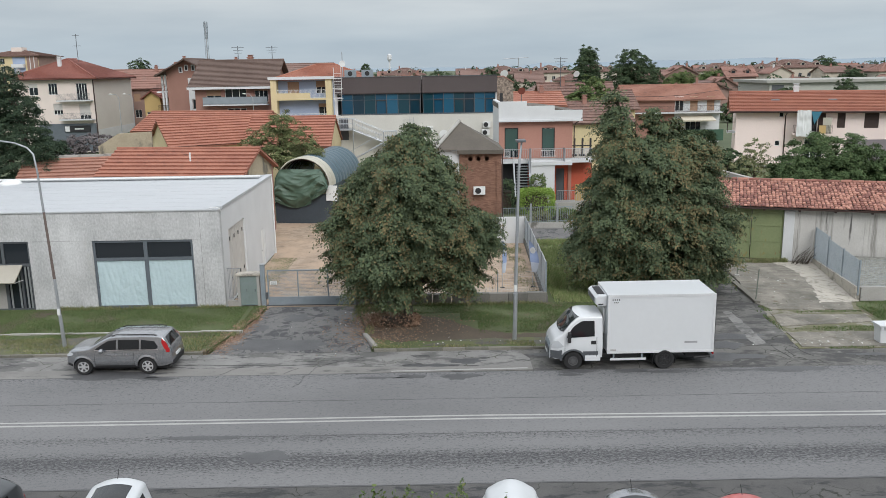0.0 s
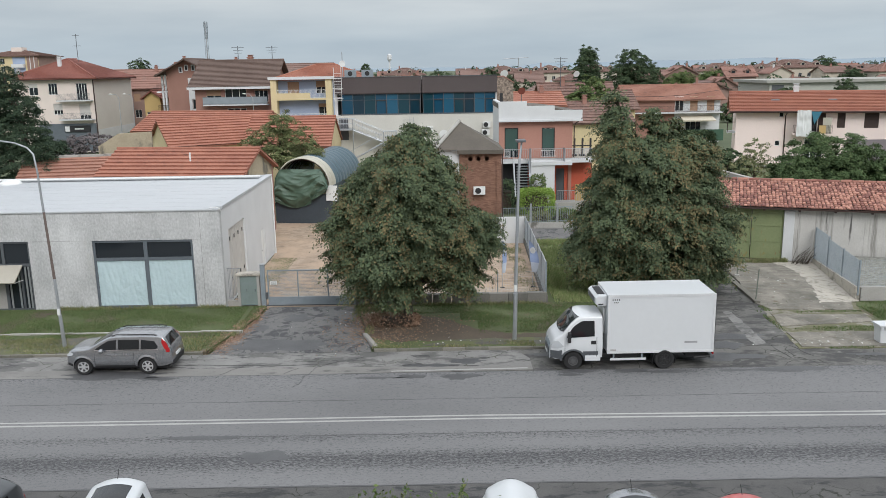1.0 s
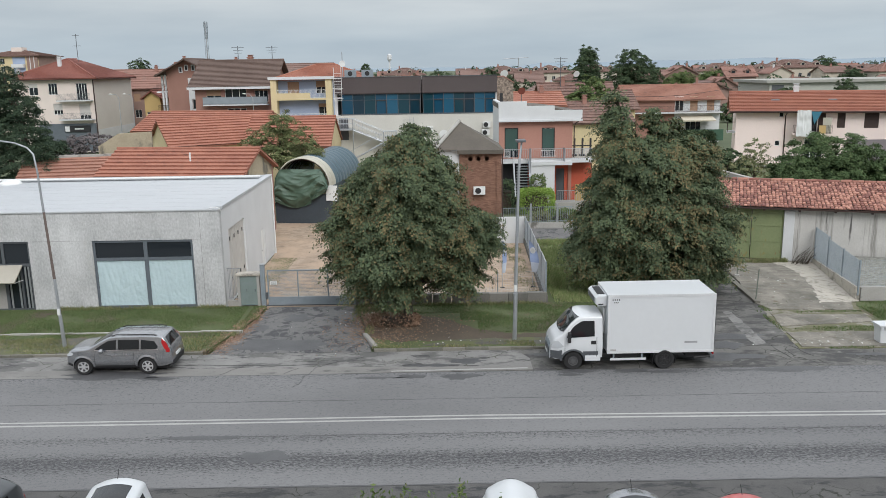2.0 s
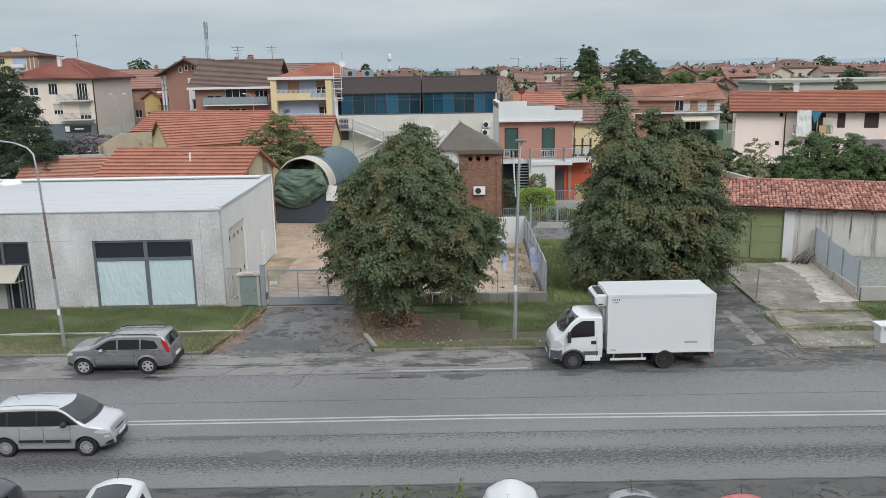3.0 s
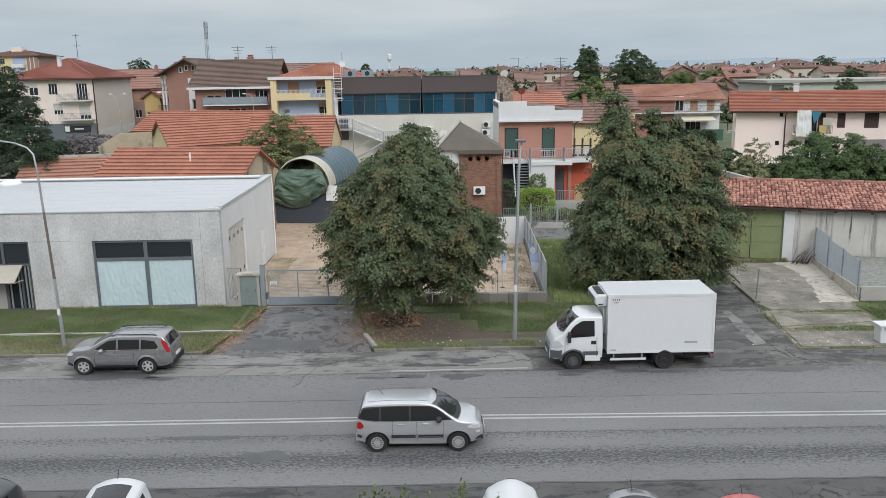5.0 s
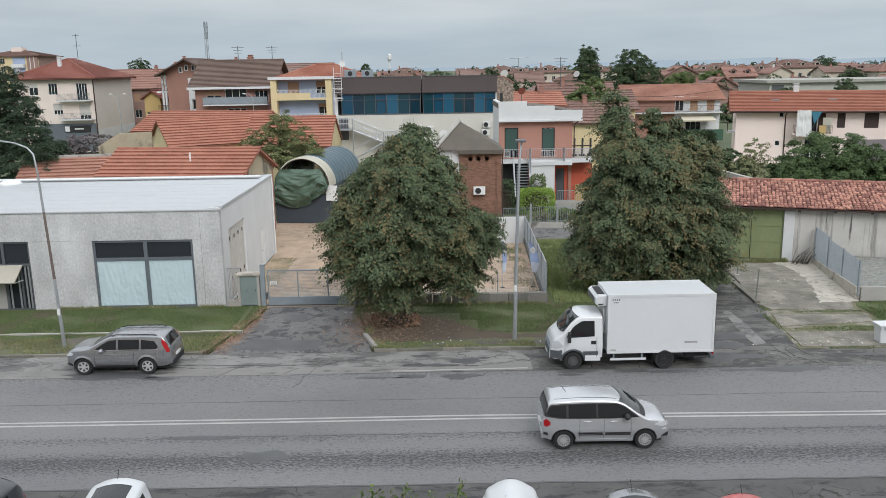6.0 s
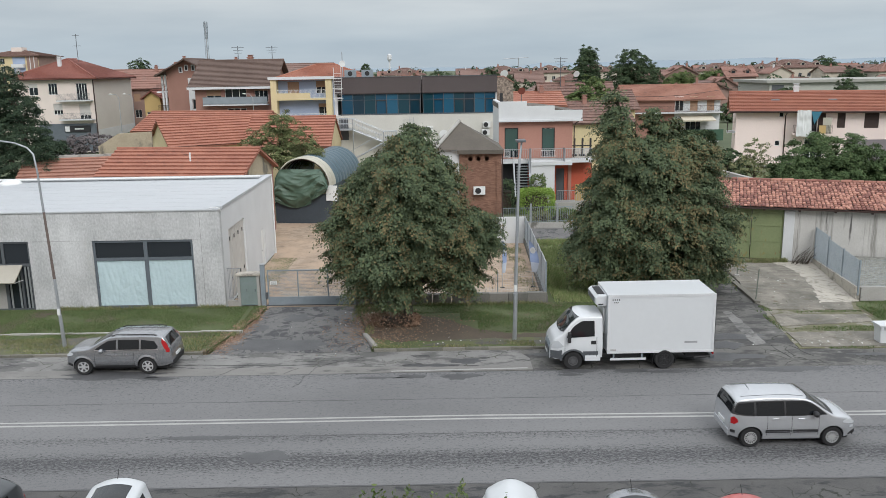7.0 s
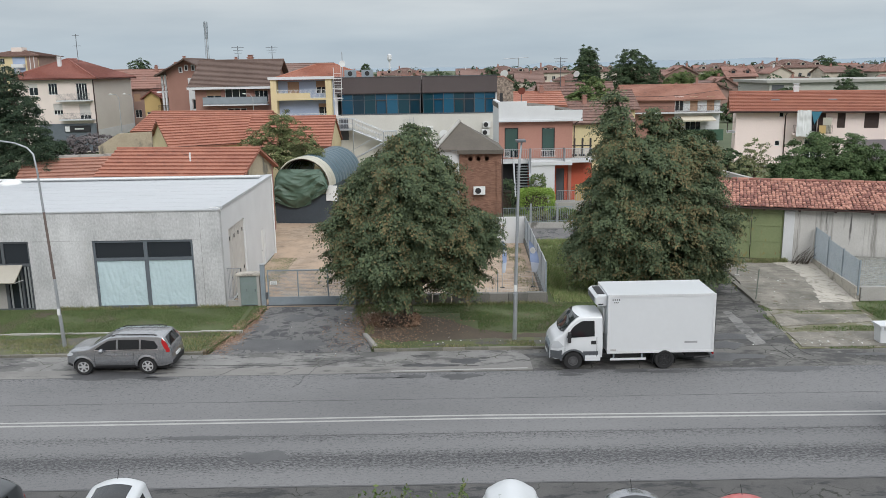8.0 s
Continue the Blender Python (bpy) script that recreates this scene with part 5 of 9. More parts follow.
def low_roofs():
    h = house("shed", "low brick outbuilding with orange tiled roof", -24.1, 57.9, 10.3, 6.8, 5.1, 1.5, "gable_x", FAR_BRICK, RED_TILE, {}, over=0.35, rz=-8, category="outbuilding", wave=0.012, course=0.52, sides={"right": OLD_PLASTER})
    made("vent_pipe", WHITE_PLASTIC, h, "", tube, [(6.1, 1.6, 5.4), (6.1, 1.6, 6.5)], 0.06)
    made("brick_quoin", BRICK, h, "bare brick at the corner of the gable", box, 10.303, 0.3, 0, 10.35, 1.5, 5.3)
    house("barn", "long outbuilding with red-orange tiled roof and pale yellow gable", -25.4, 78.0, 11.5, 8.5, 5.3, 2.18, "gable_x", YELLOW_WALL, RED_TILE, {}, over=0.3, rz=31, category="outbuilding", wave=0.012, course=0.5)
    house("barn", "outbuilding behind with matching red-orange tiled roof", -34.8, 94.6, 15.0, 8.2, 5.75, 1.8, "gable_x", YELLOW_WALL, RED_TILE, {}, over=0.4, rz=-16, category="outbuilding", wave=0.012, course=0.5)
    house("barn", "tiled outbuilding beside the office stair", -18.2, 76.3, 7.9, 9.0, 5.2, 2.45, "gable_x", YELLOW_WALL, RED_TILE, {}, over=0.15, category="outbuilding", wave=0.012, course=0.5)
    h = house("lean_to", "low lean-to with faded old tiles", -30.2, 58.2, 6.2, 7, 4.35, 1.45, "gable_x", FAR_BRICK, FADED_TILE, {}, over=0.3, rz=10, category="outbuilding", wave=0.012, course=0.5)
    made("parapet", CONCRETE, h, "grey stained parapet along the ridge", box, -0.5, 3.5, 5.5, 6.4, 3.8, 6.12)
    w = made("yard_wall", OLD_PLASTER, None, "", prism, [(-29.3, 0), (-24.7, 0), (-24.7, 7.15), (-27.5, 7.05), (-28.6, 6.4), (-29.3, 6.0)], 70.8, 71.1, "y")
    top(w, "old yellowish rendered yard wall with dark stains", "wall")
    w = made("rain_barrel", NAVY, None, "", lathe, [(0.42, 0), (0.5, 0.5), (0.5, 0.9), (0.44, 1.3)], 16, pose(-25.9, 70.3, 4.6, 90))
    b = made("shelf_post", DARK_WOOD, None, "", box, -26.5, 69.9, 0, -25.3, 70.7, 4.58)
    top(w, "dark blue plastic barrel on a wooden stand", "barrel")
    top(b, "dark wooden stand beside the yellow wall", "stand")


low_roofs()


def cream_house():
    W, D = 12.6, 16.0
    hs = {"front": [(2.6, 8.9, 1.4, 1.75, ("part", 0.35), GREY_SHUTTER), (5.6, 8.95, 1.4, 1.75, "glass", None, 2), (9.9, 8.05, 1.7, 2.6, "glass", None, 3), (2.6, 5.9, 1.4, 1.7, ("part", 0.5), GREY_SHUTTER), (6.1, 5.9, 1.4, 1.7, ("part", 0.6), GREY_SHUTTER, 2), (10.1, 5.15, 1.7, 2.4, ("part", 0.75), GREY_SHUTTER, 2), (6.4, 1.2, 1.6, 1.6, "glass")]}
    h = house("apartment_house", "three-storey cream house with hipped red-brown roof", -66.2, 130, W, D, 11.5, 2.9, "hip", CREAM, MAROON_TILE, hs, over=0.8, sides={"right": GREIGE})
    balcony(h, 7.2, 12.4, 8.1, 1.2, mat=DARKFRAME)
    balcony(h, 7.3, 12.4, 5.2, 1.2, mat=DARKFRAME)
    made("downpipe", DARK_WOOD, h, "", tube, [(W + 0.05, -0.1, 0), (W + 0.05, -0.1, 11.2)], 0.1)
    made("soffit", DARK_WOOD, h, "", box, -0.75, -0.75, 11.15, W + 0.75, D + 0.75, 11.3)
    chimney(h, 6.2, 3.6, 12.2, 14.5)
    chimney(h, 0.8, 1.0, 11.5, 12.6)
    made("aerial", DARKFRAME, h, "", tube, [(8.6, 5, 14), (8.6, 5, 18.2)], 0.05)
    made("aerial_arm", DARKFRAME, h, "", tube, [(8.1, 5, 18.0), (9.1, 5, 18.0)], 0.03)
    made("aerial_arm", DARKFRAME, h, "", tube, [(8.0, 5, 16.4), (9.2, 5, 16.4)], 0.03)
    made("shop_front", SHOPFRAME, h, "dark grey shop front", box, 3.6, -0.12, 0.3, 12.5, -0.003, 4.5)
    sg = made("shop_sign", BLACK, h, "dark sign board with pale marks", box, 7.6, -0.30, 3.2, 11.6, -0.123, 4.2)
    made("sign_panel", WHITE_PLASTIC, sg, "", box, 7.7, -0.33, 3.3, 8.4, -0.303, 4.1)
    made("lettering", WHITE_PLASTIC, sg, "pale unreadable bar", box, 9.2, -0.33, 3.6, 10.6, -0.303, 3.78)
    made("wall_base", WHITE_WALL, h, "paler lower part of the side wall", box, W + 0.003, 0.1, 0, W + 0.06, D - 0.1, 3.5)


cream_house()


def brick_houses():
    hs = {"front": [(3.55, 9.3, 0.75, 1.5, "glass", None, 0), (3.55, 6.6, 0.75, 1.5, "glass", None, 0)]}
    h = house("brick_apartment_house", "tall red brick house with gable and brown roof", -40.5, 125, 6.2, 14, 12.35, 1.62, "gable_y", FAR_BRICK, BROWN_TILE, hs, over=1.5)
    for u0, u1 in ((3.1, 3.545), (4.305, 4.5)):
        made("stair_strip", WHITE_WALL, h, "pale strip of wall round the stair windows", box, u0, -0.08, 3, u1, -0.003, 11.2)
    for z0, z1 in ((3, 6.6), (8.1, 9.3), (10.8, 11.2)):
        made("stair_strip", WHITE_WALL, h, "", box, 3.548, -0.08, z0, 4.302, -0.003, z1)
    for k, u in enumerate((1.85, 2.7, 3.7, 4.55)):
        z = 11.95 + (0.28 if k in (1, 2) else 0)
        v = made("vent_window", WHITE_WALL, h, "small white framed attic window", wall_cells, 0.55, z, z + 0.9, 0.08, [(0.12, 0.43, z + 0.12, z + 0.78)], pose(u, -0.085, 0))
        made("pane", BLACK, v, "", box, u + 0.1, -0.03, z + 0.1, u + 0.45, -0.004, z + 0.8)
    for z in (6.3, 9.3):
        made("side_balcony", WHITE_WALL, h, "", box, -1.7, 0.2, z - 0.15, -0.003, 5, z)
        railing(h, pose(0, 0, 0), -1.7, -0.05, z, 0.25, 1.0, 0.14, DARK_WOOD)
    for x in (-1.0, -0.55):
        made("post", WHITE_WALL, h, "tall white balcony post", box, x, 0.3, 0, x + 0.28, 0.58, 11.7)
    chimney(h, 1.0, 6, 12.6, 14.1, FAR_BRICK, 0.4)
    h = house("balcony_house", "brick apartment house with deep balconies and brown roof", -33.0, 113, 10.3, 12, 10.45, 3.1, "gable_x", FAR_BRICK, BROWN_TILE, {"front": [(1.5, 8.0, 2.0, 2.2, ("part", 0.6), TAN_SHUTTER), (4.0, 7.85, 2.9, 2.4, "glass", None, 2), (8.0, 8.0, 1.8, 2.1, ("part", 0.3), TAN_SHUTTER, 2), (1.6, 5.2, 2.0, 1.6, ("part", 0.8), TAN_SHUTTER), (4.2, 4.8, 2.6, 2.4, "glass", None, 2), (7.8, 5.2, 2.2, 1.6, ("part", 0.2), TAN_SHUTTER)]}, over=0.8)
    balcony(h, 1.3, 9.9, 7.75, 1.2, solid=GREYPAINT)
    balcony(h, 1.3, 9.9, 4.75, 1.2, solid=GREYPAINT)
    made("fascia", WHITE_WALL, h, "", box, -0.8, -0.98, 9.75, 11.1, -0.9, 10.05)
    chimney(h, 6.3, 6.5, 12.8, 13.9, FAR_BRICK, 0.7)
    h = house("blue_house", "pale blue house with yellow trim and orange hip roof", -21.7, 109, 12.5, 10, 11.0, 1.75, "hip", BLUE_WALL, RED_TILE, {"front": [(1.9, 8.6, 1.5, 2.0, "shut", TAN_SHUTTER), (5.6, 9.1, 1.3, 1.6, ("part", 0.5), TAN_SHUTTER), (5.8, 6.3, 1.4, 1.5, ("part", 0.3), TAN_SHUTTER)]}, over=0.25)
    for x in (-0.05, 7.0):
        made("pier", YELLOW_WALL, h, "pale yellow corner pier", box, x, -1.4, 0, x + 0.75, -0.003, 10.9)
    made("fascia", WHITE_WALL, h, "", box, -0.3, -1.6, 10.9, 8.0, -0.004, 11.25)
    for z in (8.5, 5.5):
        made("balcony", YELLOW_WALL, h, "", box, 0.705, -1.4, z - 0.2, 6.995, -0.003, z)
        made("parapet", YELLOW_WALL, h, "pale yellow balcony parapet", box, 0.705, -1.4, z + 0.003, 5.0, -1.28, z + 0.7)
        railing(h, pose(0, 0, 0), 0.72, 6.98, z, -1.34, 1.1, 0.16, WHITE_PLASTIC)


brick_houses()


def pink_house():
    W, D = 22, 9
    hs = {"front": [(4.7, 5.4, 0.5, 0.7, "glass", None, 0), (8.0, 3.7, 0.85, 2.2, "glass", None, 0), (8.9, 3.7, 0.8, 2.3, "shut", DARK_WOOD), (10.9, 4.2, 0.85, 2.0, "shut", DARK_WOOD), (13.7, 4.2, 1.5, 2.0, "shut", DARK_WOOD), (4.4, 2.1, 0.55, 0.6, "glass", None, 0), (7.6, 0.6, 2.0, 2.3, "glass", None, 2), (13.5, 1.4, 1.6, 1.4, "shut", DARK_WOOD), (17.2, 4.2, 1.5, 2.0, "shut", DARK_WOOD)],
          "left": [(7.0, 3.7, 1.0, 2.3, "shut", DARK_WOOD), (5.2, 4.0, 0.9, 2.0, "shut", DARK_WOOD)]}
    h = house("farmhouse", "long pale pink two-storey house with orange tiled roof", 34.75, 98, W, D, 6.35, 1.8, "gable_x", PINK, RED_TILE, hs, over=0.8, rz=-17, z0=0.45, wave=0.05, course=0.4)
    made("plinth", CONCRETE, h, "grey concrete plinth", box, -0.04, -0.04, -0.45, W + 0.04, D + 0.04, -0.003)
    made("gutter", DARK_WOOD, h, "", tube, [(-0.8, -0.9, 6.02), (W, -0.9, 6.02)], 0.09, 6)
    made("downpipe", DARK_WOOD, h, "", tube, [(5.5, -0.85, 6.0), (5.4, -0.08, 5.6), (5.4, -0.08, 0)], 0.07, 6)
    balcony(h, 6.2, 10.3, 3.6, 1.2, mat=DARK_WOOD, slab=PINK)
    bm = bmesh.new()
    nx, nz = 14, 14
    vs = [[bm.verts.new((6.5 + 0.118 * i * (1 - 0.12 * j / nz), -1.35 - 0.12 * noise.noise(Vector((i * 0.6, j * 0.3, 1))), 3.3 + 2.95 * j / nz + 0.1 * noise.noise(Vector((i * 0.4, 5, 2)))) ) for i in range(nx + 1)] for j in range(nz + 1)]
    for j in range(nz):
        for i in range(nx):
            bm.faces.new((vs[j][i], vs[j][i + 1], vs[j + 1][i + 1], vs[j + 1][i]))
    part("dust_sheet", bm, WHITE_PLASTIC, h, "pale plastic dust sheet hung over the balcony", smooth=True)
    made("parasol", surf("blue_cloth", (0.05, 0.2, 0.28), None, 0.8), h, "folded blue cloth hanging from the eave", prism, [(8.0, 6.1), (9.1, 6.1), (8.7, 5.3), (8.35, 4.7)], -1.25, -1.15, "y")
    made("yellow_board", OCHRE, h, "yellow boards leaning on the railing", box, 8.9, -1.3, 3.65, 9.6, -1.26, 4.55)
    made("pale_board", TUNNEL_PALE, h, "pale board on the balcony", box, 9.3, -0.9, 3.62, 10.2, -0.85, 5.4)
    for x in (6.8, 16.8):
        chimney(h, x, 4.6, 7.6, 8.7, WHITE_WALL, 0.6)
    for x in (3.9, 10.1):
        made("roof_light", GREYPAINT, h, "small roof light", box, x, 2.0, 7.05, x + 0.9, 2.7, 7.38)
    balcony(h, 0.3, 2.6, 3.6, 0.9, m=pose(0, 9, 0, 0, 0, -90) @ pose(5.2, 0, 0), mat=DARK_WOOD)
    h = house("courtyard_house", "long old house with gallery and mottled tiled roof", 29.2, 130, 14.3, 9, 6.9, 1.9, "gable_x", WHITE_WALL, FADED_TILE, {"front": [(7.3, 4.9, 1.3, 2.2, "glass", None, 1), (9.6, 4.9, 1.2, 2.2, "shut", TAN_SHUTTER), (12.2, 4.9, 1.2, 2.2, "shut", TAN_SHUTTER), (9.0, 1.6, 2.4, 2.0, "glass", None, 2)]}, over=0.7)
    made("wall_facing", FAR_BRICK, h, "red brick part of the wall", box, 0, -0.06, 0, 7.2, -0.003, 6.85)
    balcony(h, 0.2, 14.4, 4.75, 1.2, mat=DARK_WOOD)
    made("awning", CREAM_CLOTH, h, "cream striped awning", prism, [(-2.4, 3.4), (-0.01, 4.1), (-0.01, 4.16), (-2.42, 3.6)], 8.0, 13.0, "x")
    made("hedge_box", surf("green_netting", (0.05, 0.11, 0.07), None, 0.8), h, "", box, 7.5, -3.0, 0.5, 14, -2.9, 2.2)
    h = house("warehouse", "long low grey warehouse with pale flat roof", 74.5, 190, 42, 20, 7.5, 0.0, "flat", surf("grey_green_cladding", (0.46, 0.465, 0.42), (0.40, 0.405, 0.365), 0.8, 0.2, 2, 0), GREY_ROOF, {}, category="warehouse")
    made("roof", surf("pale_sheet_roof", (0.36, 0.355, 0.32), (0.28, 0.275, 0.25), 0.8, 0.3, 3, 0.05), h, "pale weathered sheet roof", box, -1, -1, 7.5, 43, 21, 8.1)
    made("doors", DARKFRAME, h, "", box, 0.5, -0.1, 3.5, 3.2, -0.003, 7)


pink_house()


# ---- vehicles ----
def interp(pts, x):
    if x <= pts[0][0]:
        return pts[0][1]
    for (a, b), (c, d) in zip(pts, pts[1:]):
        if x <= c:
            return b + (d - b) * (x - a) / (c - a) if c > a else d
    return pts[-1][1]


class Shell:
    """The skin of a car's body: top line, sills with wheel arches, plan and tumblehome."""

    def __init__(s, top_line, W, H, axles, wheel_r, sill=0.28, belt=0.95, roof_in=0.74, round_f=0.22, round_r=0.16, arch=0.07, crown=0.045, fillet=0.09):
        s.top_line, s.W, s.H, s.axles, s.r, s.sill, s.belt, s.roof_in = top_line, W, H, axles, wheel_r, sill, belt, roof_in
        s.x0, s.x1, s.rf, s.rr, s.arch, s.crown, s.fillet = top_line[0][0], top_line[-1][0], round_f, round_r, arch, crown, fillet

    def zt(s, x):
        return (interp(s.top_line, x - 0.05) + 2 * interp(s.top_line, x) + interp(s.top_line, x + 0.05)) / 4 if s.x0 + 0.06 < x < s.x1 - 0.06 else interp(s.top_line, x)

    def zb(s, x):
        z = s.sill + 0.10 * max(0, (abs(x - (s.x0 + s.x1) / 2) / ((s.x1 - s.x0) / 2)) - 0.8) / 0.2
        for a in s.axles:
            R = s.r + s.arch
            if abs(x - a) < R:
                z = max(z, s.r + math.sqrt(R * R - (x - a) ** 2))
        return min(z, s.zt(x) - 0.12)

    def plan(s, x):
        k = 1.0
        if x > s.x1 - 0.9:
            k -= s.rf * ((x - (s.x1 - 0.9)) / 0.9) ** 2.4
        if x < s.x0 + 0.7:
            k -= s.rr * (((s.x0 + 0.7) - x) / 0.7) ** 2.4
        return s.W / 2 * k

    def side(s, x, z):
        if z < s.belt:
            f = 0.875 + 0.125 * math.sin(math.pi / 2 * max(0, min(1, (z - 0.2) / (s.belt * 0.7 - 0.2)))) - 0.045 * max(0, (z - s.belt * 0.7) / (s.belt * 0.3)) ** 1.2
        else:
            f = 0.955 - (0.955 - s.roof_in) * ((z - s.belt) / (s.H - s.belt)) ** 1.15
        return s.plan(x) * f

    def edge(s, x):
        return s.side(x, s.zt(x))

    def top(s, x, y):
        e = s.edge(x) - s.fillet * 0.4
        return s.zt(x) + s.crown * (1 - min(1, (y / e)) ** 2) if abs(y) < e else s.zt(x)

    def body(s, bm):
        xs = {s.x0, s.x1, *[p[0] for p in s.top_line]}
        n = 84
        xs |= {s.x0 + (s.x1 - s.x0) * k / n for k in range(n + 1)}
        for a in s.axles:
            R = s.r + s.arch
            xs |= {a + R * math.cos(math.pi * k / 14) for k in range(15)}
        xs = sorted(xs)
        clean = [xs[0]]
        for x in xs[1:]:
            if x - clean[-1] > 0.012:
                clean.append(x)
        rings = []
        for x in clean:
            zb, zt, r = s.zb(x), s.zt(x), s.fillet
            pts = [(s.side(x, zb) - 0.05, zb)]
            for k in range(15):
                z = zb + (zt - r - zb) * k / 14
                pts.append((s.side(x, z), z))
            e = s.side(x, zt - r)
            for k in (1, 2, 3):
                a = math.pi / 2 * k / 3.5
                pts.append((e - r * (1 - math.cos(a)) * 0.9, zt - r + r * math.sin(a)))
            for q in (0.66, 0.33, 0.0):
                y = (e - r * 0.8) * q
                pts.append((y, zt + s.crown * (1 - q * q)))
            full = [(y, z) for y, z in pts] + [(-y, z) for y, z in reversed(pts[:-1])]
            rings.append([bm.verts.new((x, y, z)) for y, z in full])
        for a, b in zip(rings, rings[1:]):
            for i in range(len(a) - 1):
                bm.faces.new((a[i], b[i], b[i + 1], a[i + 1]))
            bm.faces.new((a[-1], b[-1], b[0], a[0]))
        bm.faces.new(rings[0])
        bm.faces.new(list(reversed(rings[-1])))

    def side_patch(s, bm, lo, hi, sign, nx=10, nz=4, out=0.008, x0=None, x1=None):
        """A panel on the flank between two lines of (x, z)."""
        x0 = max(lo[0][0], hi[0][0]) if x0 is None else x0
        x1 = min(lo[-1][0], hi[-1][0]) if x1 is None else x1
        front, back = [], []
        for j in range(nz + 1):
            for off, rows in ((out, front), (-0.03, back)):
                row = []
                for i in range(nx + 1):
                    x = x0 + (x1 - x0) * i / nx
                    a, b = interp(lo, x), interp(hi, x)
                    z = a + (max(b, a + 0.004) - a) * j / nz
                    row.append(bm.verts.new((x, sign * (s.side(x, z) + off), z)))
                rows.append(row)
        for j in range(nz):
            for i in range(nx):
                bm.faces.new((front[j][i], front[j][i + 1], front[j + 1][i + 1], front[j + 1][i]))
        rim_f = front[0] + [r[-1] for r in front[1:]] + list(reversed(front[-1][:-1])) + [r[0] for r in reversed(front[1:-1])]
        rim_b = back[0] + [r[-1] for r in back[1:]] + list(reversed(back[-1][:-1])) + [r[0] for r in reversed(back[1:-1])]
        for i in range(len(rim_f)):
            bm.faces.new((rim_f[i], rim_f[(i + 1) % len(rim_f)], rim_b[(i + 1) % len(rim_f)], rim_b[i]))
        bmesh.ops.delete(bm, geom=[v for v in bm.verts if not v.link_faces], context="VERTS")

    def top_patch(s, bm, xa, xb, margin=0.06, n=10, m=10, out=0.01, bow=0.0):
        """A panel on the top line between xa and xb: a windscreen or a rear window."""
        vs = []
        for i in range(n + 1):
            row = []
            for j in range(m + 1):
                q = -1 + 2 * j / m
                x = xa + (xb - xa) * i / n - bow * q * q
                y = q * (s.edge(x) - s.fillet - margin)
                sl = math.atan2(s.zt(x + 0.03) - s.zt(x - 0.03), 0.06)
                row.append(bm.verts.new((x - math.sin(sl) * out, y, s.top(x, y) + math.cos(sl) * out)))
            vs.append(row)
        for i in range(n):
            for j in range(m):
                bm.faces.new((vs[i][j], vs[i + 1][j], vs[i + 1][j + 1], vs[i][j + 1]))


def ball(bm, c, r, m=None, u=14, v=9):
    made_ = bmesh.ops.create_uvsphere(bm, u_segments=u, v_segments=v, radius=1.0)
    for w in made_["verts"]:
        w.co = Vector((c[0] + w.co.x * r[0], c[1] + w.co.y * r[1], c[2] + w.co.z * r[2]))


def wheel(parent, x, y, r, width, sign, rim_mat, spokes, rim_r=0.62, label=""):
    """A wheel on its axle: tyre, rim with spokes and hub."""
    bm = bmesh.new()
    h = width / 2
    lathe(bm, [(r * 0.62, -h * 0.85), (r * 0.72, -h), (r * 0.93, -h), (r, -h * 0.7), (r, h * 0.7), (r * 0.93, h), (r * 0.72, h), (r * 0.62, h * 0.85)], 32)
    w = part("wheel", bm, RUBBER, parent, label, smooth=True)
    w.location = (x, y, r)
    f = sign * h * 0.72
    bm = bmesh.new()
    lathe(bm, [(r * rim_r, f * 0.9), (r * rim_r, f * 1.28), (r * rim_r * 0.9, f * 1.3), (r * rim_r * 0.88, f * 0.4), (0.02, f * 0.35)], 28)
    part("rim_barrel", bm, BLACK, w, smooth=True)
    bm = bmesh.new()
    for k in range(spokes):
        a = 2 * math.pi * k / spokes
        q = Matrix.Rotation(a, 4, "Y")
        wd = r * rim_r * (0.62 / spokes + 0.045)
        y0, y1 = sorted((f * 0.9, f * 1.22))
        box(bm, r * 0.1, y0, -wd, r * rim_r * 0.93, y1, wd, q)
    lathe(bm, [(r * 0.17, f * 0.9), (r * 0.17, f * 1.3), (r * 0.1, f * 1.38)], 16)
    part("rim", bm, rim_mat, w)
    bm = bmesh.new()
    lathe(bm, [(r * rim_r * 1.02, f * 1.1), (r * rim_r * 1.02, f * 1.4), (r * rim_r * 0.9, f * 1.4), (r * rim_r * 0.9, f * 1.1)], 28)
    part("rim_ring", bm, rim_mat, w, smooth=True)
    return w


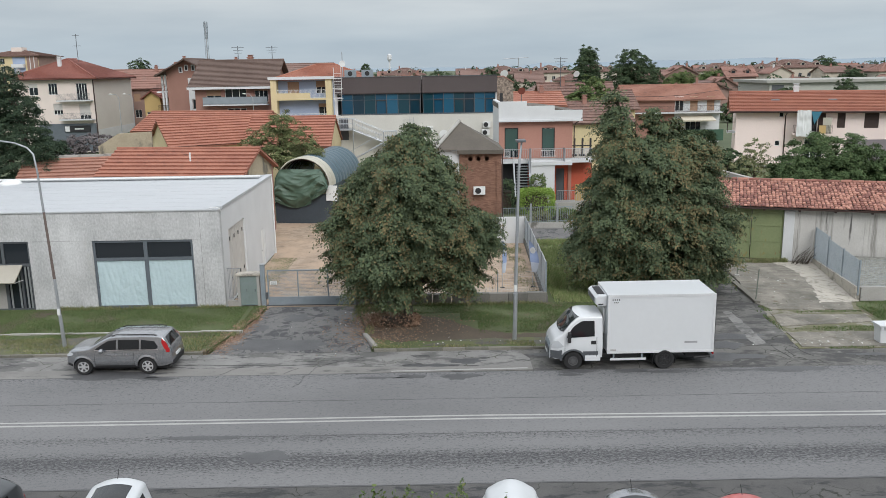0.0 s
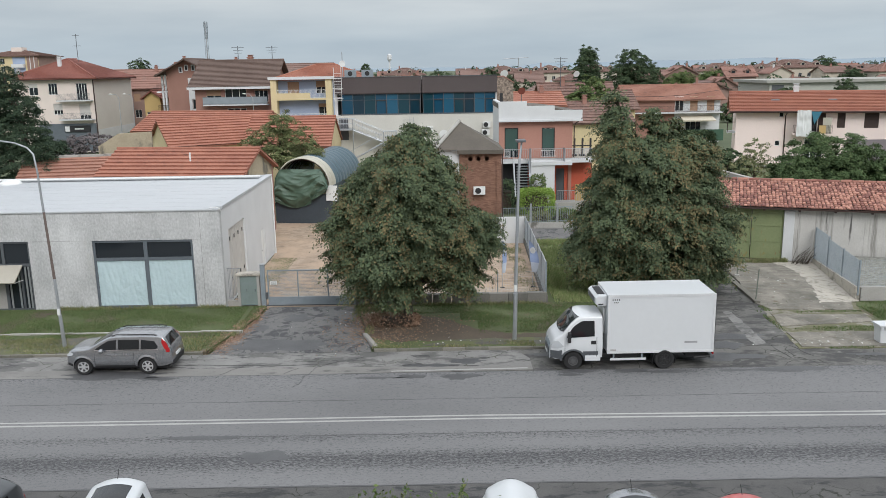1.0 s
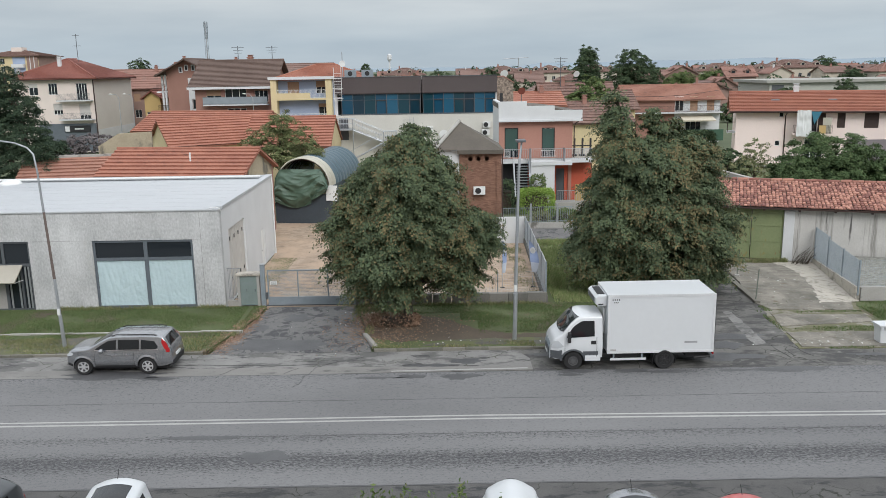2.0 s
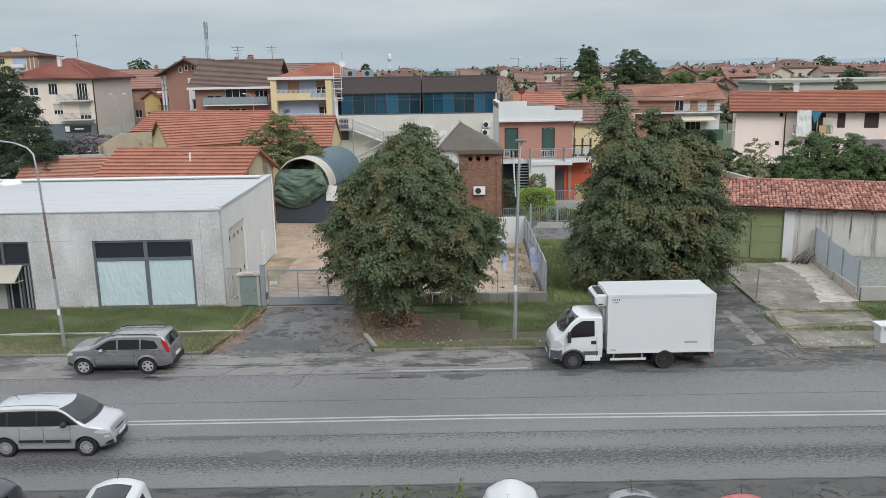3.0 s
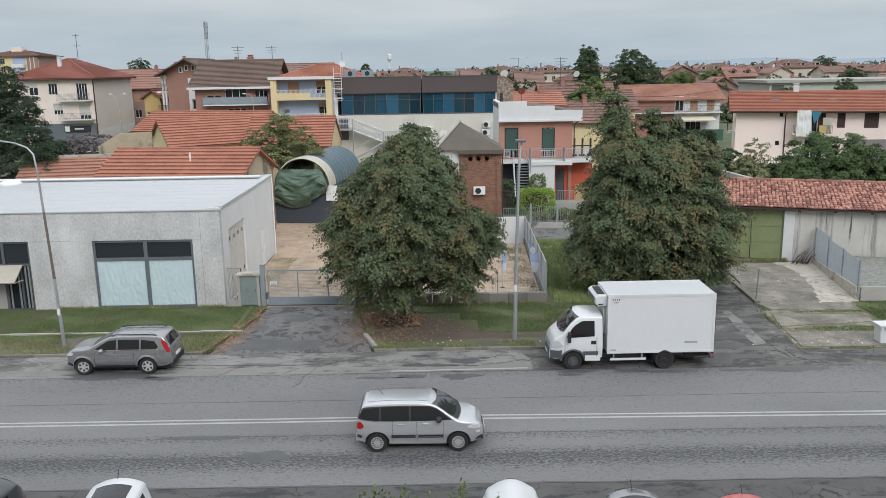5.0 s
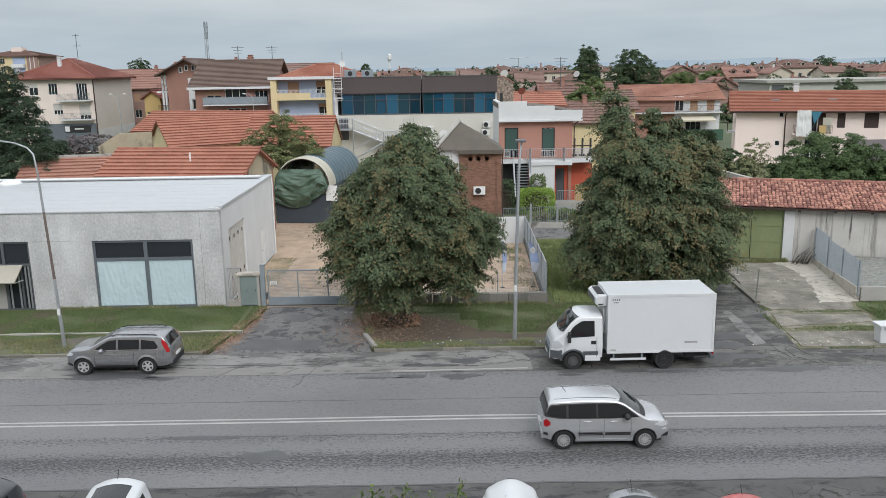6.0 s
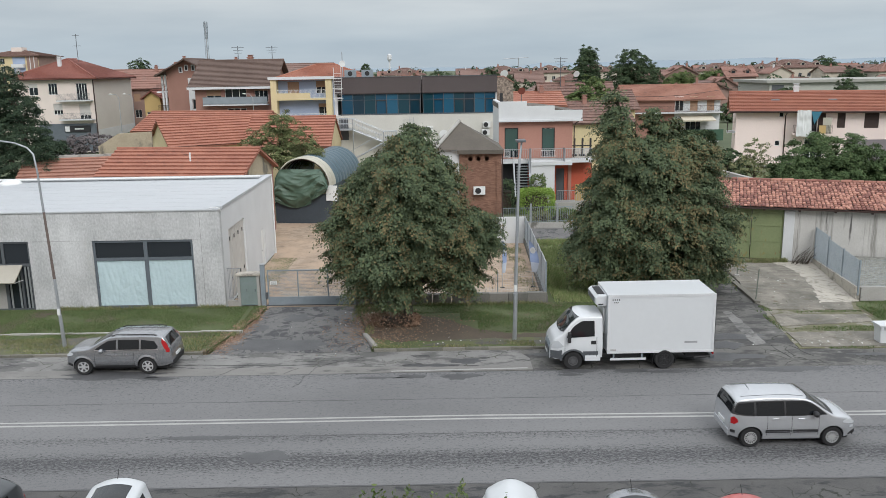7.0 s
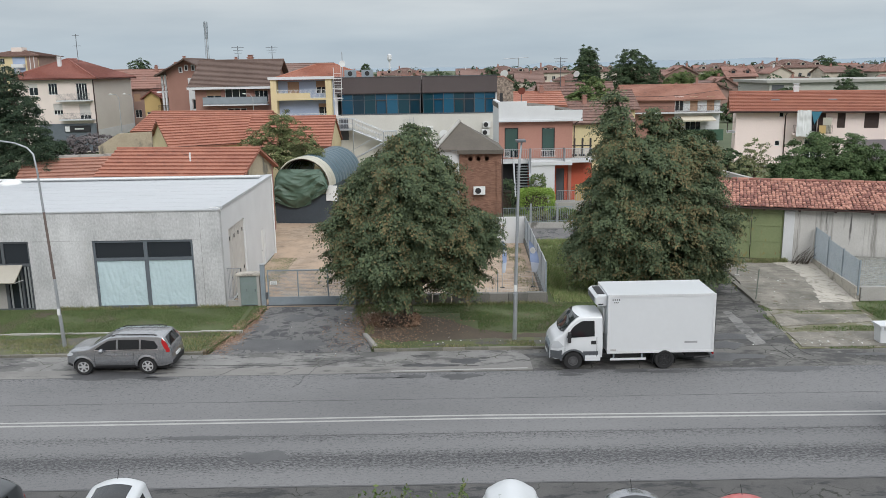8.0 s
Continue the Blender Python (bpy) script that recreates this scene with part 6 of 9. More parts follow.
def car(name, label, m, sh, paint_mat, glasses, screen, rear, rim_mat, spokes, rails=False, moulding=False, tyre_w=0.21, head=None, tail=None, aerial=None, group="", roof_mat=None, cladding=False):
    c = thing(name, label, "car", m, group)
    bm = bmesh.new()
    sh.body(bm)
    body = part("body", bm, paint_mat, c, smooth=True)
    bm = bmesh.new()
    box(bm, sh.x0 + 0.25, -sh.W / 2 + 0.24, 0.2, sh.x1 - 0.25, sh.W / 2 - 0.24, 0.45)
    part("underbody", bm, BLACK, c)
    for a in sh.axles:
        made("arch_liner", BLACK, c, "", prism, [(a + (sh.r + sh.arch + 0.012) * math.cos(math.pi * k / 12), sh.r + (sh.r + sh.arch + 0.012) * math.sin(math.pi * k / 12)) for k in range(13)], -sh.W / 2 + 0.22, sh.W / 2 - 0.22, "y")
        if cladding:
            for sg in (-1, 1):
                bm = bmesh.new()
                R = sh.r + sh.arch
                for k in range(12):
                    a0, a1 = math.pi * k / 12, math.pi * (k + 1) / 12
                    q = []
                    for R_, aa, o_ in ((R - 0.01, a0, 0.03), (R - 0.01, a1, 0.03), (R + 0.075, a1, 0.008), (R + 0.075, a0, 0.008)):
                        x, z = a + R_ * math.cos(aa), sh.r + R_ * math.sin(aa)
                        q.append(bm.verts.new((x, sg * (sh.side(x, max(z, 0.3)) + o_), z)))
                    bm.faces.new(q)
                part("arch_trim", bm, paint_mat, c)
    for sg in (-1, 1):
        if moulding:
            bm = bmesh.new()
            sh.side_patch(bm, [(-1.93, 1.12), (-1.8, 1.095), (-1.4, 1.065), (0.2, 1.055), (1.1, 1.09)], [(-1.93, 1.16), (-1.86, 1.36), (-1.78, 1.47), (-1.4, 1.505), (-0.5, 1.525), (0.42, 1.515), (0.62, 1.44), (0.85, 1.28), (1.1, 1.095)], sg, 60, 5, 0.003)
            part("window_surround", bm, BLACK, c, smooth=True)
        for lo, hi in glasses:
            bm = bmesh.new()
            sh.side_patch(bm, lo, hi, sg)
            part("side_window", bm, CARGLASS, c, "dark side window", smooth=True)
    bm = bmesh.new()
    sh.top_patch(bm, *screen)
    part("windscreen", bm, SCREEN, c, "dark windscreen", smooth=True)
    bm = bmesh.new()
    sh.top_patch(bm, *rear)
    part("rear_window", bm, CARGLASS, c, "dark rear window", smooth=True)
    # bumpers, door gaps, handles
    for sg in (-1, 1):
        xa, xb = sh.axles[0] + sh.r + 0.16, sh.axles[1] - sh.r - 0.16
        midd = (xa + xb) / 2 - 0.02
        for xg in (xa + 0.02, midd, xb + 0.02):
            bm = bmesh.new()
            sh.side_patch(bm, [(xg - 0.006, sh.sill + 0.1), (xg + 0.006, sh.sill + 0.1)], [(xg - 0.006, sh.belt), (xg + 0.006, sh.belt)], sg, 1, 8, 0.003)
            part("door_gap", bm, BLACK, c)
        for xh in (xa + 0.28, midd + 0.3):
            bm = bmesh.new()
            z = sh.belt - 0.12
            y = sh.side(xh, z)
            box(bm, xh - 0.11, min(sg * (y - 0.01), sg * (y + 0.035)), z - 0.018, xh + 0.11, max(sg * (y - 0.01), sg * (y + 0.035)), z + 0.018)
            part("door_handle", bm, paint_mat, c, bevel=0.008)
        bm = bmesh.new()
        sh.side_patch(bm, [(xa - 0.1, sh.sill - 0.02), (xb + 0.1, sh.sill - 0.02)], [(xa - 0.1, sh.sill + 0.07), (xb + 0.1, sh.sill + 0.07)], sg, 8, 1, 0.012)
        part("sill_trim", bm, BLACK if not moulding else paint_mat, c)
        if moulding:
            for x0, x1 in ((xa - 0.02, midd - 0.04), (midd + 0.04, xb)):
                bm = bmesh.new()
                sh.side_patch(bm, [(x0, 0.50), (x1, 0.50)], [(x0, 0.60), (x1, 0.60)], sg, 6, 2, 0.022)
                part("side_moulding", bm, BLACK, c, "black rubbing strip")
                bm = bmesh.new()
                sh.side_patch(bm, [(x0, 0.535), (x1, 0.535)], [(x0, 0.55), (x1, 0.55)], sg, 6, 1, 0.027)
                part("side_moulding", bm, CHROME, c)
        bm = bmesh.new()
        xm = glasses[0][0][-1][0] - (0.34 if moulding else 0.28) if glasses else 0.6
        ball(bm, (xm, sg * (sh.side(xm, sh.belt + 0.04) + 0.13), sh.belt + 0.07), (0.10, 0.14, 0.095))
        part("door_mirror", bm, BLACK if moulding else paint_mat, c, smooth=True)
    if moulding:
        for sg in (-1, 1):
            bm = bmesh.new()
            sh.side_patch(bm, [(1.84, 0.35), (2.09, 0.38)], [(1.84, 0.37), (1.94, 0.46), (2.09, 0.50)], sg, 6, 3, 0.012)
            part("bumper_corner", bm, BLACK, c, "black lower bumper corner", smooth=True)
            bm = bmesh.new()
            sh.side_patch(bm, [(-1.96, 0.50), (-1.82, 0.48)], [(-1.96, 0.60), (-1.82, 0.57)], sg, 4, 3, 0.012)
            part("bumper_corner", bm, BLACK, c, "black lower bumper corner", smooth=True)
    if head:
        for sg in (-1, 1):
            bm = bmesh.new()
            sh.side_patch(bm, head[0], head[1], sg, 8, 5, 0.012)
            part("headlight", bm, CLEAR_LAMP, c, "clear headlight", smooth=True)
    if tail:
        for sg in (-1, 1):
            bm = bmesh.new()
            sh.side_patch(bm, tail[0], tail[1], sg, 6, 5, 0.014)
            part("tail_light", bm, RED_LAMP, c, "red tail light", smooth=True)
    bm = bmesh.new()
    prism(bm, [(sh.x1 - 0.02, -0.55), (sh.x1 + 0.022, -0.42), (sh.x1 + 0.022, 0.42), (sh.x1 - 0.02, 0.55)], 0.34, 0.48)
    part("grille", bm, BLACK, c)
    made("number_plate", WHITE_PLASTIC, c, "plain plate", box, sh.x1 + 0.02, -0.26, 0.5, sh.x1 + 0.035, 0.26, 0.61)
    made("number_plate", WHITE_PLASTIC, c, "plain plate", box, sh.x0 - 0.03, -0.26, 0.62, sh.x0 - 0.005, 0.26, 0.73)
    if moulding:
        bm = bmesh.new()
        sh.top_patch(bm, 1.18, 1.40, -0.02, 6, 14, 0.006, 0.12)
        part("cowl", bm, BLACK, c, "dark cowl below the windscreen", smooth=True)
        for sg in (-1, 1):
            bm = bmesh.new()
            sh.side_patch(bm, [(1.86, 0.62), (2.0, 0.60)], [(1.86, 0.68), (2.0, 0.68)], sg, 5, 3, 0.014)
            part("fog_lamp", bm, CLEAR_LAMP, c, "small lower lamp", smooth=True)
            made("roof_trim", DARKFRAME, c, "", tube, [(x, sg * (sh.edge(x) - 0.16), sh.top(x, sh.edge(x) - 0.16) + 0.004) for x in (-1.6, -1.2, -0.6, 0.0, 0.4)], 0.011, 5)
        made("lower_grille", BLACK, c, "wide black lower grille", prism, [(sh.x1 - 0.10, -0.66), (sh.x1 + 0.02, -0.45), (sh.x1 + 0.028, 0.0), (sh.x1 + 0.02, 0.45), (sh.x1 - 0.10, 0.66)], 0.30, 0.50)
        made("upper_grille", BLACK, c, "", prism, [(sh.x1 - 0.05, -0.38), (sh.x1 - 0.012, 0.0), (sh.x1 - 0.05, 0.38), (sh.x1 - 0.14, 0.38), (sh.x1 - 0.14, -0.38)], 0.70, 0.74)
    bm = bmesh.new()
    box(bm, sh.x0 - 0.04, -sh.W / 2 * 0.78, 0.34, sh.x0 + 0.05, sh.W / 2 * 0.78, 0.56)
    part("rear_bumper", bm, paint_mat if moulding else BLACK, c, bevel=0.02)
    if rails:
        for sg in (-1, 1):
            y = sg * (sh.edge(-0.6) - 0.05)
            made("roof_rail", BLACK, c, "black roof rail", tube, [(-1.65, y, sh.zt(-1.65) + 0.01), (-1.5, y, sh.zt(-1.5) + 0.045), (0.05, y, sh.zt(0.05) + 0.045), (0.2, y, sh.zt(0.2))], 0.02, 6)
    if aerial is not None:
        made("aerial", BLACK, c, "", tube, [(aerial, 0, sh.top(aerial, 0)), (aerial - 0.16, 0, sh.top(aerial, 0) + 0.2)], 0.009, 5)
    if roof_mat:
        bm = bmesh.new()
        sh.top_patch(bm, -1.15, 0.3, 0.03, 6, 8, 0.008)
        part("roof_panel", bm, roof_mat, c, "dark glass roof panel", smooth=True)
    ws = []
    for a in sh.axles:
        for sg in (-1, 1):
            ws.append(wheel(c, a, sg * (sh.W / 2 - tyre_w / 2 - 0.02), sh.r, tyre_w, sg, rim_mat, spokes))
    return c, ws


MPV_LINE = [(-1.98, 0.55), (-1.99, 0.86), (-1.97, 1.02), (-1.93, 1.12), (-1.86, 1.34), (-1.80, 1.50), (-1.68, 1.565), (-1.4, 1.60), (-0.8, 1.625), (0.0, 1.62), (0.40, 1.585), (0.60, 1.52), (0.84, 1.37), (1.24, 1.09), (1.36, 1.05), (1.70, 0.99), (1.90, 0.92), (2.03, 0.82), (2.09, 0.66), (2.12, 0.45)]
SUV_LINE = [(-2.24, 0.60), (-2.25, 0.95), (-2.19, 1.06), (-2.00, 1.39), (-1.90, 1.54), (-1.70, 1.585), (-1.0, 1.61), (0.0, 1.60), (0.30, 1.555), (0.66, 1.39), (1.08, 1.145), (1.22, 1.115), (1.80, 1.06), (1.99, 0.98), (2.08, 0.84), (2.12, 0.5)]
HATCH_LINE = [(-2.0, 0.6), (-1.98, 0.95), (-1.93, 1.02), (-1.78, 1.30), (-1.62, 1.42), (-1.3, 1.46), (-0.5, 1.49), (0.1, 1.47), (0.35, 1.40), (1.0, 1.02), (1.1, 0.99), (1.7, 0.86), (1.92, 0.72), (2.0, 0.5)]


def moving_car():
    sh = Shell(MPV_LINE, 1.78, 1.64, (-1.32, 1.29), 0.325, 0.28, 1.08, 0.73, crown=0.03, round_f=0.30)
    gl = [([(-0.22, 1.07), (1.02, 1.09)], [(-0.22, 1.50), (0.40, 1.49), (0.60, 1.42), (0.82, 1.27), (1.02, 1.105)]),
          ([(-1.17, 1.08), (-0.28, 1.07)], [(-1.17, 1.485), (-0.28, 1.50)]),
          ([(-1.84, 1.17), (-1.72, 1.13), (-1.24, 1.085)], [(-1.84, 1.20), (-1.79, 1.34), (-1.71, 1.43), (-1.24, 1.48)])]
    return car("car", "silver compact people carrier driving along the road", pose(-40, 25.6, 0.0), sh, SILVER_PAINT, gl, (0.60, 1.24, -0.075, 16, 16, 0.014, 0.16), (-1.93, -1.81, -0.05), HUBCAP, 14, moulding=True, tyre_w=0.205,
               head=([(1.60, 0.82), (1.8, 0.76), (2.0, 0.74)], [(1.60, 0.86), (1.78, 0.92), (2.0, 0.80)]), tail=([(-1.96, 0.82), (-1.86, 0.78), (-1.75, 0.86)], [(-1.96, 0.98), (-1.86, 1.04), (-1.75, 0.94)]), aerial=-1.15)


mpv, mpv_wheels = moving_car()


SUV_SHELL = Shell(SUV_LINE, 1.80, 1.60, (-1.245, 1.385), 0.355, 0.33, 0.99, 0.77, round_r=0.12)


def suv():
    sh = SUV_SHELL
    gl = [([(0.0, 1.03), (0.84, 1.07)], [(0.0, 1.45), (0.30, 1.42), (0.56, 1.29), (0.84, 1.10)]),
          ([(-0.94, 1.03), (-0.08, 1.03)], [(-0.94, 1.45), (-0.08, 1.45)]),
          ([(-1.70, 1.12), (-1.62, 1.07), (-1.02, 1.04)], [(-1.70, 1.19), (-1.56, 1.38), (-1.02, 1.445)])]
    c, w = car("parked_car", "grey estate off-roader parked at the kerb with alloy wheels", pose(-13.42, 32.9, 0.0, 0, 0, 180), sh, GREY_PAINT, gl, (0.34, 1.08, 0.02, 12, 12, 0.012, 0.16), (-2.15, -1.95, 0.08), ALLOY, 6, rails=True, tyre_w=0.225,
               head=([(1.78, 0.86), (1.92, 0.82), (2.06, 0.78)], [(1.78, 0.92), (1.92, 0.98), (2.06, 0.86)]), tail=([(-2.17, 0.92), (-2.02, 0.94)], [(-2.17, 1.05), (-2.02, 1.26)]), aerial=None, cladding=True)
    for sg in (-1, 1):
        for lo, hi, mat, nm, out in (([(-1.72, 1.035), (0.88, 1.045)], [(-1.72, 1.06), (0.88, 1.068)], CHROME, "window_trim", 0.012), ([(-0.75, 0.50), (0.85, 0.50)], [(-0.75, 0.60), (0.85, 0.60)], GREY_PAINT, "door_moulding", 0.028), ([(-0.75, 0.34), (0.9, 0.34)], [(-0.75, 0.41), (0.9, 0.41)], BLACK, "lower_sill", 0.014), ([(-2.15, 0.50), (-1.72, 0.50)], [(-2.15, 0.74), (-1.72, 0.70)], GREY_PAINT, "bumper_corner", 0.03), ([(1.80, 0.36), (2.05, 0.40)], [(1.80, 0.46), (2.05, 0.52)], BLACK, "bumper_corner", 0.016)):
            bm = bmesh.new()
            SUV_SHELL.side_patch(bm, lo, hi, sg, 14, 2, out)
            part(nm, bm, mat, c, smooth=True)
        for xg, xh in ((-0.94, -0.08), (0.0, 0.5)):
            bm = bmesh.new()
            SUV_SHELL.side_patch(bm, [(xh - 0.5, 0.84), (xh - 0.3, 0.84)], [(xh - 0.5, 0.87), (xh - 0.3, 0.87)], sg, 3, 1, 0.04)
            part("handle_trim", bm, CHROME, c)
    for y in (-0.42, -0.14, 0.14, 0.42):
        made("roof_rib", GREY_PAINT, c, "", tube, [(x, y, SUV_SHELL.top(x, y) - 0.004) for x in (-1.55, -1.0, -0.5, 0.0)], 0.014, 6)
    made("lower_grille", BLACK, c, "", prism, [(2.04, -0.6), (2.135, -0.3), (2.135, 0.3), (2.04, 0.6)], 0.36, 0.52)
    for sg in (-1, 1):
        bm = bmesh.new()
        SUV_SHELL.side_patch(bm, [(-2.12, 0.99), (-1.98, 1.06), (-1.86, 1.30)], [(-2.12, 1.16), (-2.0, 1.36), (-1.86, 1.47)], sg, 8, 5, 0.02)
        part("tail_light", bm, RED_LAMP, c, "tall red tail light", smooth=True)


suv()


def parked_row():
    sh = Shell(HATCH_LINE, 1.74, 1.50, (-1.25, 1.25), 0.30, 0.27, 0.92, 0.72, round_r=0.42, crown=0.14, fillet=0.16)
    gl = [([(-0.1, 0.97), (0.85, 0.99)], [(-0.1, 1.34), (0.3, 1.30), (0.85, 1.02)]), ([(-1.1, 0.97), (-0.17, 0.97)], [(-1.1, 1.33), (-0.17, 1.35)])]
    for label, x, y, rz, mat, roof, aer in (("dark grey hatchback parked across the strip", -12.35, 18.75, -97, DARKCAR, None, None), ("white hatchback with dark glass roof parked across the strip", -8.55, 18.62, -83, WHITE_PAINT, CARGLASS, -1.5), ("white hatchback parked across the strip behind weeds", 1.6, 18.08, -92, WHITE_PAINT, None, None),
                                   ("dark hatchback with roof aerial parked across the strip", 4.68, 17.6, -90, GREY_PAINT, CARGLASS, -1.5), ("faded red hatchback parked across the strip", 7.36, 17.25, -90, RED_PAINT, None, -1.5)):
        s_ = Shell(HATCH_LINE, 1.78, 1.50, (-1.25, 1.25), 0.30, 0.27, 0.92, 0.58, round_r=0.5, crown=0.2, fillet=0.2) if "weeds" in label else sh
        car("parked_car", label, pose(x, y, 0.0, 0, 0, rz), s_, mat, gl, (0.38, 1.0, 0.02, 8, 8, 0.012, 0.1), (-1.88, -1.66, 0.08), HUBCAP, 7, head=([(1.6, 0.64), (1.95, 0.58)], [(1.6, 0.70), (1.75, 0.76), (1.95, 0.64)]), tail=([(-1.96, 0.75), (-1.8, 0.78)], [(-1.96, 0.95), (-1.8, 0.95)]), aerial=aer, roof_mat=roof, group="parked cars")


parked_row()


def truck():
    c = thing("refrigerated_truck", "white refrigerated box truck parked at the roadside", "truck", pose(5.2, 32.72, 0.0, 0, 0, 180.6))
    line = [(-1.18, 2.20), (-0.7, 2.22), (-0.38, 2.21), (-0.13, 2.13), (0.10, 1.92), (0.44, 1.50), (0.53, 1.42), (0.74, 1.27), (0.85, 1.09), (0.90, 0.85), (0.92, 0.55)]
    sh = Shell(line, 2.0, 2.30, (0.0,), 0.36, 0.42, 1.36, 0.80, round_f=0.24, round_r=0.0, arch=0.09, crown=0.05, fillet=0.12)
    bm = bmesh.new()
    sh.body(bm)
    part("cab", bm, WHITE_PAINT, c, "white cab with sloping bonnet", smooth=True)
    for sg in (-1, 1):
        bm = bmesh.new()
        sh.side_patch(bm, [(-0.86, 1.40), (-0.1, 1.36), (0.26, 1.36)], [(-0.86, 2.02), (-0.34, 2.02), (0.0, 1.80), (0.26, 1.40)], sg)
        part("side_window", bm, CARGLASS, c, "dark cab window", smooth=True)
        bm = bmesh.new()
        sh.side_patch(bm, [(-1.0, 0.62), (-0.4, 0.62)], [(-1.0, 0.78), (-0.4, 0.78)], sg, 6, 2, 0.015)
        part("rubbing_strip", bm, DARKFRAME, c)
        for xg in (-0.95, 0.34):
            bm = bmesh.new()
            sh.side_patch(bm, [(xg - 0.008, 0.55), (xg + 0.008, 0.55)], [(xg - 0.008, 1.36), (xg + 0.008, 1.36)], sg, 1, 8, 0.003)
            part("door_gap", bm, BLACK, c)
        bm = bmesh.new()
        y = sh.side(-0.8, 1.15)
        box(bm, -0.92, min(sg * (y - 0.02), sg * (y + 0.03)), 1.08, -0.72, max(sg * (y - 0.02), sg * (y + 0.03)), 1.22)
        part("door_handle", bm, BLACK, c)
        bm = bmesh.new()
        y = sh.side(0.22, 1.45) + 0.16
        box(bm, 0.12, sg * y - 0.12, 1.2, 0.24, sg * y + 0.10, 1.62)
        part("door_mirror", bm, BLACK, c, "black door mirror", bevel=0.03)
        bm = bmesh.new()
        sh.side_patch(bm, [(0.40, 0.98), (0.62, 0.90), (0.87, 0.88)], [(0.40, 1.01), (0.60, 1.22), (0.76, 1.20), (0.87, 1.02)], sg, 8, 5, 0.012)
        part("headlight", bm, CLEAR_LAMP, c, "clear headlight", smooth=True)
        bm = bmesh.new()
        sh.side_patch(bm, [(0.46, 0.42), (0.9, 0.50)], [(0.46, 0.84), (0.62, 0.80), (0.9, 0.80)], sg, 6, 4, 0.014)
        part("bumper_corner", bm, DARKFRAME, c, "dark grey bumper corner", smooth=True)
        bm = bmesh.new()
        for k in range(12):
            q = []
            for R_, aa in ((0.45, math.pi * k / 12), (0.45, math.pi * (k + 1) / 12), (0.53, math.pi * (k + 1) / 12), (0.53, math.pi * k / 12)):
                x, z = R_ * math.cos(aa), 0.36 + R_ * math.sin(aa)
                q.append(bm.verts.new((x, sg * (sh.side(x, max(z, 0.45)) + 0.015), z)))
            bm.faces.new(q)
        part("arch_trim", bm, DARKFRAME, c)
        made("step", WHITE_PAINT, c, "", box, -1.1, sg * 0.97 - 0.03, 0.38, -0.48, sg * 0.97 + 0.03, 0.55)
    made("bumper", DARKFRAME, c, "dark grey plastic bumper", prism, [(0.82, -0.72), (0.95, -0.4), (0.95, 0.4), (0.82, 0.72)], 0.42, 0.8)
    made("number_plate", WHITE_PLASTIC, c, "plain plate", box, 0.952, -0.26, 0.5, 0.965, 0.26, 0.61)
    bm = bmesh.new()
    for k in range(4):
        box(bm, 0.80, -0.5, 0.84 + k * 0.055, 0.93 - 0.014 * k, 0.5, 0.87 + k * 0.055)
    part("grille", bm, GREYPAINT, c)
    bm = bmesh.new()
    sh.top_patch(bm, -0.13, 0.50, -0.06, 12, 12, 0.014, 0.12)
    part("windscreen", bm, SCREEN, c, "dark windscreen", smooth=True)
    for y in (-0.3, 0.35):
        made("wiper", BLACK, c, "", tube, [(0.46, y, 1.55), (0.22, y + 0.35, 1.88)], 0.012, 5)
    made("arch_liner", BLACK, c, "", prism, [(0.46 * math.cos(math.pi * k / 12), 0.36 + 0.46 * math.sin(math.pi * k / 12)) for k in range(13)], -0.8, 0.8, "y")
    # box body
    x0, x1, z0, z1, hw = -5.66, -1.36, 0.70, 3.13, 1.06
    b = made("cargo_box", WHITE_PAINT, c, "white insulated box body", box, x0, -hw, z0, x1, hw, z1, bevel=0.025)
    bm = bmesh.new()
    for sg in (-1, 1):
        box(bm, x0 - 0.01, sg * hw - 0.02, z1 - 0.09, x1 + 0.01, sg * hw + 0.02, z1 + 0.012)
        box(bm, x0 - 0.01, sg * hw - 0.02, z0 - 0.01, x1 + 0.01, sg * hw + 0.02, z0 + 0.08)
        box(bm, x0 - 0.012, sg * hw - 0.025, z0 + 0.08, x0 + 0.07, sg * hw + 0.025, z1 - 0.09)
        box(bm, x1 - 0.07, sg * hw - 0.025, z0 + 0.08, x1 + 0.012, sg * hw + 0.025, z1 - 0.09)
    part("edge_profile", bm, surf("pale_aluminium_edge", (0.66, 0.67, 0.68), None, 0.4), b)
    # marking bars that cannot be read, and a reflector
    bm = bmesh.new()
    for k in range(4):
        box(bm, x1 - 0.16 - k * 0.085 - 0.035, hw + 0.001, z1 - 0.23, x1 - 0.16 - k * 0.085, hw + 0.006, z1 - 0.16)
    for k in range(3):
        box(bm, x1 - 0.22 - k * 0.07 - 0.045, hw + 0.001, z1 - 0.33, x1 - 0.22 - k * 0.07, hw + 0.006, z1 - 0.29)
    part("marking", bm, BLACK, b, "small black marking bars")
    made("reflector", surf("grey_reflector", (0.33, 0.34, 0.35), None, 0.4), b, "", box, x0 + 0.66, hw + 0.001, z0 + 0.38, x0 + 1.18, hw + 0.006, z0 + 0.46)
    made("edge_profile", surf("sticker_grey", (0.45, 0.44, 0.43), None, 0.6), b, "", box, x1 - 0.35, hw + 0.022, z0 + 0.11, x1 - 0.12, hw + 0.026, z0 + 0.17)
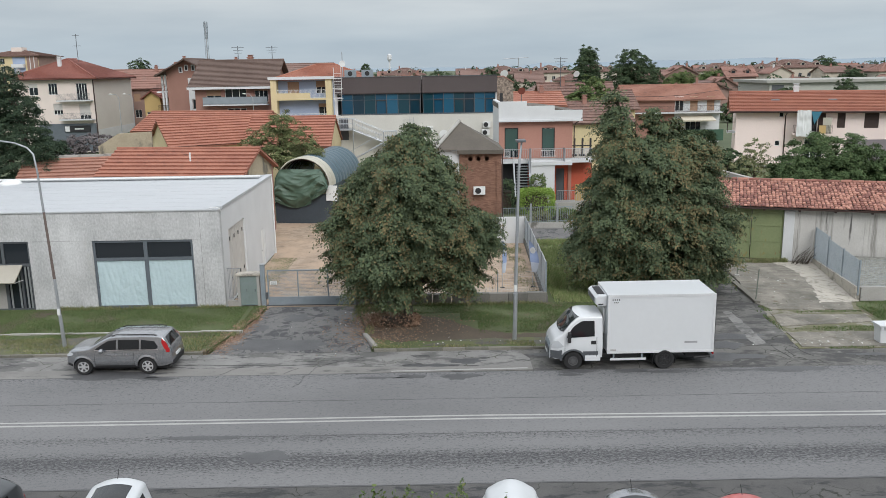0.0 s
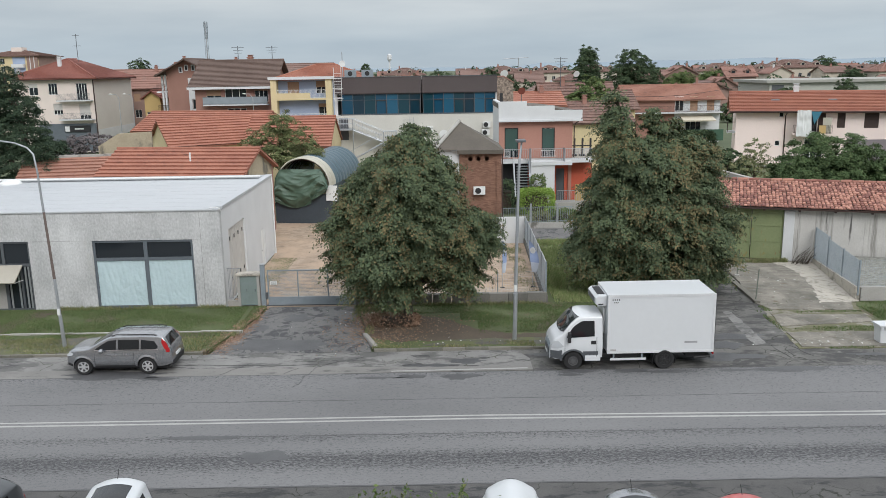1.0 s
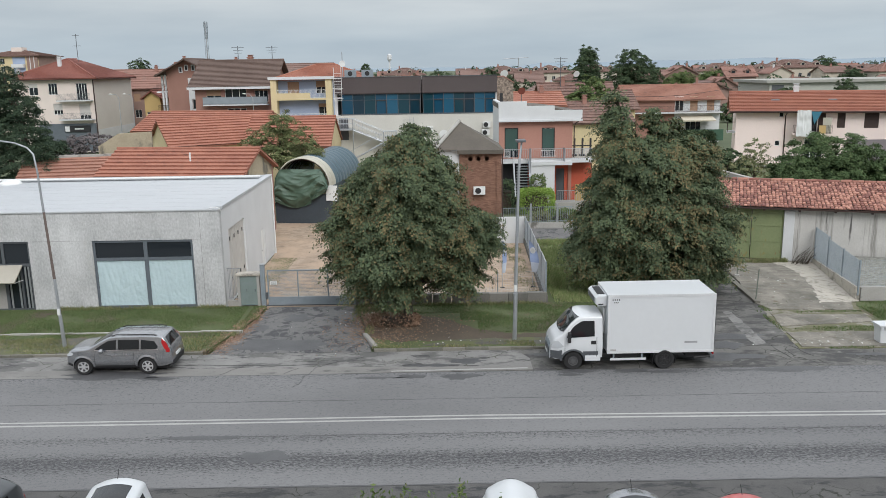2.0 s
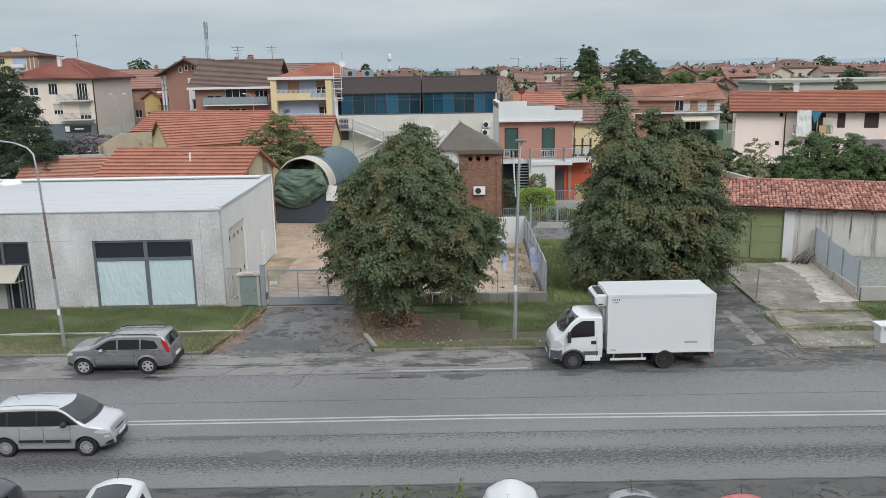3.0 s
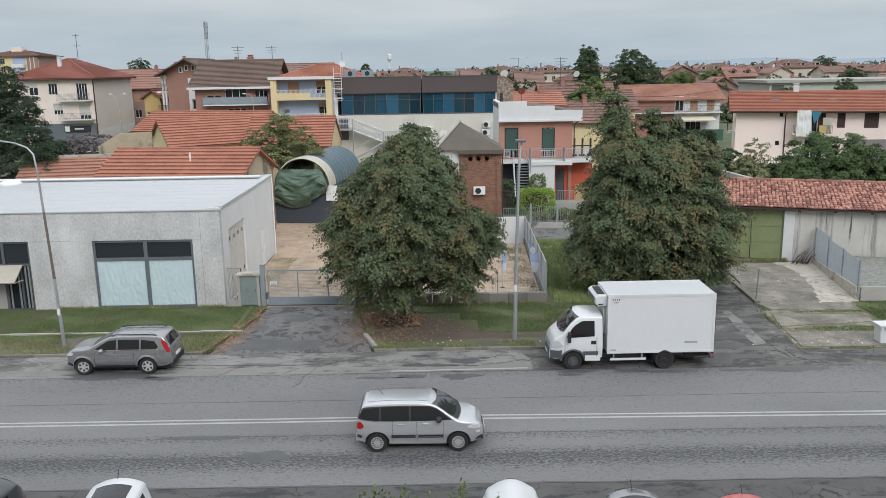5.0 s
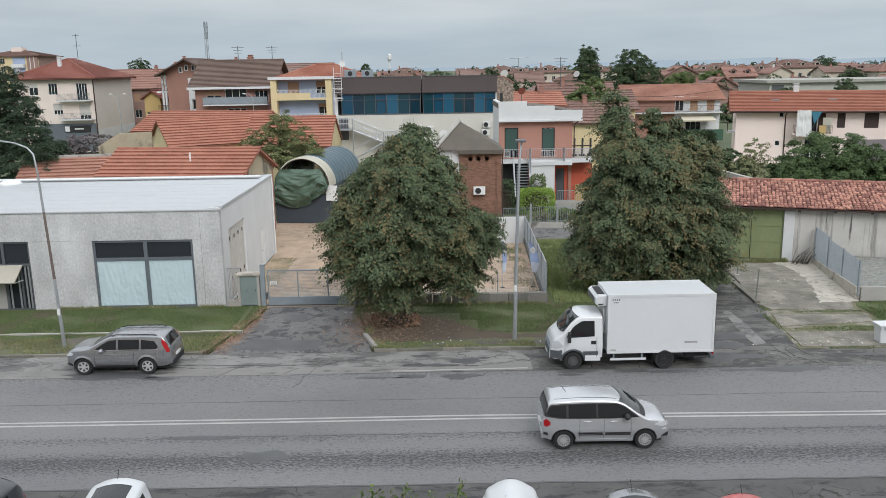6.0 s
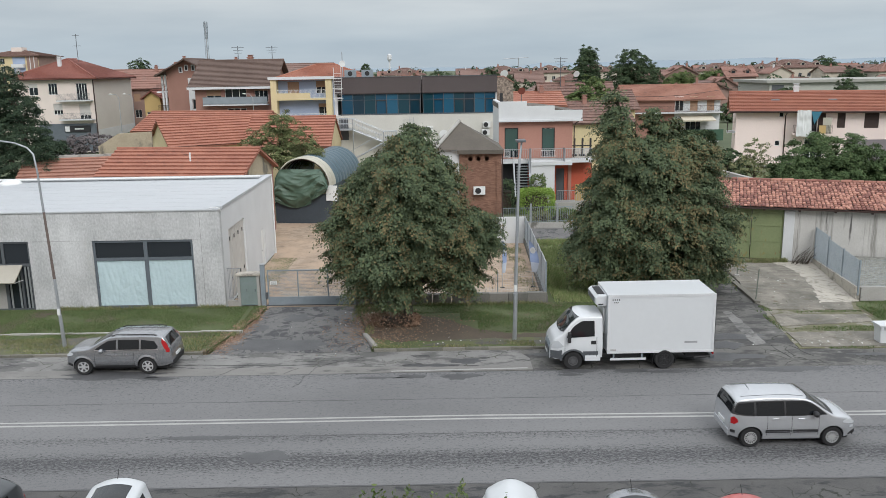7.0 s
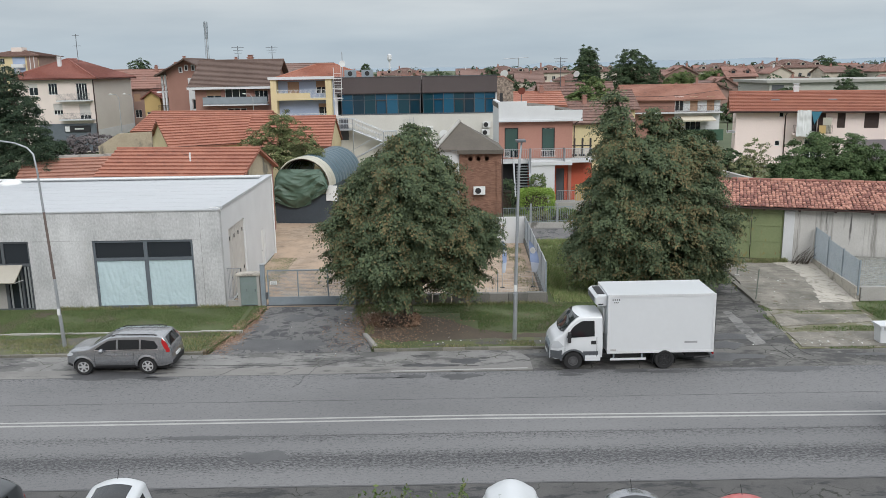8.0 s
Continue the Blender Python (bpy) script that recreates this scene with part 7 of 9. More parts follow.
    made("rear_lamp", RED_LAMP, c, "", box, x0 - 0.03, hw - 0.16, z0 - 0.12, x0 + 0.02, hw - 0.02, z0 - 0.01)
    made("rear_door_bar", BLACK, b, "", box, x0 - 0.06, hw - 0.12, z0 + 0.3, x0 - 0.02, hw - 0.05, z1 - 0.4)
    # cooling unit over the cab
    u = bmesh.new()
    prism(u, [(-1.36, 2.62), (-1.36, 3.05), (-1.02, 3.05), (-0.88, 2.95), (-0.88, 2.72), (-1.0, 2.62)], -0.82, 0.82, "y")
    unit = part("cooling_unit", u, WHITE_PAINT, c, "white cooling unit above the cab", bevel=0.04)
    made("grille", BLACK, unit, "", box, -1.3, -0.6, 3.052, -1.0, 0.55, 3.07)
    made("grille", BLACK, unit, "", box, -1.0, 0.822, 2.68, -1.2, 0.84, 2.72)
    made("radiator", DARKFRAME, unit, "dark radiator face", box, -0.885, -0.62, 2.73, -0.862, 0.62, 2.94)
    made("hose", WHITE_PLASTIC, c, "", tube, [(-1.2, 0.5, 2.62), (-1.3, 0.52, 2.4), (-1.3, 0.52, 1.4)], 0.05, 8)
    # chassis, side guard, mud flap
    bm = bmesh.new()
    for sg in (-1, 1):
        box(bm, -5.7, sg * 0.4 - 0.04, 0.5, -0.9, sg * 0.4 + 0.04, 0.68)
    part("chassis", bm, BLACK, c)
    for sg in (-1, 1):
        g = made("side_guard", WHITE_PAINT, c, "white side guard rail", box, -2.95, sg * 0.98 - 0.02, 0.37, -1.5, sg * 0.98 + 0.02, 0.46)
        for x in (-2.8, -1.65):
            made("guard_post", GREYPAINT, g, "", box, x - 0.03, sg * 0.94 - 0.02, 0.46, x + 0.03, sg * 0.94 + 0.02, 0.72)
        bm = bmesh.new()
        for k in range(11):
            a0, a1 = math.radians(-20 + k * 20), math.radians(k * 20)
            p = [(-3.69 + R * math.cos(a), 0.36 + R * math.sin(a)) for R, a in ((0.45, a0), (0.45, a1), (0.475, a1), (0.475, a0))]
            prism(bm, p, sg * 0.83 - 0.17, sg * 0.83 + 0.19, "y")
        part("mudguard", bm, BLACK, c)
    made("tank", BLACK, c, "", box, -2.7, 0.45, 0.4, -1.6, 0.85, 0.68, bevel=0.04)
    made("spare_gear", BLACK, c, "", box, -5.5, -0.8, 0.42, -4.6, 0.8, 0.66, bevel=0.04)
    made("rear_bumper", DARKFRAME, c, "", box, -5.74, -0.98, 0.36, -5.58, 0.98, 0.5, bevel=0.02)
    made("coupling", BLACK, c, "", tube, [(-5.6, 0.9, 0.45), (-4.9, 0.95, 0.42)], 0.06, 8)
    for sg in (-1, 1):
        wheel(c, 0.0, sg * 0.88, 0.37, 0.2, sg, STEELRIM, 10, 0.52)
        wheel(c, -3.69, sg * 0.93, 0.40, 0.34, sg, BLACK, 8, 0.6)


truck()


# ---- yard: fence, gate, flags, poles ----
def front_fence():
    f = thing("plinth_wall", "low weathered concrete block wall topped with a wire fence", "wall")
    x = -4.5
    k = 0
    while x < 5.35:
        l = min(0.98, 5.38 - x)
        made("block", surf("plinth_concrete", (0.22, 0.21, 0.19), (0.12, 0.118, 0.108), 0.92, 0.9, 16, 0.4, objvar=0.3) if k == 0 else bpy.data.materials["plinth_concrete"], f, "", box, x + 0.01, 41.25, 0, x + l - 0.01, 41.55, 0.62 + 0.015 * math.sin(k * 2.3), bevel=0.015)
        x += l
        k += 1
    for x in (-4.35, -1.6, 1.2):
        made("pier", bpy.data.materials["plinth_concrete"], f, "", box, x - 0.22, 41.15, 0, x + 0.22, 41.6, 0.95 if x < 0 else 0.66, bevel=0.02)
    bm = bmesh.new()
    for k in range(60):
        x = -4.1 + k * 0.158
        tube(bm, [(x, 41.4, 0.6), (x, 41.4, 1.75)], 0.003, 3)
    for k in range(9):
        tube(bm, [(-4.1, 41.4, 0.65 + k * 0.135), (5.3, 41.4, 0.65 + k * 0.135)], 0.003, 3)
    part("wire_mesh", bm, GALV, f)
    for x in (-2.0, 0.4, 2.8, 5.25):
        made("post", GALV, f, "", tube, [(x, 41.4, 0.5), (x, 41.4, 1.8)], 0.025, 6)
    # fence on the meadow side
    f = thing("panel_fence", "grey-blue welded panel fence with sloping top", "fence")
    a, b = Vector((5.32, 41.5, 0)), Vector((5.76, 56.5, 0))
    made("plinth", bpy.data.materials["plinth_concrete"], f, "", prism, [(a.x - 0.12, a.y + 0.06), (a.x + 0.12, a.y + 0.06), (b.x + 0.12, b.y), (b.x - 0.12, b.y)], 0, 0.35)
    slat = bmesh.new()
    n = 100
    for k in range(n):
        p = a.lerp(b, (k + 0.5) / n)
        box(slat, p.x - 0.012, p.y - 0.052, 0.35, p.x + 0.012, p.y + 0.052, 2.15 - 0.35 * ((k * 6 // n) / 6))
    part("slats", slat, FENCE, f, "grey-blue closely set upright slats")
    for k in range(7):
        p = a.lerp(b, k / 6)
        made("post", GREYPAINT, f, "", box, p.x - 0.04, p.y - 0.04, 0, p.x + 0.04, p.y + 0.04, 2.22 - 0.05 * k)
    for k in range(6):
        p, q = a.lerp(b, k / 6), a.lerp(b, (k + 1) / 6)
        made("rail", GALV, f, "", tube, [(p.x, p.y, 2.17 - 0.35 * k / 6), (q.x, q.y, 2.17 - 0.35 * k / 6)], 0.03, 6)
    w = made("yard_wall", WHITE_WALL, None, "", box, -0.5, 56.45, 0, 5.7, 56.7, 1.86)
    top(w, "white rendered low wall at the back of the yard", "wall")


front_fence()


def gate():
    g = thing("sliding_gate", "grey steel sliding gate with fine mesh across the driveway", "gate", pose(-9.2, 41.75, 0))
    L = 4.75
    made("lower_panel", GREYPAINT, g, "solid grey lower panel", box, 0, -0.03, 0.08, L, 0.03, 0.5)
    made("top_rail", GREYPAINT, g, "", box, 0, -0.03, 1.88, L, 0.03, 1.95)
    for k in range(4):
        x = k * (L - 0.06) / 3
        made("post", GREYPAINT, g, "", box, x, -0.033, 0.503, x + 0.06, 0.033, 1.877)
    bm = bmesh.new()
    for k in range(95):
        box(bm, 0.05 * k + 0.01, -0.003, 0.5, 0.05 * k + 0.019, 0.003, 1.88)
    for k in range(18):
        box(bm, 0.06, -0.002, 0.54 + k * 0.075, L - 0.06, 0.002, 0.549 + k * 0.075)
    part("mesh", bm, GREYPAINT, g)
    made("track", DARKFRAME, g, "", box, -0.1, -0.06, 0.013, L + 0.3, 0.06, 0.075)
    s = made("sign_board", WHITE_PLASTIC, g, "small white sign board", box, 0.15, -0.06, 1.15, 0.5, -0.045, 1.38)
    bm = bmesh.new()
    for k in range(3):
        box(bm, 0.19, -0.063, 1.19 + k * 0.06, 0.46, -0.0605, 1.215 + k * 0.06)
    part("lettering", bm, DARKFRAME, s, "unreadable grey lines")
    p = thing("gate_post", "grey square steel gate post", "gate post", pose(-9.42, 41.7, 0))
    made("post", GREYPAINT, p, "", box, -0.11, -0.11, 0, 0.11, 0.11, 2.25, bevel=0.01)
    made("cap", GALV, p, "", prism, [(-0.13, -0.13), (0.13, -0.13), (0.13, 0.13), (-0.13, 0.13)], 2.253, 2.29)
    made("motor_box", DARKFRAME, p, "", box, 0.115, -0.1, 0.4, 0.2, 0.1, 0.75)
    m = thing("meter_cabinet", "grey-green metal doors in a pale concrete meter cabinet", "cabinet", pose(-10.75, 41.6, 0))
    bm = bmesh.new()
    for q in ((0, 0, 0, 0.14, 0.5, 1.68), (1.02, 0, 0, 1.16, 0.5, 1.68), (0.143, 0.3, 0, 1.017, 0.5, 1.68)):
        box(bm, *q)
    part("body", bm, CONCRETE, m)
    made("top", PALE_SLAB, m, "", box, -0.06, -0.06, 1.683, 1.22, 0.56, 1.80, bevel=0.015)
    for x in (0.15, 0.585):
        d = made("door", surf("grey_green_door", (0.205, 0.255, 0.245), (0.17, 0.215, 0.205), 0.6, 2, 20, 0.05) if x < 0.2 else bpy.data.materials["grey_green_door"], m, "grey-green metal door", box, x, 0.02, 0.1, x + 0.43, 0.06, 1.66)
        made("handle", DARKFRAME, d, "", box, x + 0.32, 0.0, 0.85, x + 0.35, 0.02, 0.98)
    f = thing("side_gate", "pale grey bar gate beside the meter cabinet", "gate", pose(-11.35, 41.95, 0))
    for k in range(9):
        made("bar", GALV, f, "", box, 0.06 + k * 0.075, -0.01, 0.45, 0.08 + k * 0.075, 0.01, 2.0)
    made("frame", GALV, f, "", box, 0.02, -0.02, 2.0, 0.74, 0.02, 2.05)
    made("frame", GALV, f, "", box, 0.02, -0.02, 0.4, 0.74, 0.02, 0.45)
    made("base", CONCRETE, f, "", box, 0, -0.1, 0, 0.6, 0.1, 0.3)


gate()


def flags():
    for x, y, rz, lab in ((3.28, 44.6, 25, "slim pale blue feather flag on a pole"), (5.02, 44.7, -38, "pale blue feather flag with a white ring leaning by the fence")):
        f = thing("feather_flag", lab, "flag", pose(x, y, 0.02, 0, 0, rz))
        lean = 0.0 if rz > 0 else -0.35
        w1 = 0.30 if rz > 0 else 0.52
        made("pole", GALV, f, "", tube, [(0, 0, 0), (lean * 0.3, 0, 1.0), (lean * 0.8, 0, 2.1), (lean, 0, 2.5), (lean + 0.1, 0, 2.65)], 0.016, 6)
        made("base", BLACK, f, "", box, -0.1, -0.1, 0, 0.1, 0.1, 0.04)
        n = 16

        def at(k, j):
            q = k / n
            z = 0.85 + 1.8 * q
            w = w1 * math.sin(math.pi * min(1, 0.12 + 0.86 * q)) ** 0.6
            return (lean * (z / 2.65) ** 1.2 + w * j / 3, 0.04 * math.sin(z * 3 + j), z)
        for lo, hi, m, l in ((0, 5, FLAG_WHITE, "white lower cloth"), (5, n, FLAG, "pale blue cloth")):
            bm = bmesh.new()
            rows_ = [[bm.verts.new(at(k, j)) for j in range(4)] for k in range(lo, hi + 1)]
            for a, b in zip(rows_, rows_[1:]):
                for j in range(3):
                    bm.faces.new((a[j], a[j + 1], b[j + 1], b[j]))
            cloth = part("cloth", bm, m, f, l, smooth=True)
        made("emblem", WHITE_PLASTIC, cloth, "plain white ring", lathe, [(w1 * 0.34, -0.012), (w1 * 0.34, 0.0), (w1 * 0.24, 0.0), (w1 * 0.24, -0.012)], 18, pose(lean * 0.72 + w1 * 0.48, -0.06, 2.1))


flags()


def poles():
    p = thing("street_lamp", "slender galvanised street lamp with curved arm and rusty bands", "street lamp", pose(-17.1, 35.4, 0.05))
    made("pole", GALV, p, "", tube, [(0, 0, 0), (-0.1, 0, 3.2), (-0.28, 0, 8.0), (-0.36, 0, 8.7), (-0.6, 0.0, 9.0), (-1.1, 0, 9.2), (-2.0, 0, 9.35)], [0.075, 0.062, 0.044, 0.04, 0.036, 0.034, 0.032], 10, smooth=True)
    made("sleeve", GALV, p, "", tube, [(0, 0, 0), (-0.045, 0, 1.5)], [0.088, 0.08], 10)
    made("rust_band", surf("rusted_steel", (0.17, 0.13, 0.115), (0.11, 0.085, 0.075), 0.8, 3, 20, 0.2), p, "brown rusted stretch", tube, [(-0.1, 0, 3.2), (-0.212, 0, 6.2)], [0.064, 0.053], 10)
    made("lamp_head", GALV, p, "pale grey lamp head", tube, [(-1.9, 0, 9.33), (-2.2, 0, 9.42), (-2.6, 0, 9.42), (-2.75, 0, 9.38)], [0.05, 0.13, 0.11, 0.03], 10, smooth=True)
    made("sticker", WHITE_PLASTIC, p, "", box, -0.12, -0.09, 1.55, 0.02, -0.075, 1.85)
    q = thing("street_lamp", "grey lamp post with flat square head", "street lamp", pose(3.16, 35.4, 0.05))
    made("pole", GALV, q, "", tube, [(0, 0, 0), (0.06, 0, 3.5), (0.16, 0, 7.6), (0.19, 0, 8.1), (0.26, 0.1, 8.6), (0.29, 0.15, 8.9)], [0.09, 0.078, 0.06, 0.055, 0.045, 0.04], 10, smooth=True)
    made("sleeve", GALV, q, "", tube, [(0, 0, 0), (0.035, 0, 2.2)], [0.105, 0.095], 10)
    made("lamp_head", DARKFRAME, q, "flat dark lamp head", box, 0.05, -0.15, 8.88, 0.45, 0.5, 8.98, bevel=0.02)
    made("sticker", WHITE_PLASTIC, q, "", box, -0.03, -0.1, 2.3, 0.09, -0.085, 2.6)


poles()


def tunnel():
    h = thing("tunnel_shelter", "tunnel shelter with ribbed blue-grey cover and green tarpaulin front", "shelter", pose(-11.15, 65.6, 0, 0, 0, -9))
    R, base, L = 2.25, 3.0, 10.0
    for k in range(11):
        mat = TUNNEL_PALE if k < 2 else TUNNEL
        bm = bmesh.new()
        a, b = k * L / 11 + 0.02, (k + 1) * L / 11 - 0.02
        n = 18
        ring = []
        for y, rr in ((a, R + 0.0), (a + 0.15, R + 0.05), (b - 0.15, R + 0.05), (b, R), (b, R - 0.06), (a, R - 0.06)):
            ring.append([bm.verts.new((rr * math.cos(math.pi * i / n), y, base + rr * math.sin(math.pi * i / n))) for i in range(n + 1)])
        for p in range(6):
            r0, r1 = ring[p], ring[(p + 1) % 6]
            for i in range(n):
                bm.faces.new((r0[i], r0[i + 1], r1[i + 1], r1[i]))
        part("cover_segment", bm, mat, h, "", smooth=True)
    for x in (-R, R):
        made("side_wall", NAVY, h, "", box, x - 0.05, 0, 0, x + 0.05, L, base)
    for i in range(5):
        made("hoop", DARK_WOOD, h, "", tube, [((R - 0.15) * math.cos(math.pi * k / 12), 0.3 + i * 1.2, base + (R - 0.15) * math.sin(math.pi * k / 12)) for k in range(13)], 0.04, 6)
    made("lower_panel", NAVY, h, "dark navy sheet panels below", box, -2.3, -0.1, 0, 2.3, -0.04, 2.4)
    bm = bmesh.new()
    nx, nz = 84, 64
    vs = []
    for j in range(nz + 1):
        row = []
        for i in range(nx + 1):
            u, v = i / nx, j / nz
            x = -2.55 + 4.8 * u
            low = 1.3 + 1.5 * abs(u - 0.42) ** 1.6 * 2 + (0.25 if u > 0.7 else 0)
            up = min(4.35, base + math.sqrt(max(0, 2.2 ** 2 - min(abs(x), 2.2) ** 2)) * 0.95) + 0.05
            up = max(up, low + 0.1)
            z = low + (up - low) * v
            sag = 0.3 * math.sin(math.pi * (1 - v)) + 0.26 * (abs(math.sin(7 * v - 12 * (u - 0.45) ** 2)) - 0.5) * (1.15 - v) + 0.22 * (1 - 2 * abs(noise.noise(Vector((u * 2.5 + v * 1.5, v * 2 - u, 1))))) + 0.06 * (1 - 3 * abs(noise.noise(Vector((u * 4 + v * 5, v * 6 - u * 3, 5)))))
            row.append(bm.verts.new((x, -0.25 - sag, z)))
        vs.append(row)
    for j in range(nz):
        for i in range(nx):
            bm.faces.new((vs[j][i], vs[j][i + 1], vs[j + 1][i + 1], vs[j + 1][i]))
    part("tarpaulin", bm, TARP, h, "sagging green tarpaulin", smooth=True)
    made("white_panel", WHITE_PLASTIC, h, "", box, 2.0, -0.3, 1.9, 2.9, -0.15, 3.1)


tunnel()


def garden_gate():
    f = thing("garden_fence", "grey bar fence and gate on a low concrete base", "fence", pose(4.3, 61.6, 0))
    made("base", CONCRETE, f, "", box, 0, -0.12, 0, 5.6, 0.12, 0.5)
    railing(f, pose(0, 0, 0), 0.05, 2.3, 0.5, 0, 1.15, 0.13, GREYPAINT)
    railing(f, pose(0, 0, 0), 2.5, 4.3, 0.5, 0, 1.2, 0.13, GREYPAINT, name="gate_leaf")
    railing(f, pose(0, 0, 0), 4.5, 5.6, 0.5, 0, 1.2, 0.13, GREYPAINT, name="gate_leaf")
    for x in (2.4, 4.4):
        made("post", GALV, f, "", box, x - 0.06, -0.06, 0.5, x + 0.06, 0.06, 1.95)


garden_gate()


def tiled_shed():
    h = thing("tiled_shed", "old concrete shed with green gates and mossy clay tiles", "shed", pose(17.9, 51.1, 0, 0, 0, -19.0))
    made("wall", STREAKED, h, "concrete wall streaked with dark runs", box, 3.55, 0, 0, 16, 0.25, 3.25)
    made("pier", WHITE_WALL, h, "", box, 3.35, -0.08, 0, 3.95, 0.2, 3.2, bevel=0.02)
    made("lintel", WHITE_WALL, h, "", box, -0.6, 0, 3.25, 3.6, 0.25, 3.5)
    made("wall", STREAKED, h, "", box, -1.6, 0.002, 0, -0.62, 0.25, 3.3)
    made("back_wall", STREAKED, h, "", box, -1.6, 4.5, 0, 16, 4.75, 4.0)
    for x0, x1 in ((-0.6, 1.45), (1.5, 3.33)):
        d = made("gate_leaf", GREEN_METAL, h, "faded green sheet metal gate leaf", box, x0, 0.05, 0.08, x1, 0.1, 3.22)
        bm = bmesh.new()
        for z in (0.1, 1.15, 2.15, 3.14):
            box(bm, x0 + 0.06, 0.02, z, x1 - 0.06, 0.05, z + 0.07)
        box(bm, x0, 0.018, 0.08, x0 + 0.06, 0.05, 3.22)
        box(bm, x1 - 0.06, 0.018, 0.08, x1, 0.05, 3.22)
        part("gate_frame", bm, GREEN_METAL, d)
    # roof structure and its clay tiles
    W0, W1, D = -2.2, 16.0, 5.2
    e, rise = 3.45, 0.95
    up = Vector((0, D, rise)).normalized()
    made("roof_deck", DARK_WOOD, h, "", prism, [(-0.5, e - 0.16), (D - 0.5, e + rise - 0.16), (D - 0.5, e + rise - 0.06), (-0.5, e - 0.06)], W0, W1, "x")
    for k in range(9):
        made("rafter", DARK_WOOD, h, "", box, W0 + 0.3 + k * 2.0, -0.45, e - 0.26, W0 + 0.42 + k * 2.0, 0.3, e - 0.16)
    bm = bmesh.new()
    n = 6
    half = 0.105
    for a in range(n + 1):
        t = math.pi * a / n
        for y, s in ((0, 1.0), (0.46, 0.82)):
            bm.verts.new((half * s * math.cos(t), y, 0.068 * s * math.sin(t)))
    bm.verts.ensure_lookup_table()
    for a in range(n):
        bm.faces.new((bm.verts[2 * a], bm.verts[2 * a + 1], bm.verts[2 * a + 3], bm.verts[2 * a + 2]))
    bm.faces.new([bm.verts[2 * a] for a in range(n + 1)])
    tile = bpy.data.meshes.new("roof_tile")
    bmesh.ops.recalc_face_normals(bm, faces=bm.faces)
    bm.to_mesh(tile)
    rest = bmesh.new()
    g = random.Random(9)
    tile.materials.append(OLD_TILE)
    slope = math.degrees(math.atan2(rise, D))
    count = 0
    rows_ = int(D / 0.36) - 0
    for r in range(rows_):
        x = W0
        while x < W1:
            m = pose(x + g.uniform(-0.015, 0.015), -0.55 + r * 0.36 + g.uniform(-0.03, 0.03), e - 0.03 + (r * 0.36) * rise / D + 0.035 + g.uniform(-0.01, 0.012), slope - 3.5 + g.uniform(-2, 2), g.uniform(-5, 5), g.uniform(-5, 5))
            if r < 6 and -1.0 < x < 9.6 and count < 300:
                o = new("roof_tile", tile)
                o.parent = h
                o.matrix_basis = m
                count += 1
            else:
                k0 = len(rest.verts)
                bmv = [rest.verts.new(m @ v.co) for v in tile.vertices]
                for p in tile.polygons:
                    rest.faces.new([bmv[i] for i in p.vertices])
            x += 0.215
    bm.free()
    tagged(part("roof_tiles", rest, OLD_TILE_REST, h, "overlapping mossy clay tiles"), kind="stuff")
    for k in range(26):
        made("ridge_tile", OLD_TILE, h, "", tube, [(W0 + k * 0.7, D - 0.5, e + rise + 0.02 + g.uniform(-0.02, 0.02)), (W0 + k * 0.7 + 0.66, D - 0.5, e + rise + 0.03 + g.uniform(-0.02, 0.03))], 0.12, 7)


tiled_shed()


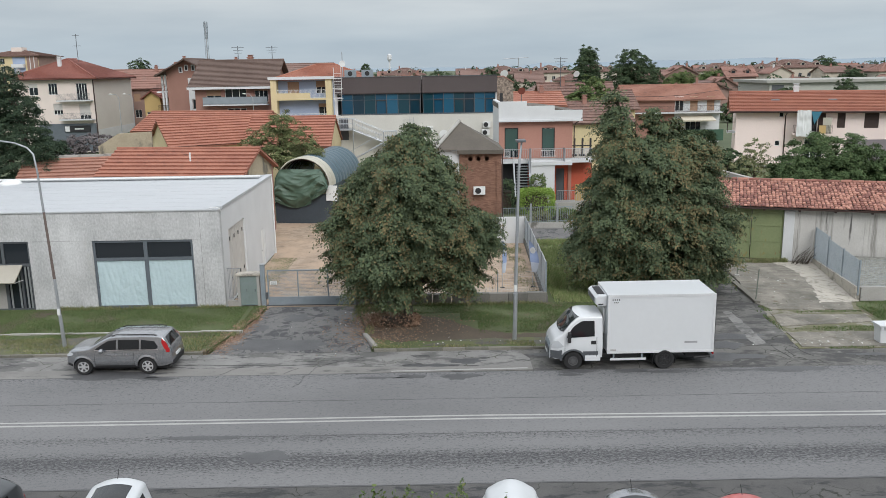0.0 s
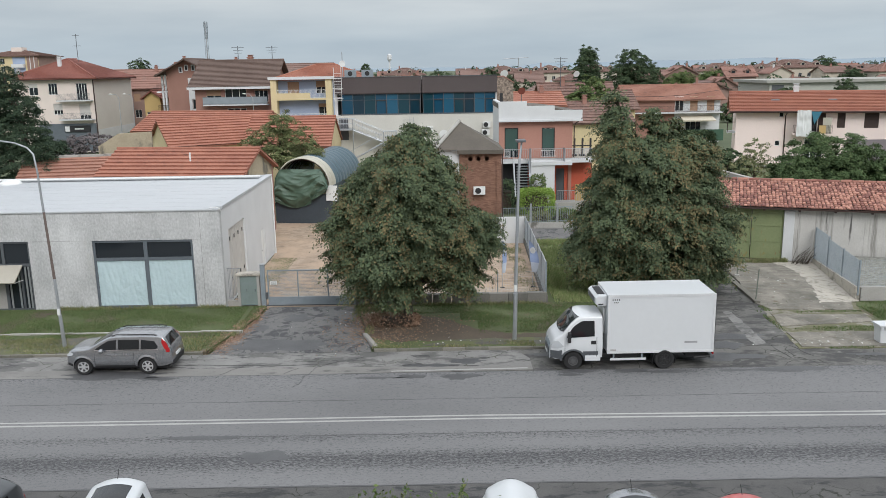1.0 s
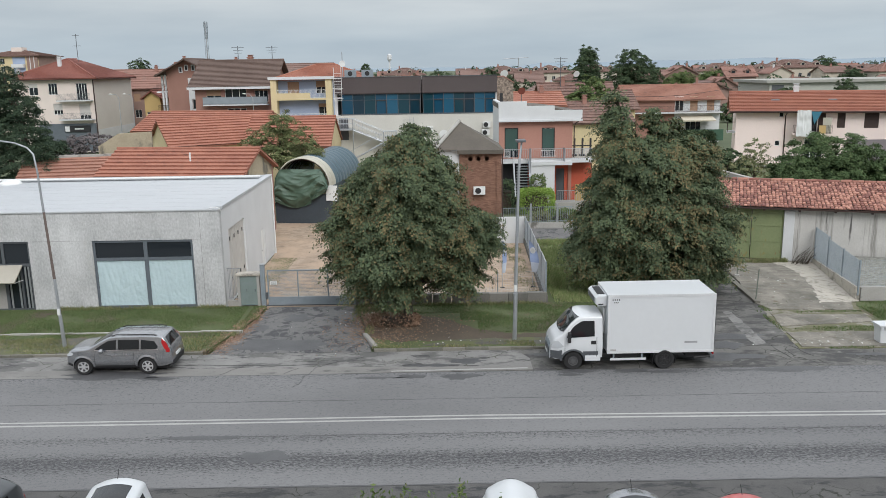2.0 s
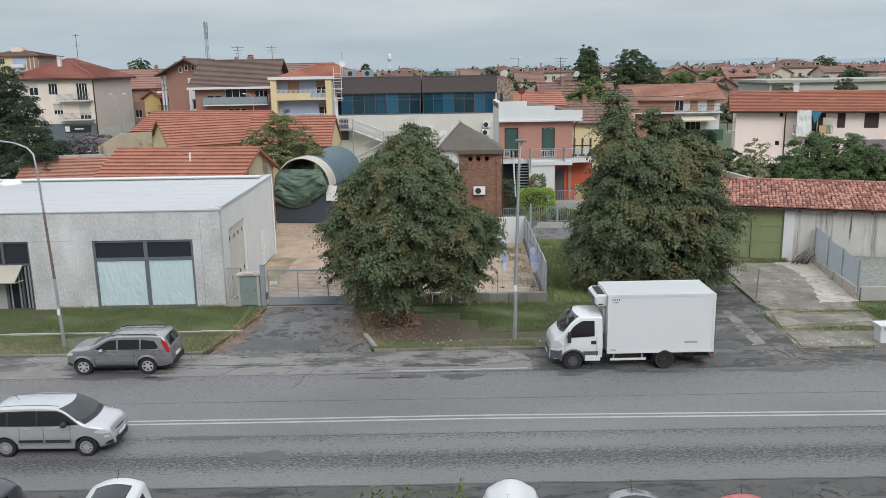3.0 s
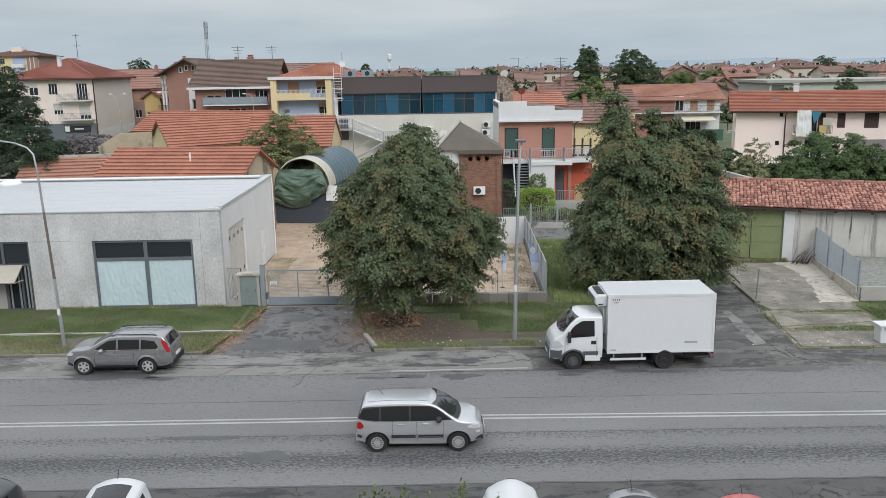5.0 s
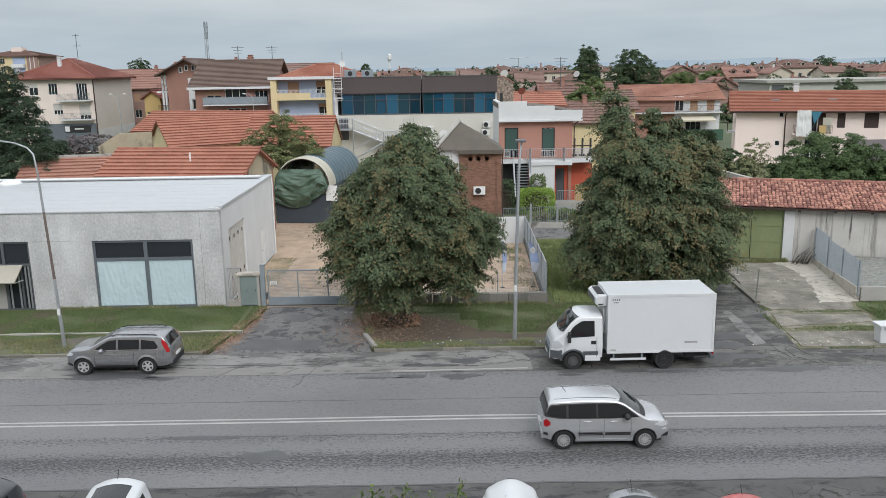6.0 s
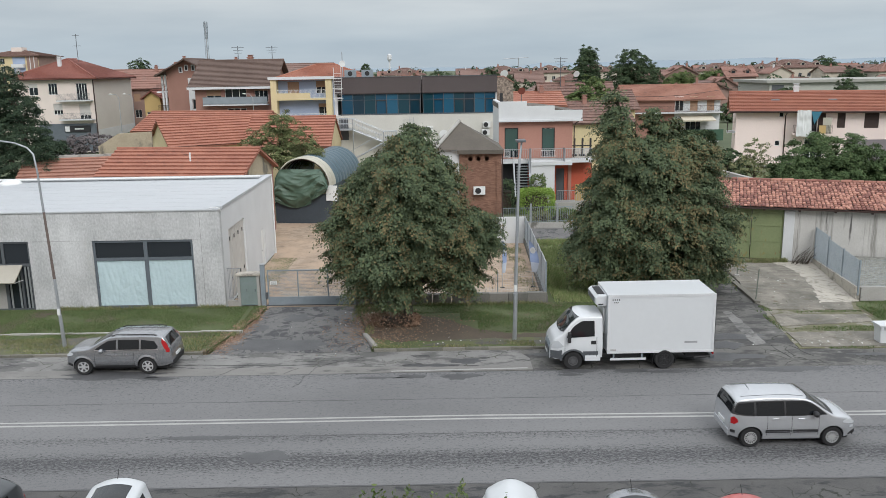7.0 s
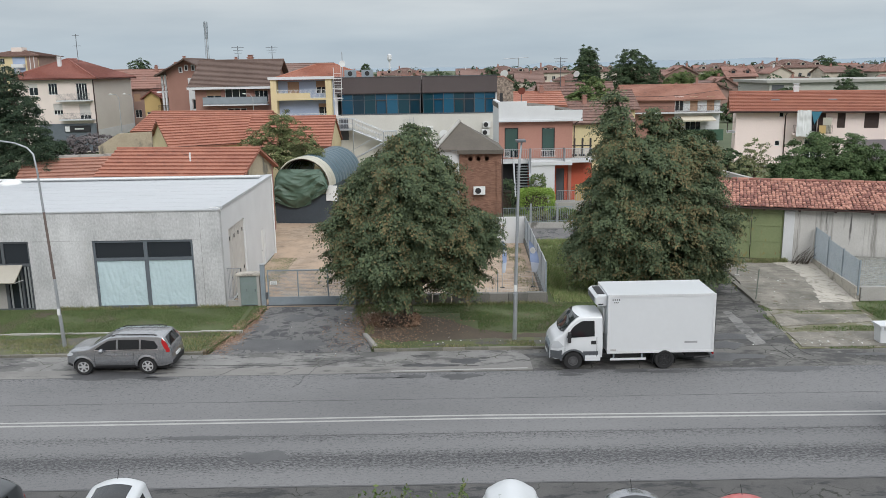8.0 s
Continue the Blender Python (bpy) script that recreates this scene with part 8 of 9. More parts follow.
def forecourt():
    f = thing("plinth_fence", "grey-blue slatted fence on a low concrete plinth", "fence")
    a, b = Vector((22.75, 49.2, 0)), Vector((21.35, 41.0, 0))
    d = (b - a).normalized()
    n = Vector((-d.y, d.x, 0)) * 0.1
    bm = bmesh.new()
    for v in prism(bm, [(a - n).xy[:], (b - n).xy[:], (b + n).xy[:], (a + n).xy[:]], 0, 0.72):
        if v.co.z > 0.5 and v.co.y > 45:
            v.co.z = 0.3
    part("plinth", bm, PALE_SLAB, f, "pale concrete plinth with sloping top")
    made("plinth", CONCRETE, f, "", box, 21.47, 40.9, 0, 34, 41.12, 0.72)
    bm = bmesh.new()
    for k in range(72):
        p = a.lerp(b, (k + 0.5) / 72)
        q = Matrix.Translation(p) @ Matrix.Rotation(math.atan2(d.y, d.x), 4, "Z")
        box(bm, -0.026, -0.008, 0.3 + 0.42 * (k + 0.6) / 72, 0.026, 0.008, 2.1 + (0.15 if k < 22 else 0), q)
    part("slats", bm, FENCE, f, "close grey-blue upright slats")
    for k in range(4):
        p = a.lerp(b, k / 3)
        made("post", GREYPAINT, f, "", box, p.x - 0.04, p.y - 0.04, 0.28, p.x + 0.04, p.y + 0.04, 2.25 if k < 2 else 2.14)
    bm = bmesh.new()
    for k in range(90):
        tube(bm, [(21.5 + k * 0.1, 41.0, 0.72), (21.5 + k * 0.1, 41.0, 2.1)], 0.004, 3)
    for k in range(12):
        tube(bm, [(21.47, 41.0, 0.78 + k * 0.12), (30.5, 41.0, 0.78 + k * 0.12)], 0.003, 3)
    part("wire_mesh", bm, FENCE, f, "thin pale wire panels")
    for k in range(4):
        made("post", GREYPAINT, f, "", box, 23.7 + k * 2.2, 40.97, 0.72, 23.76 + k * 2.2, 41.03, 2.2)
    sheet("gravel_bed", surf("grey_gravel", (0.30, 0.30, 0.27), (0.14, 0.14, 0.125), 0.95, 6, 30, 0.8, spread=0.35), [(21.6, 41.13), (34, 41.13), (34, 45.3), (23.0, 49.1)], 0.0, 0.6, "raised bed of grey gravel behind the plinth", category="gravel bed")
    for x, y, h in ((16.1, 41.0, 1.75), (17.0, 46.3, 1.6)):
        p = thing("fence_post", "leaning rusty green fence post", "fence post", pose(x, y, 0, 0, 2, 0))
        made("post", GREENPOST, p, "", tube, [(0, 0, 0), (0.02, 0, h)], 0.026, 6)
        made("foot", CONCRETE, p, "", box, -0.12, -0.12, 0, 0.12, 0.12, 0.12)
    e = thing("low_kerb_wall", "low broken concrete edging with grass", "edging")
    made("edge", KERB, e, "", prism, [(15.95, 40.7), (16.2, 40.6), (16.5, 46.2), (14.2, 46.9), (14.1, 46.6), (16.2, 46.0)], 0, 0.16)
    bm = bmesh.new()
    prism(bm, [(-0.55, 0), (0.55, 0), (0.6, 0.62), (-0.6, 0.62)], -0.28, 0.28, "y")
    w = part("planter", bm, WHITE_PAINT, None, bevel=0.02)
    top(w, "white ribbed concrete planter with flared rim", "planter", m=pose(19.54, 34.45, 0.05))
    for k in range(7):
        made("rim_block", WHITE_PAINT, w, "", box, -0.6 + k * 0.175, -0.34, 0.62, -0.47 + k * 0.175, 0.34, 0.76, bevel=0.01)
    made("rim_top", WHITE_PAINT, w, "", box, -0.68, -0.36, 0.763, 0.68, 0.36, 0.84, bevel=0.01)
    bm = bmesh.new()
    g = random.Random(5)
    for k in range(26):
        a_ = Vector((g.uniform(-0.5, 0.5), g.uniform(-0.3, 0.3), 0.02))
        b_ = a_ + Vector((g.uniform(0.1, 0.9), g.uniform(-0.2, 0.4), g.uniform(0.2, 1.1)))
        tube(bm, [a_, a_.lerp(b_, 0.5) + Vector((0, 0, 0.1)), b_], [0.018, 0.012, 0.004], 4)
    part_ = part("dead_brush", bm, BARK, None)
    top(part_, "heap of dead brown brushwood against the wall", "brushwood", m=pose(21.7, 48.9, 0.06))


GREENPOST = surf("weathered_green_post", (0.17, 0.20, 0.17), (0.10, 0.12, 0.10), 0.8, 3, 20, 0.1)
forecourt()


def pavers():
    """The rows of pavers nearest the gate, each a piece of its own."""
    bm = bmesh.new()
    vs = box(bm, -0.203, -0.143, -0.03, 0.203, 0.143, 0.012)
    me = bpy.data.meshes.new("paver")
    bmesh.ops.recalc_face_normals(bm, faces=bm.faces)
    bm.to_mesh(me)
    bm.free()
    me.materials.append(PAVER)
    g = random.Random(23)
    for r in range(9):
        for k in range(33):
            o = new("paver", me)
            o.parent = YARD
            o.matrix_basis = pose(-8.95 + k * 0.42 + (0.21 if r % 2 else 0), 42.1 + r * 0.30, 0.02 + g.uniform(-0.004, 0.004), g.uniform(-0.6, 0.6), g.uniform(-0.6, 0.6), g.uniform(-0.8, 0.8))


pavers()


# ---- the town behind ----
def apartment_block():
    """The tall block at the edge of the town."""
    hs = {"front": [(u, z, 1.3, 1.5, "glass", None, 1) for u in (1.5, 5.0) for z in (3.2, 6.4, 9.6, 12.8, 15.0)]}
    h = house("apartment_block", "tall far yellow apartment block with brick corner and balconies", -127, 235, 15.6, 14, 17.2, 1.7, "hip", YELLOW_WALL, HAZED_BROWN_TILE, hs, over=0.8, sides={"right": HAZED_BRICK}, group="")
    made("brick_corner", HAZED_BRICK, h, "red brick corner bay", box, 12.6, -0.3, 0, 15.6, -0.003, 17.0)
    made("loggia", BLUE_WALL, h, "pale blue recessed bay", box, 8.6, -0.1, 0, 12.0, -0.003, 16.8)
    for z in (5, 8, 11, 14):
        made("balcony", WHITE_WALL, h, "", box, 8.6, -1.2, z, 12.0, -0.104, z + 0.95)
    for u in (13.4, 14.5):
        made("pilaster", WHITE_WALL, h, "", box, u, -0.36, 0, u + 0.2, -0.303, 17.0)
    made("lift_house", CREAM, h, "", box, 6.0, 5, 17.5, 9.0, 8, 19.6)


def town():
    g = random.Random(31)
    styles = [(CREAM, BROWN_TILE), (FAR_BRICK, MAROON_TILE), (PINK, RED_TILE), (YELLOW_WALL, MOTTLED_TILE), (WHITE_WALL, MAROON_TILE)]

    # far rows use the tile and wall colours that have haze painted in
    far = [(HAZED_CREAM, HAZED_BROWN_TILE), (HAZED_BRICK, HAZED_RED_TILE), (HAZED_CREAM, HAZED_RED_TILE), (CREAM, HAZED_BROWN_TILE), (HAZED_BRICK, HAZED_BROWN_TILE)]

    def villa(x, y, w, eave, rise, s, roof="gable_x", lab=None, d=10, dormers=0):
        wall, tiles = (far if y > 138 else styles)[s]
        hs = {"front": []}
        n = max(1, int(w / 3.2))
        for z in [q for q in (1.2, 4.1, 7.0) if q + 2 < eave]:
            for k in range(n):
                hs["front"].append((0.7 + k * (w - 1.4) / n + 0.4, z, 1.2, 1.4, g.choice(["glass", "shut", "glass"]), g.choice([TAN_SHUTTER, GREY_SHUTTER, DARK_WOOD]), 1))
        h = house("house", lab or "distant plastered house with tiled roof", x, y, w, d, eave, rise, roof, wall, tiles, hs, over=0.6, group="town houses", course=0.8)
        chimney(h, w * g.uniform(0.25, 0.75), d * 0.45, eave + rise * 0.6, eave + rise + 0.45, g.choice([None, FAR_BRICK, FAR_BRICK]), 0.5)
        for k in range(dormers):
            u = (k + 0.5) * w / dormers
            q = d * 0.13
            zb = eave + rise * 2 * q / d - 0.1
            dm = made("dormer", wall, h, "small gabled dormer", prism, [(u - 0.8, zb), (u + 0.8, zb), (u + 0.8, zb + 0.9), (u, zb + 1.5), (u - 0.8, zb + 0.9)], q, q + 2.4, "y")
            made("dormer_roof", tiles, dm, "", prism, [(u - 1.05, zb + 0.75), (u, zb + 1.52), (u + 1.05, zb + 0.75), (u + 1.05, zb + 0.87), (u, zb + 1.66), (u - 1.05, zb + 0.87)], q - 0.2, q + 2.5, "y")
            made("dormer_window", CARGLASS, dm, "", box, u - 0.5, q - 0.03, zb + 0.15, u + 0.5, q - 0.003, zb + 0.95)

    # first rows behind the office
    for x, y, w, e, r, s, roof in ((7.5, 100, 7.0, 7.6, 1.3, 2, "gable_x"), (13.5, 108, 9.0, 7.2, 2.6, 3, "gable_x"), (14.8, 96, 7, 5.8, 2.0, 3, "gable_x"), (19.5, 118, 8, 6.2, 2.2, 3, "gable_x"), (-46.5, 145, 16, 10.5, 3.2, 1, "gable_x"), (-38, 150, 18, 10.6, 2.6, 0, "gable_x"), (-60, 152, 15, 9.6, 3.0, 1, "gable_x"), (-23, 140, 7, 9.4, 1.6, 0, "gable_x"), (-9, 190, 7, 8.6, 2.2, 1, "gable_y"), (62, 106, 14, 6.8, 2.6, 2, "gable_x"), (40, 160, 10, 6.0, 1.6, 4, "gable_x")):
        villa(x, y, w, e, r, s, roof)
    # rows to the skyline
    for k, y in enumerate((185, 220, 265, 330, 420)):
        x = -0.56 * y + g.uniform(0, 10)
        while x < 0.58 * y:
            w = g.uniform(6.5, 11.5)
            tall = g.choice([6.6, 7.6, 8.2, 8.8]) if k > 1 else g.choice([5.6, 6.2, 7.0])
            if not (60 < x < 112 and y < 200):
                villa(x, y + g.uniform(-8, 8), w, tall, g.uniform(1.6, 2.8), g.randrange(5), g.choice(["gable_x", "gable_x", "gable_y", "gable_y", "hip"]), dormers=g.choice([0, 0, 0, 2]) if k > 0 else 0)
            x += w + g.uniform(3, 15)
    for x, y, w, e in ((14, 300, 17, 9.6), (33, 304, 14, 9.8), (50, 310, 15, 9.8), (92, 300, 18, 9.4), (113, 290, 20, 10.2), (-22, 330, 16, 9.6), (104, 285, 14, 9.2)):
        villa(x, y, w, e, 2.6, 1 if w > 25 else 0, "hip", "tall distant apartment house with dormers in its brown roof", 14, 4)
    apartment_block()
    house("house", "small ochre yellow house with red tiled roof", -46.6, 132, 2.5, 9, 8.4, 0.9, "gable_y", OCHRE, MAROON_TILE, {"front": [(0.3, 3.8, 1.1, 2.2, "glass", None, 1)]}, over=0.5, group="town houses", course=0.8)
    # mast, water tower, crane
    m = thing("radio_mast", "tall lattice radio mast with aerials on the skyline", "mast", pose(-71.2, 260, 0))
    made("pole", GALV, m, "", tube, [(0, 0, 0), (0, 0, 27)], [0.3, 0.14], 8)
    for z, r in ((26, 0.5), (24.3, 0.45), (22.8, 0.4)):
        for a in range(3):
            made("aerial", GREYPAINT, m, "", box, r * math.cos(a * 2.1) - 0.18, r * math.sin(a * 2.1) - 0.1, z - 0.9, r * math.cos(a * 2.1) + 0.18, r * math.sin(a * 2.1) + 0.1, z + 0.9)
    for s in (-0.45, 0.45):
        made("leg", GREYPAINT, m, "", tube, [(s * 1.6, 0, 0), (s, 0, 22)], 0.09, 6)
    w = thing("water_tower", "slim pale water tower far away", "water tower", pose(-25, 420, 0))
    made("stem", WHITE_WALL, w, "", tube, [(0, 0, 0), (0, 0, 16)], [0.55, 0.38], 10)
    made("tank", WHITE_WALL, w, "", tube, [(0, 0, 15.5), (0, 0, 16.5), (0, 0, 18.5), (0, 0, 19.2)], [0.5, 1.1, 1.1, 0.4], 14)
    c = thing("tower_crane", "pale tower crane far away", "crane", pose(40, 430, 0))
    made("mast", GALV, c, "", tube, [(0, 0, 0), (0, 0, 16.4)], 0.2, 6)
    made("jib", GALV, c, "", tube, [(-8, 0, 15.9), (5, 0, 16.5)], 0.2, 6)
    for x, y, h in ((16, 112, 13.2), (-29, 122, 15.6), (-24.5, 124, 15.6)):
        a = thing("roof_aerial", "thin television aerial on a roof", "aerial", pose(x, y, 0), "roof aerials")
        made("pole", DARKFRAME, a, "", tube, [(0, 0, -0.1), (0, 0, h)], 0.045, 5)
        for k in range(3):
            made("arm", DARKFRAME, a, "", tube, [(-0.9 + k * 0.2, 0, h - 0.2 - k * 0.4), (0.9 - k * 0.2, 0, h - 0.2 - k * 0.4)], 0.03, 5)
    bm = bmesh.new()
    n = 60
    ring = []
    for k in range(n + 1):
        x = -2200 + 4400 * k / n
        ring.append((x, 10 + 18 * (0.5 + 0.5 * noise.noise(Vector((k * 0.23, 1, 4)))) * (1.5 if x > 300 else 0.35)))
    for (x0, h0), (x1, h1) in zip(ring, ring[1:]):
        bm.faces.new([bm.verts.new(p) for p in ((x0, 3000, -1), (x1, 3000, -1), (x1, 3050, h1), (x0, 3050, h0))])
    # the blue of the hills is distance haze put into the base colour
    top(part("backdrop", bm, surf("haze_painted_hills", (0.27, 0.325, 0.37), (0.25, 0.30, 0.345), 1.0, 0.002, 0.01, 0, spec=0.0)), "hills on the horizon with blue haze in their colour", "hills", kind="structure")
    w = thing("stone_gable", "old rubble stone gable wall behind the villa", "wall", pose(5.9, 92, 0))
    made("wall", STONE, w, "", prism, [(0, 0), (2.1, 0), (2.1, 10.3), (1.0, 11.0), (0, 10.9)], 0, 0.5, "y")
    made("coping", FAR_BRICK, w, "", prism, [(-0.1, 10.92), (1.0, 11.02), (2.2, 10.3), (2.2, 10.42), (1.0, 11.15), (-0.1, 11.05)], -0.1, 0.6, "y")
    for x, y, z, r, mat, lab in ((7.3, 96, 11.3, 0.45, WHITE_PLASTIC, "white satellite dish on a short mast"), (9.1, 94, 9.4, 0.42, surf("rust_red_paint", (0.25, 0.07, 0.05), None, 0.6), "rust-red satellite dish on a short mast"), (17.8, 110, 11.0, 0.42, WHITE_PLASTIC, "white satellite dish on a chimney mast")):
        q = thing("satellite_dish", lab, "satellite dish", pose(x, y, 0), "satellite dishes")
        made("mast", DARKFRAME, q, "", tube, [(0, 0.3, 0), (0, 0.3, z)], 0.04, 6)
        made("dish", mat, q, "", lathe, [(r, 0.0), (r * 0.75, 0.1), (r * 0.2, 0.16)], 16, pose(0, 0, z, 20, 0, 10), smooth=True)
    for x, y, z in ((-44.5, 116, 9.2), (-42.6, 116, 9.2), (-36.5, 112, 9.4), (-24.0, 107, 9.2)):
        q = thing("street_lamp", "slim far street lamp with white head", "street lamp", pose(x, y, 0), "far street lamps")
        made("pole", GALV, q, "", tube, [(0, 0, 0), (0.05, 0, z - 0.5), (-0.3, -0.1, z), (-0.8, -0.2, z + 0.05)], [0.07, 0.045, 0.035, 0.03], 7)
        made("lamp_head", WHITE_PLASTIC, q, "", tube, [(-0.7, -0.2, z + 0.03), (-0.9, -0.25, z + 0.07), (-1.2, -0.3, z + 0.05)], [0.03, 0.08, 0.03], 8)
    w = made("overhead_cable", BLACK, None, "", tube, [(16 + 24 * k / 12, 104 + 8 * k / 12, 9.0 - 1.0 * math.sin(math.pi * k / 12)) for k in range(13)], 0.025, 4)
    tagged(w, "black overhead cable sagging between the houses", "cable")
    # walls and lots near the pink house
    w = made("boundary_wall", CONCRETE, None, "", prism, [(24.5, 88), (24.9, 88), (27.9, 66), (27.5, 66)], 0, 2.3)
    top(w, "long grey concrete boundary wall", "wall")
    w = made("sheet_fence", surf("red_brown_sheet", (0.28, 0.09, 0.065), None, 0.7), None, "", box, 20.6, 72, 0, 23.5, 72.1, 3.4)
    top(w, "red-brown sheet metal fence", "fence")
    h = house("pavilion", "low building with dark sheet roof", 43.8, 82, 14, 6, 2.2, 0.0, "flat", WHITE_WALL, None, {}, category="outbuilding")
    made("roof", BROWN_METAL, h, "", prism, [(-0.8, 2.2), (6.5, 3.7), (6.5, 3.85), (-0.8, 2.4)], -0.8, 14.5, "x")


town()


# ---- trees and plants ----
def leaf_mesh(name, pts, size, seed, up=None, stretch=1.5, axis=None):
    """Many small leaves at given points: two folded triangles each, as one mesh; axis: the way their tips point."""
    g = np.random.default_rng(seed)
    n = len(pts)
    nor = g.normal(size=(n, 3)) * (1.0 if axis is None else 0.62)
    if up is not None:
        nor += up
    nor /= np.linalg.norm(nor, axis=1, keepdims=True)
    a = np.cross(nor, g.normal(size=(n, 3)))
    if axis is not None:
        a = axis + g.normal(size=(n, 3)) * 0.7
        a -= nor * (a * nor).sum(axis=1, keepdims=True)
    a /= np.linalg.norm(a, axis=1, keepdims=True) + 1e-9
    b = np.cross(nor, a)
    s = size * g.uniform(0.6, 1.3, size=(n, 1))
    v = np.empty((n, 4, 3))
    v[:, 0], v[:, 2] = pts - a * s * stretch * 0.5, pts + a * s * stretch * 0.5
    v[:, 1], v[:, 3] = pts + b * s * 0.5 - nor * s * 0.18, pts - b * s * 0.5 - nor * s * 0.18
    me = bpy.data.meshes.new(name)
    base = np.arange(n)[:, None] * 4
    tri = np.concatenate([base + np.array([[0, 1, 2]]), base + np.array([[0, 2, 3]])], axis=1).reshape(-1)
    me.vertices.add(n * 4)
    me.vertices.foreach_set("co", v.reshape(-1))
    me.loops.add(len(tri))
    me.loops.foreach_set("vertex_index", tri.astype(np.int32))
    me.polygons.add(len(tri) // 3)
    me.polygons.foreach_set("loop_start", np.arange(0, len(tri), 3, dtype=np.int32))
    me.update(calc_edges=True)
    return me


def crown_points(lobes, clumps, per, clump_r, seed, inner=0.55, sprays=False):
    """Leaf places: clumps spread through the outer part of overlapping lobes, with gaps between them. Gives places, leaf normals, tip directions and which leaves sit on a browning tip."""
    g = np.random.default_rng(seed)
    vol = np.array([l[3] * l[4] * l[5] for l in lobes]) ** 0.7
    which = g.choice(len(lobes), size=clumps, p=vol / vol.sum())
    out, dirs, tips, brown = [], [], [], []
    for w in which:
        cx, cy, cz, rx, ry, rz = lobes[w]
        d = g.normal(size=3)
        d /= np.linalg.norm(d)
        k = g.uniform(inner, 1.0) ** 0.6 * g.uniform(0.92, 1.06)
        k *= (1 if not sprays else g.choice([1.0, 1.0, 1.0, 1.16, 0.86])) + 0.38 * noise.noise(Vector((d[0] * 2.2 + seed, d[1] * 2.2 + w, d[2] * 3.4)))
        c = np.array([cx + d[0] * rx * k, cy + d[1] * ry * k, cz + d[2] * rz * k])
        cr = clump_r * g.uniform(0.55, 1.4)
        out_ = np.array([d[0] + cx * 0.12, d[1] + cy * 0.12]) + g.normal(size=2) * 0.2
        out_ /= np.linalg.norm(out_) + 1e-6
        # a drooping spray of leaves, tilted outwards, with fingers at its rim
        u = g.triangular(-0.8, 0.25, 1.45 if sprays else 1.2, per) * cr
        w_ = g.uniform(-1, 1, per) * 0.72 * cr * np.clip(1.15 - u / (1.25 * cr), 0.12, 1)
        if sprays:
            fingers = g.integers(3, 6)
            w_ = np.where(u > 0.2 * cr, np.round(w_ / cr * fingers) / fingers * cr + g.normal(size=per) * 0.05 * cr, w_)
        q = np.stack([u * out_[0] - w_ * out_[1], u * out_[1] + w_ * out_[0], np.zeros(per)], axis=1)
        q[:, 2] = -0.42 * np.clip(u, 0, None) ** 1.6 / cr ** 0.6 - 0.4 * w_ ** 2 / cr - np.abs(g.normal(size=per)) * 0.22 * cr
        q += g.normal(size=(per, 3)) * 0.055
        if sprays:
            q[:, 2] -= np.clip(u, 0, None) * g.uniform(-0.35, 0.4)
        out.append(c + q)
        tilt = g.uniform(0.8, 1.5)
        dirs.append(q * np.array([[0.8, 0.8, 0.0]]) / cr + np.array([[out_[0] * (1.7 - tilt), out_[1] * (1.7 - tilt), tilt if sprays else 1.5]]))
        tips.append(np.stack([np.full(per, out_[0]) - 0.5 * w_ / cr * out_[1], np.full(per, out_[1]) + 0.5 * w_ / cr * out_[0], -0.35 - 0.5 * np.clip(u / cr, 0, 1)], axis=1))
        warm = noise.noise(Vector((c[0] * 0.55 + seed, c[1] * 0.55, c[2] * 0.55))) + g.normal() * 0.3
        brown.append((u > 0.15 * cr) & (g.uniform(size=per) < np.clip(0.20 + warm * 0.85, 0.03, 0.72)))
    return np.concatenate(out), np.concatenate(dirs), np.concatenate(tips), np.concatenate(brown)


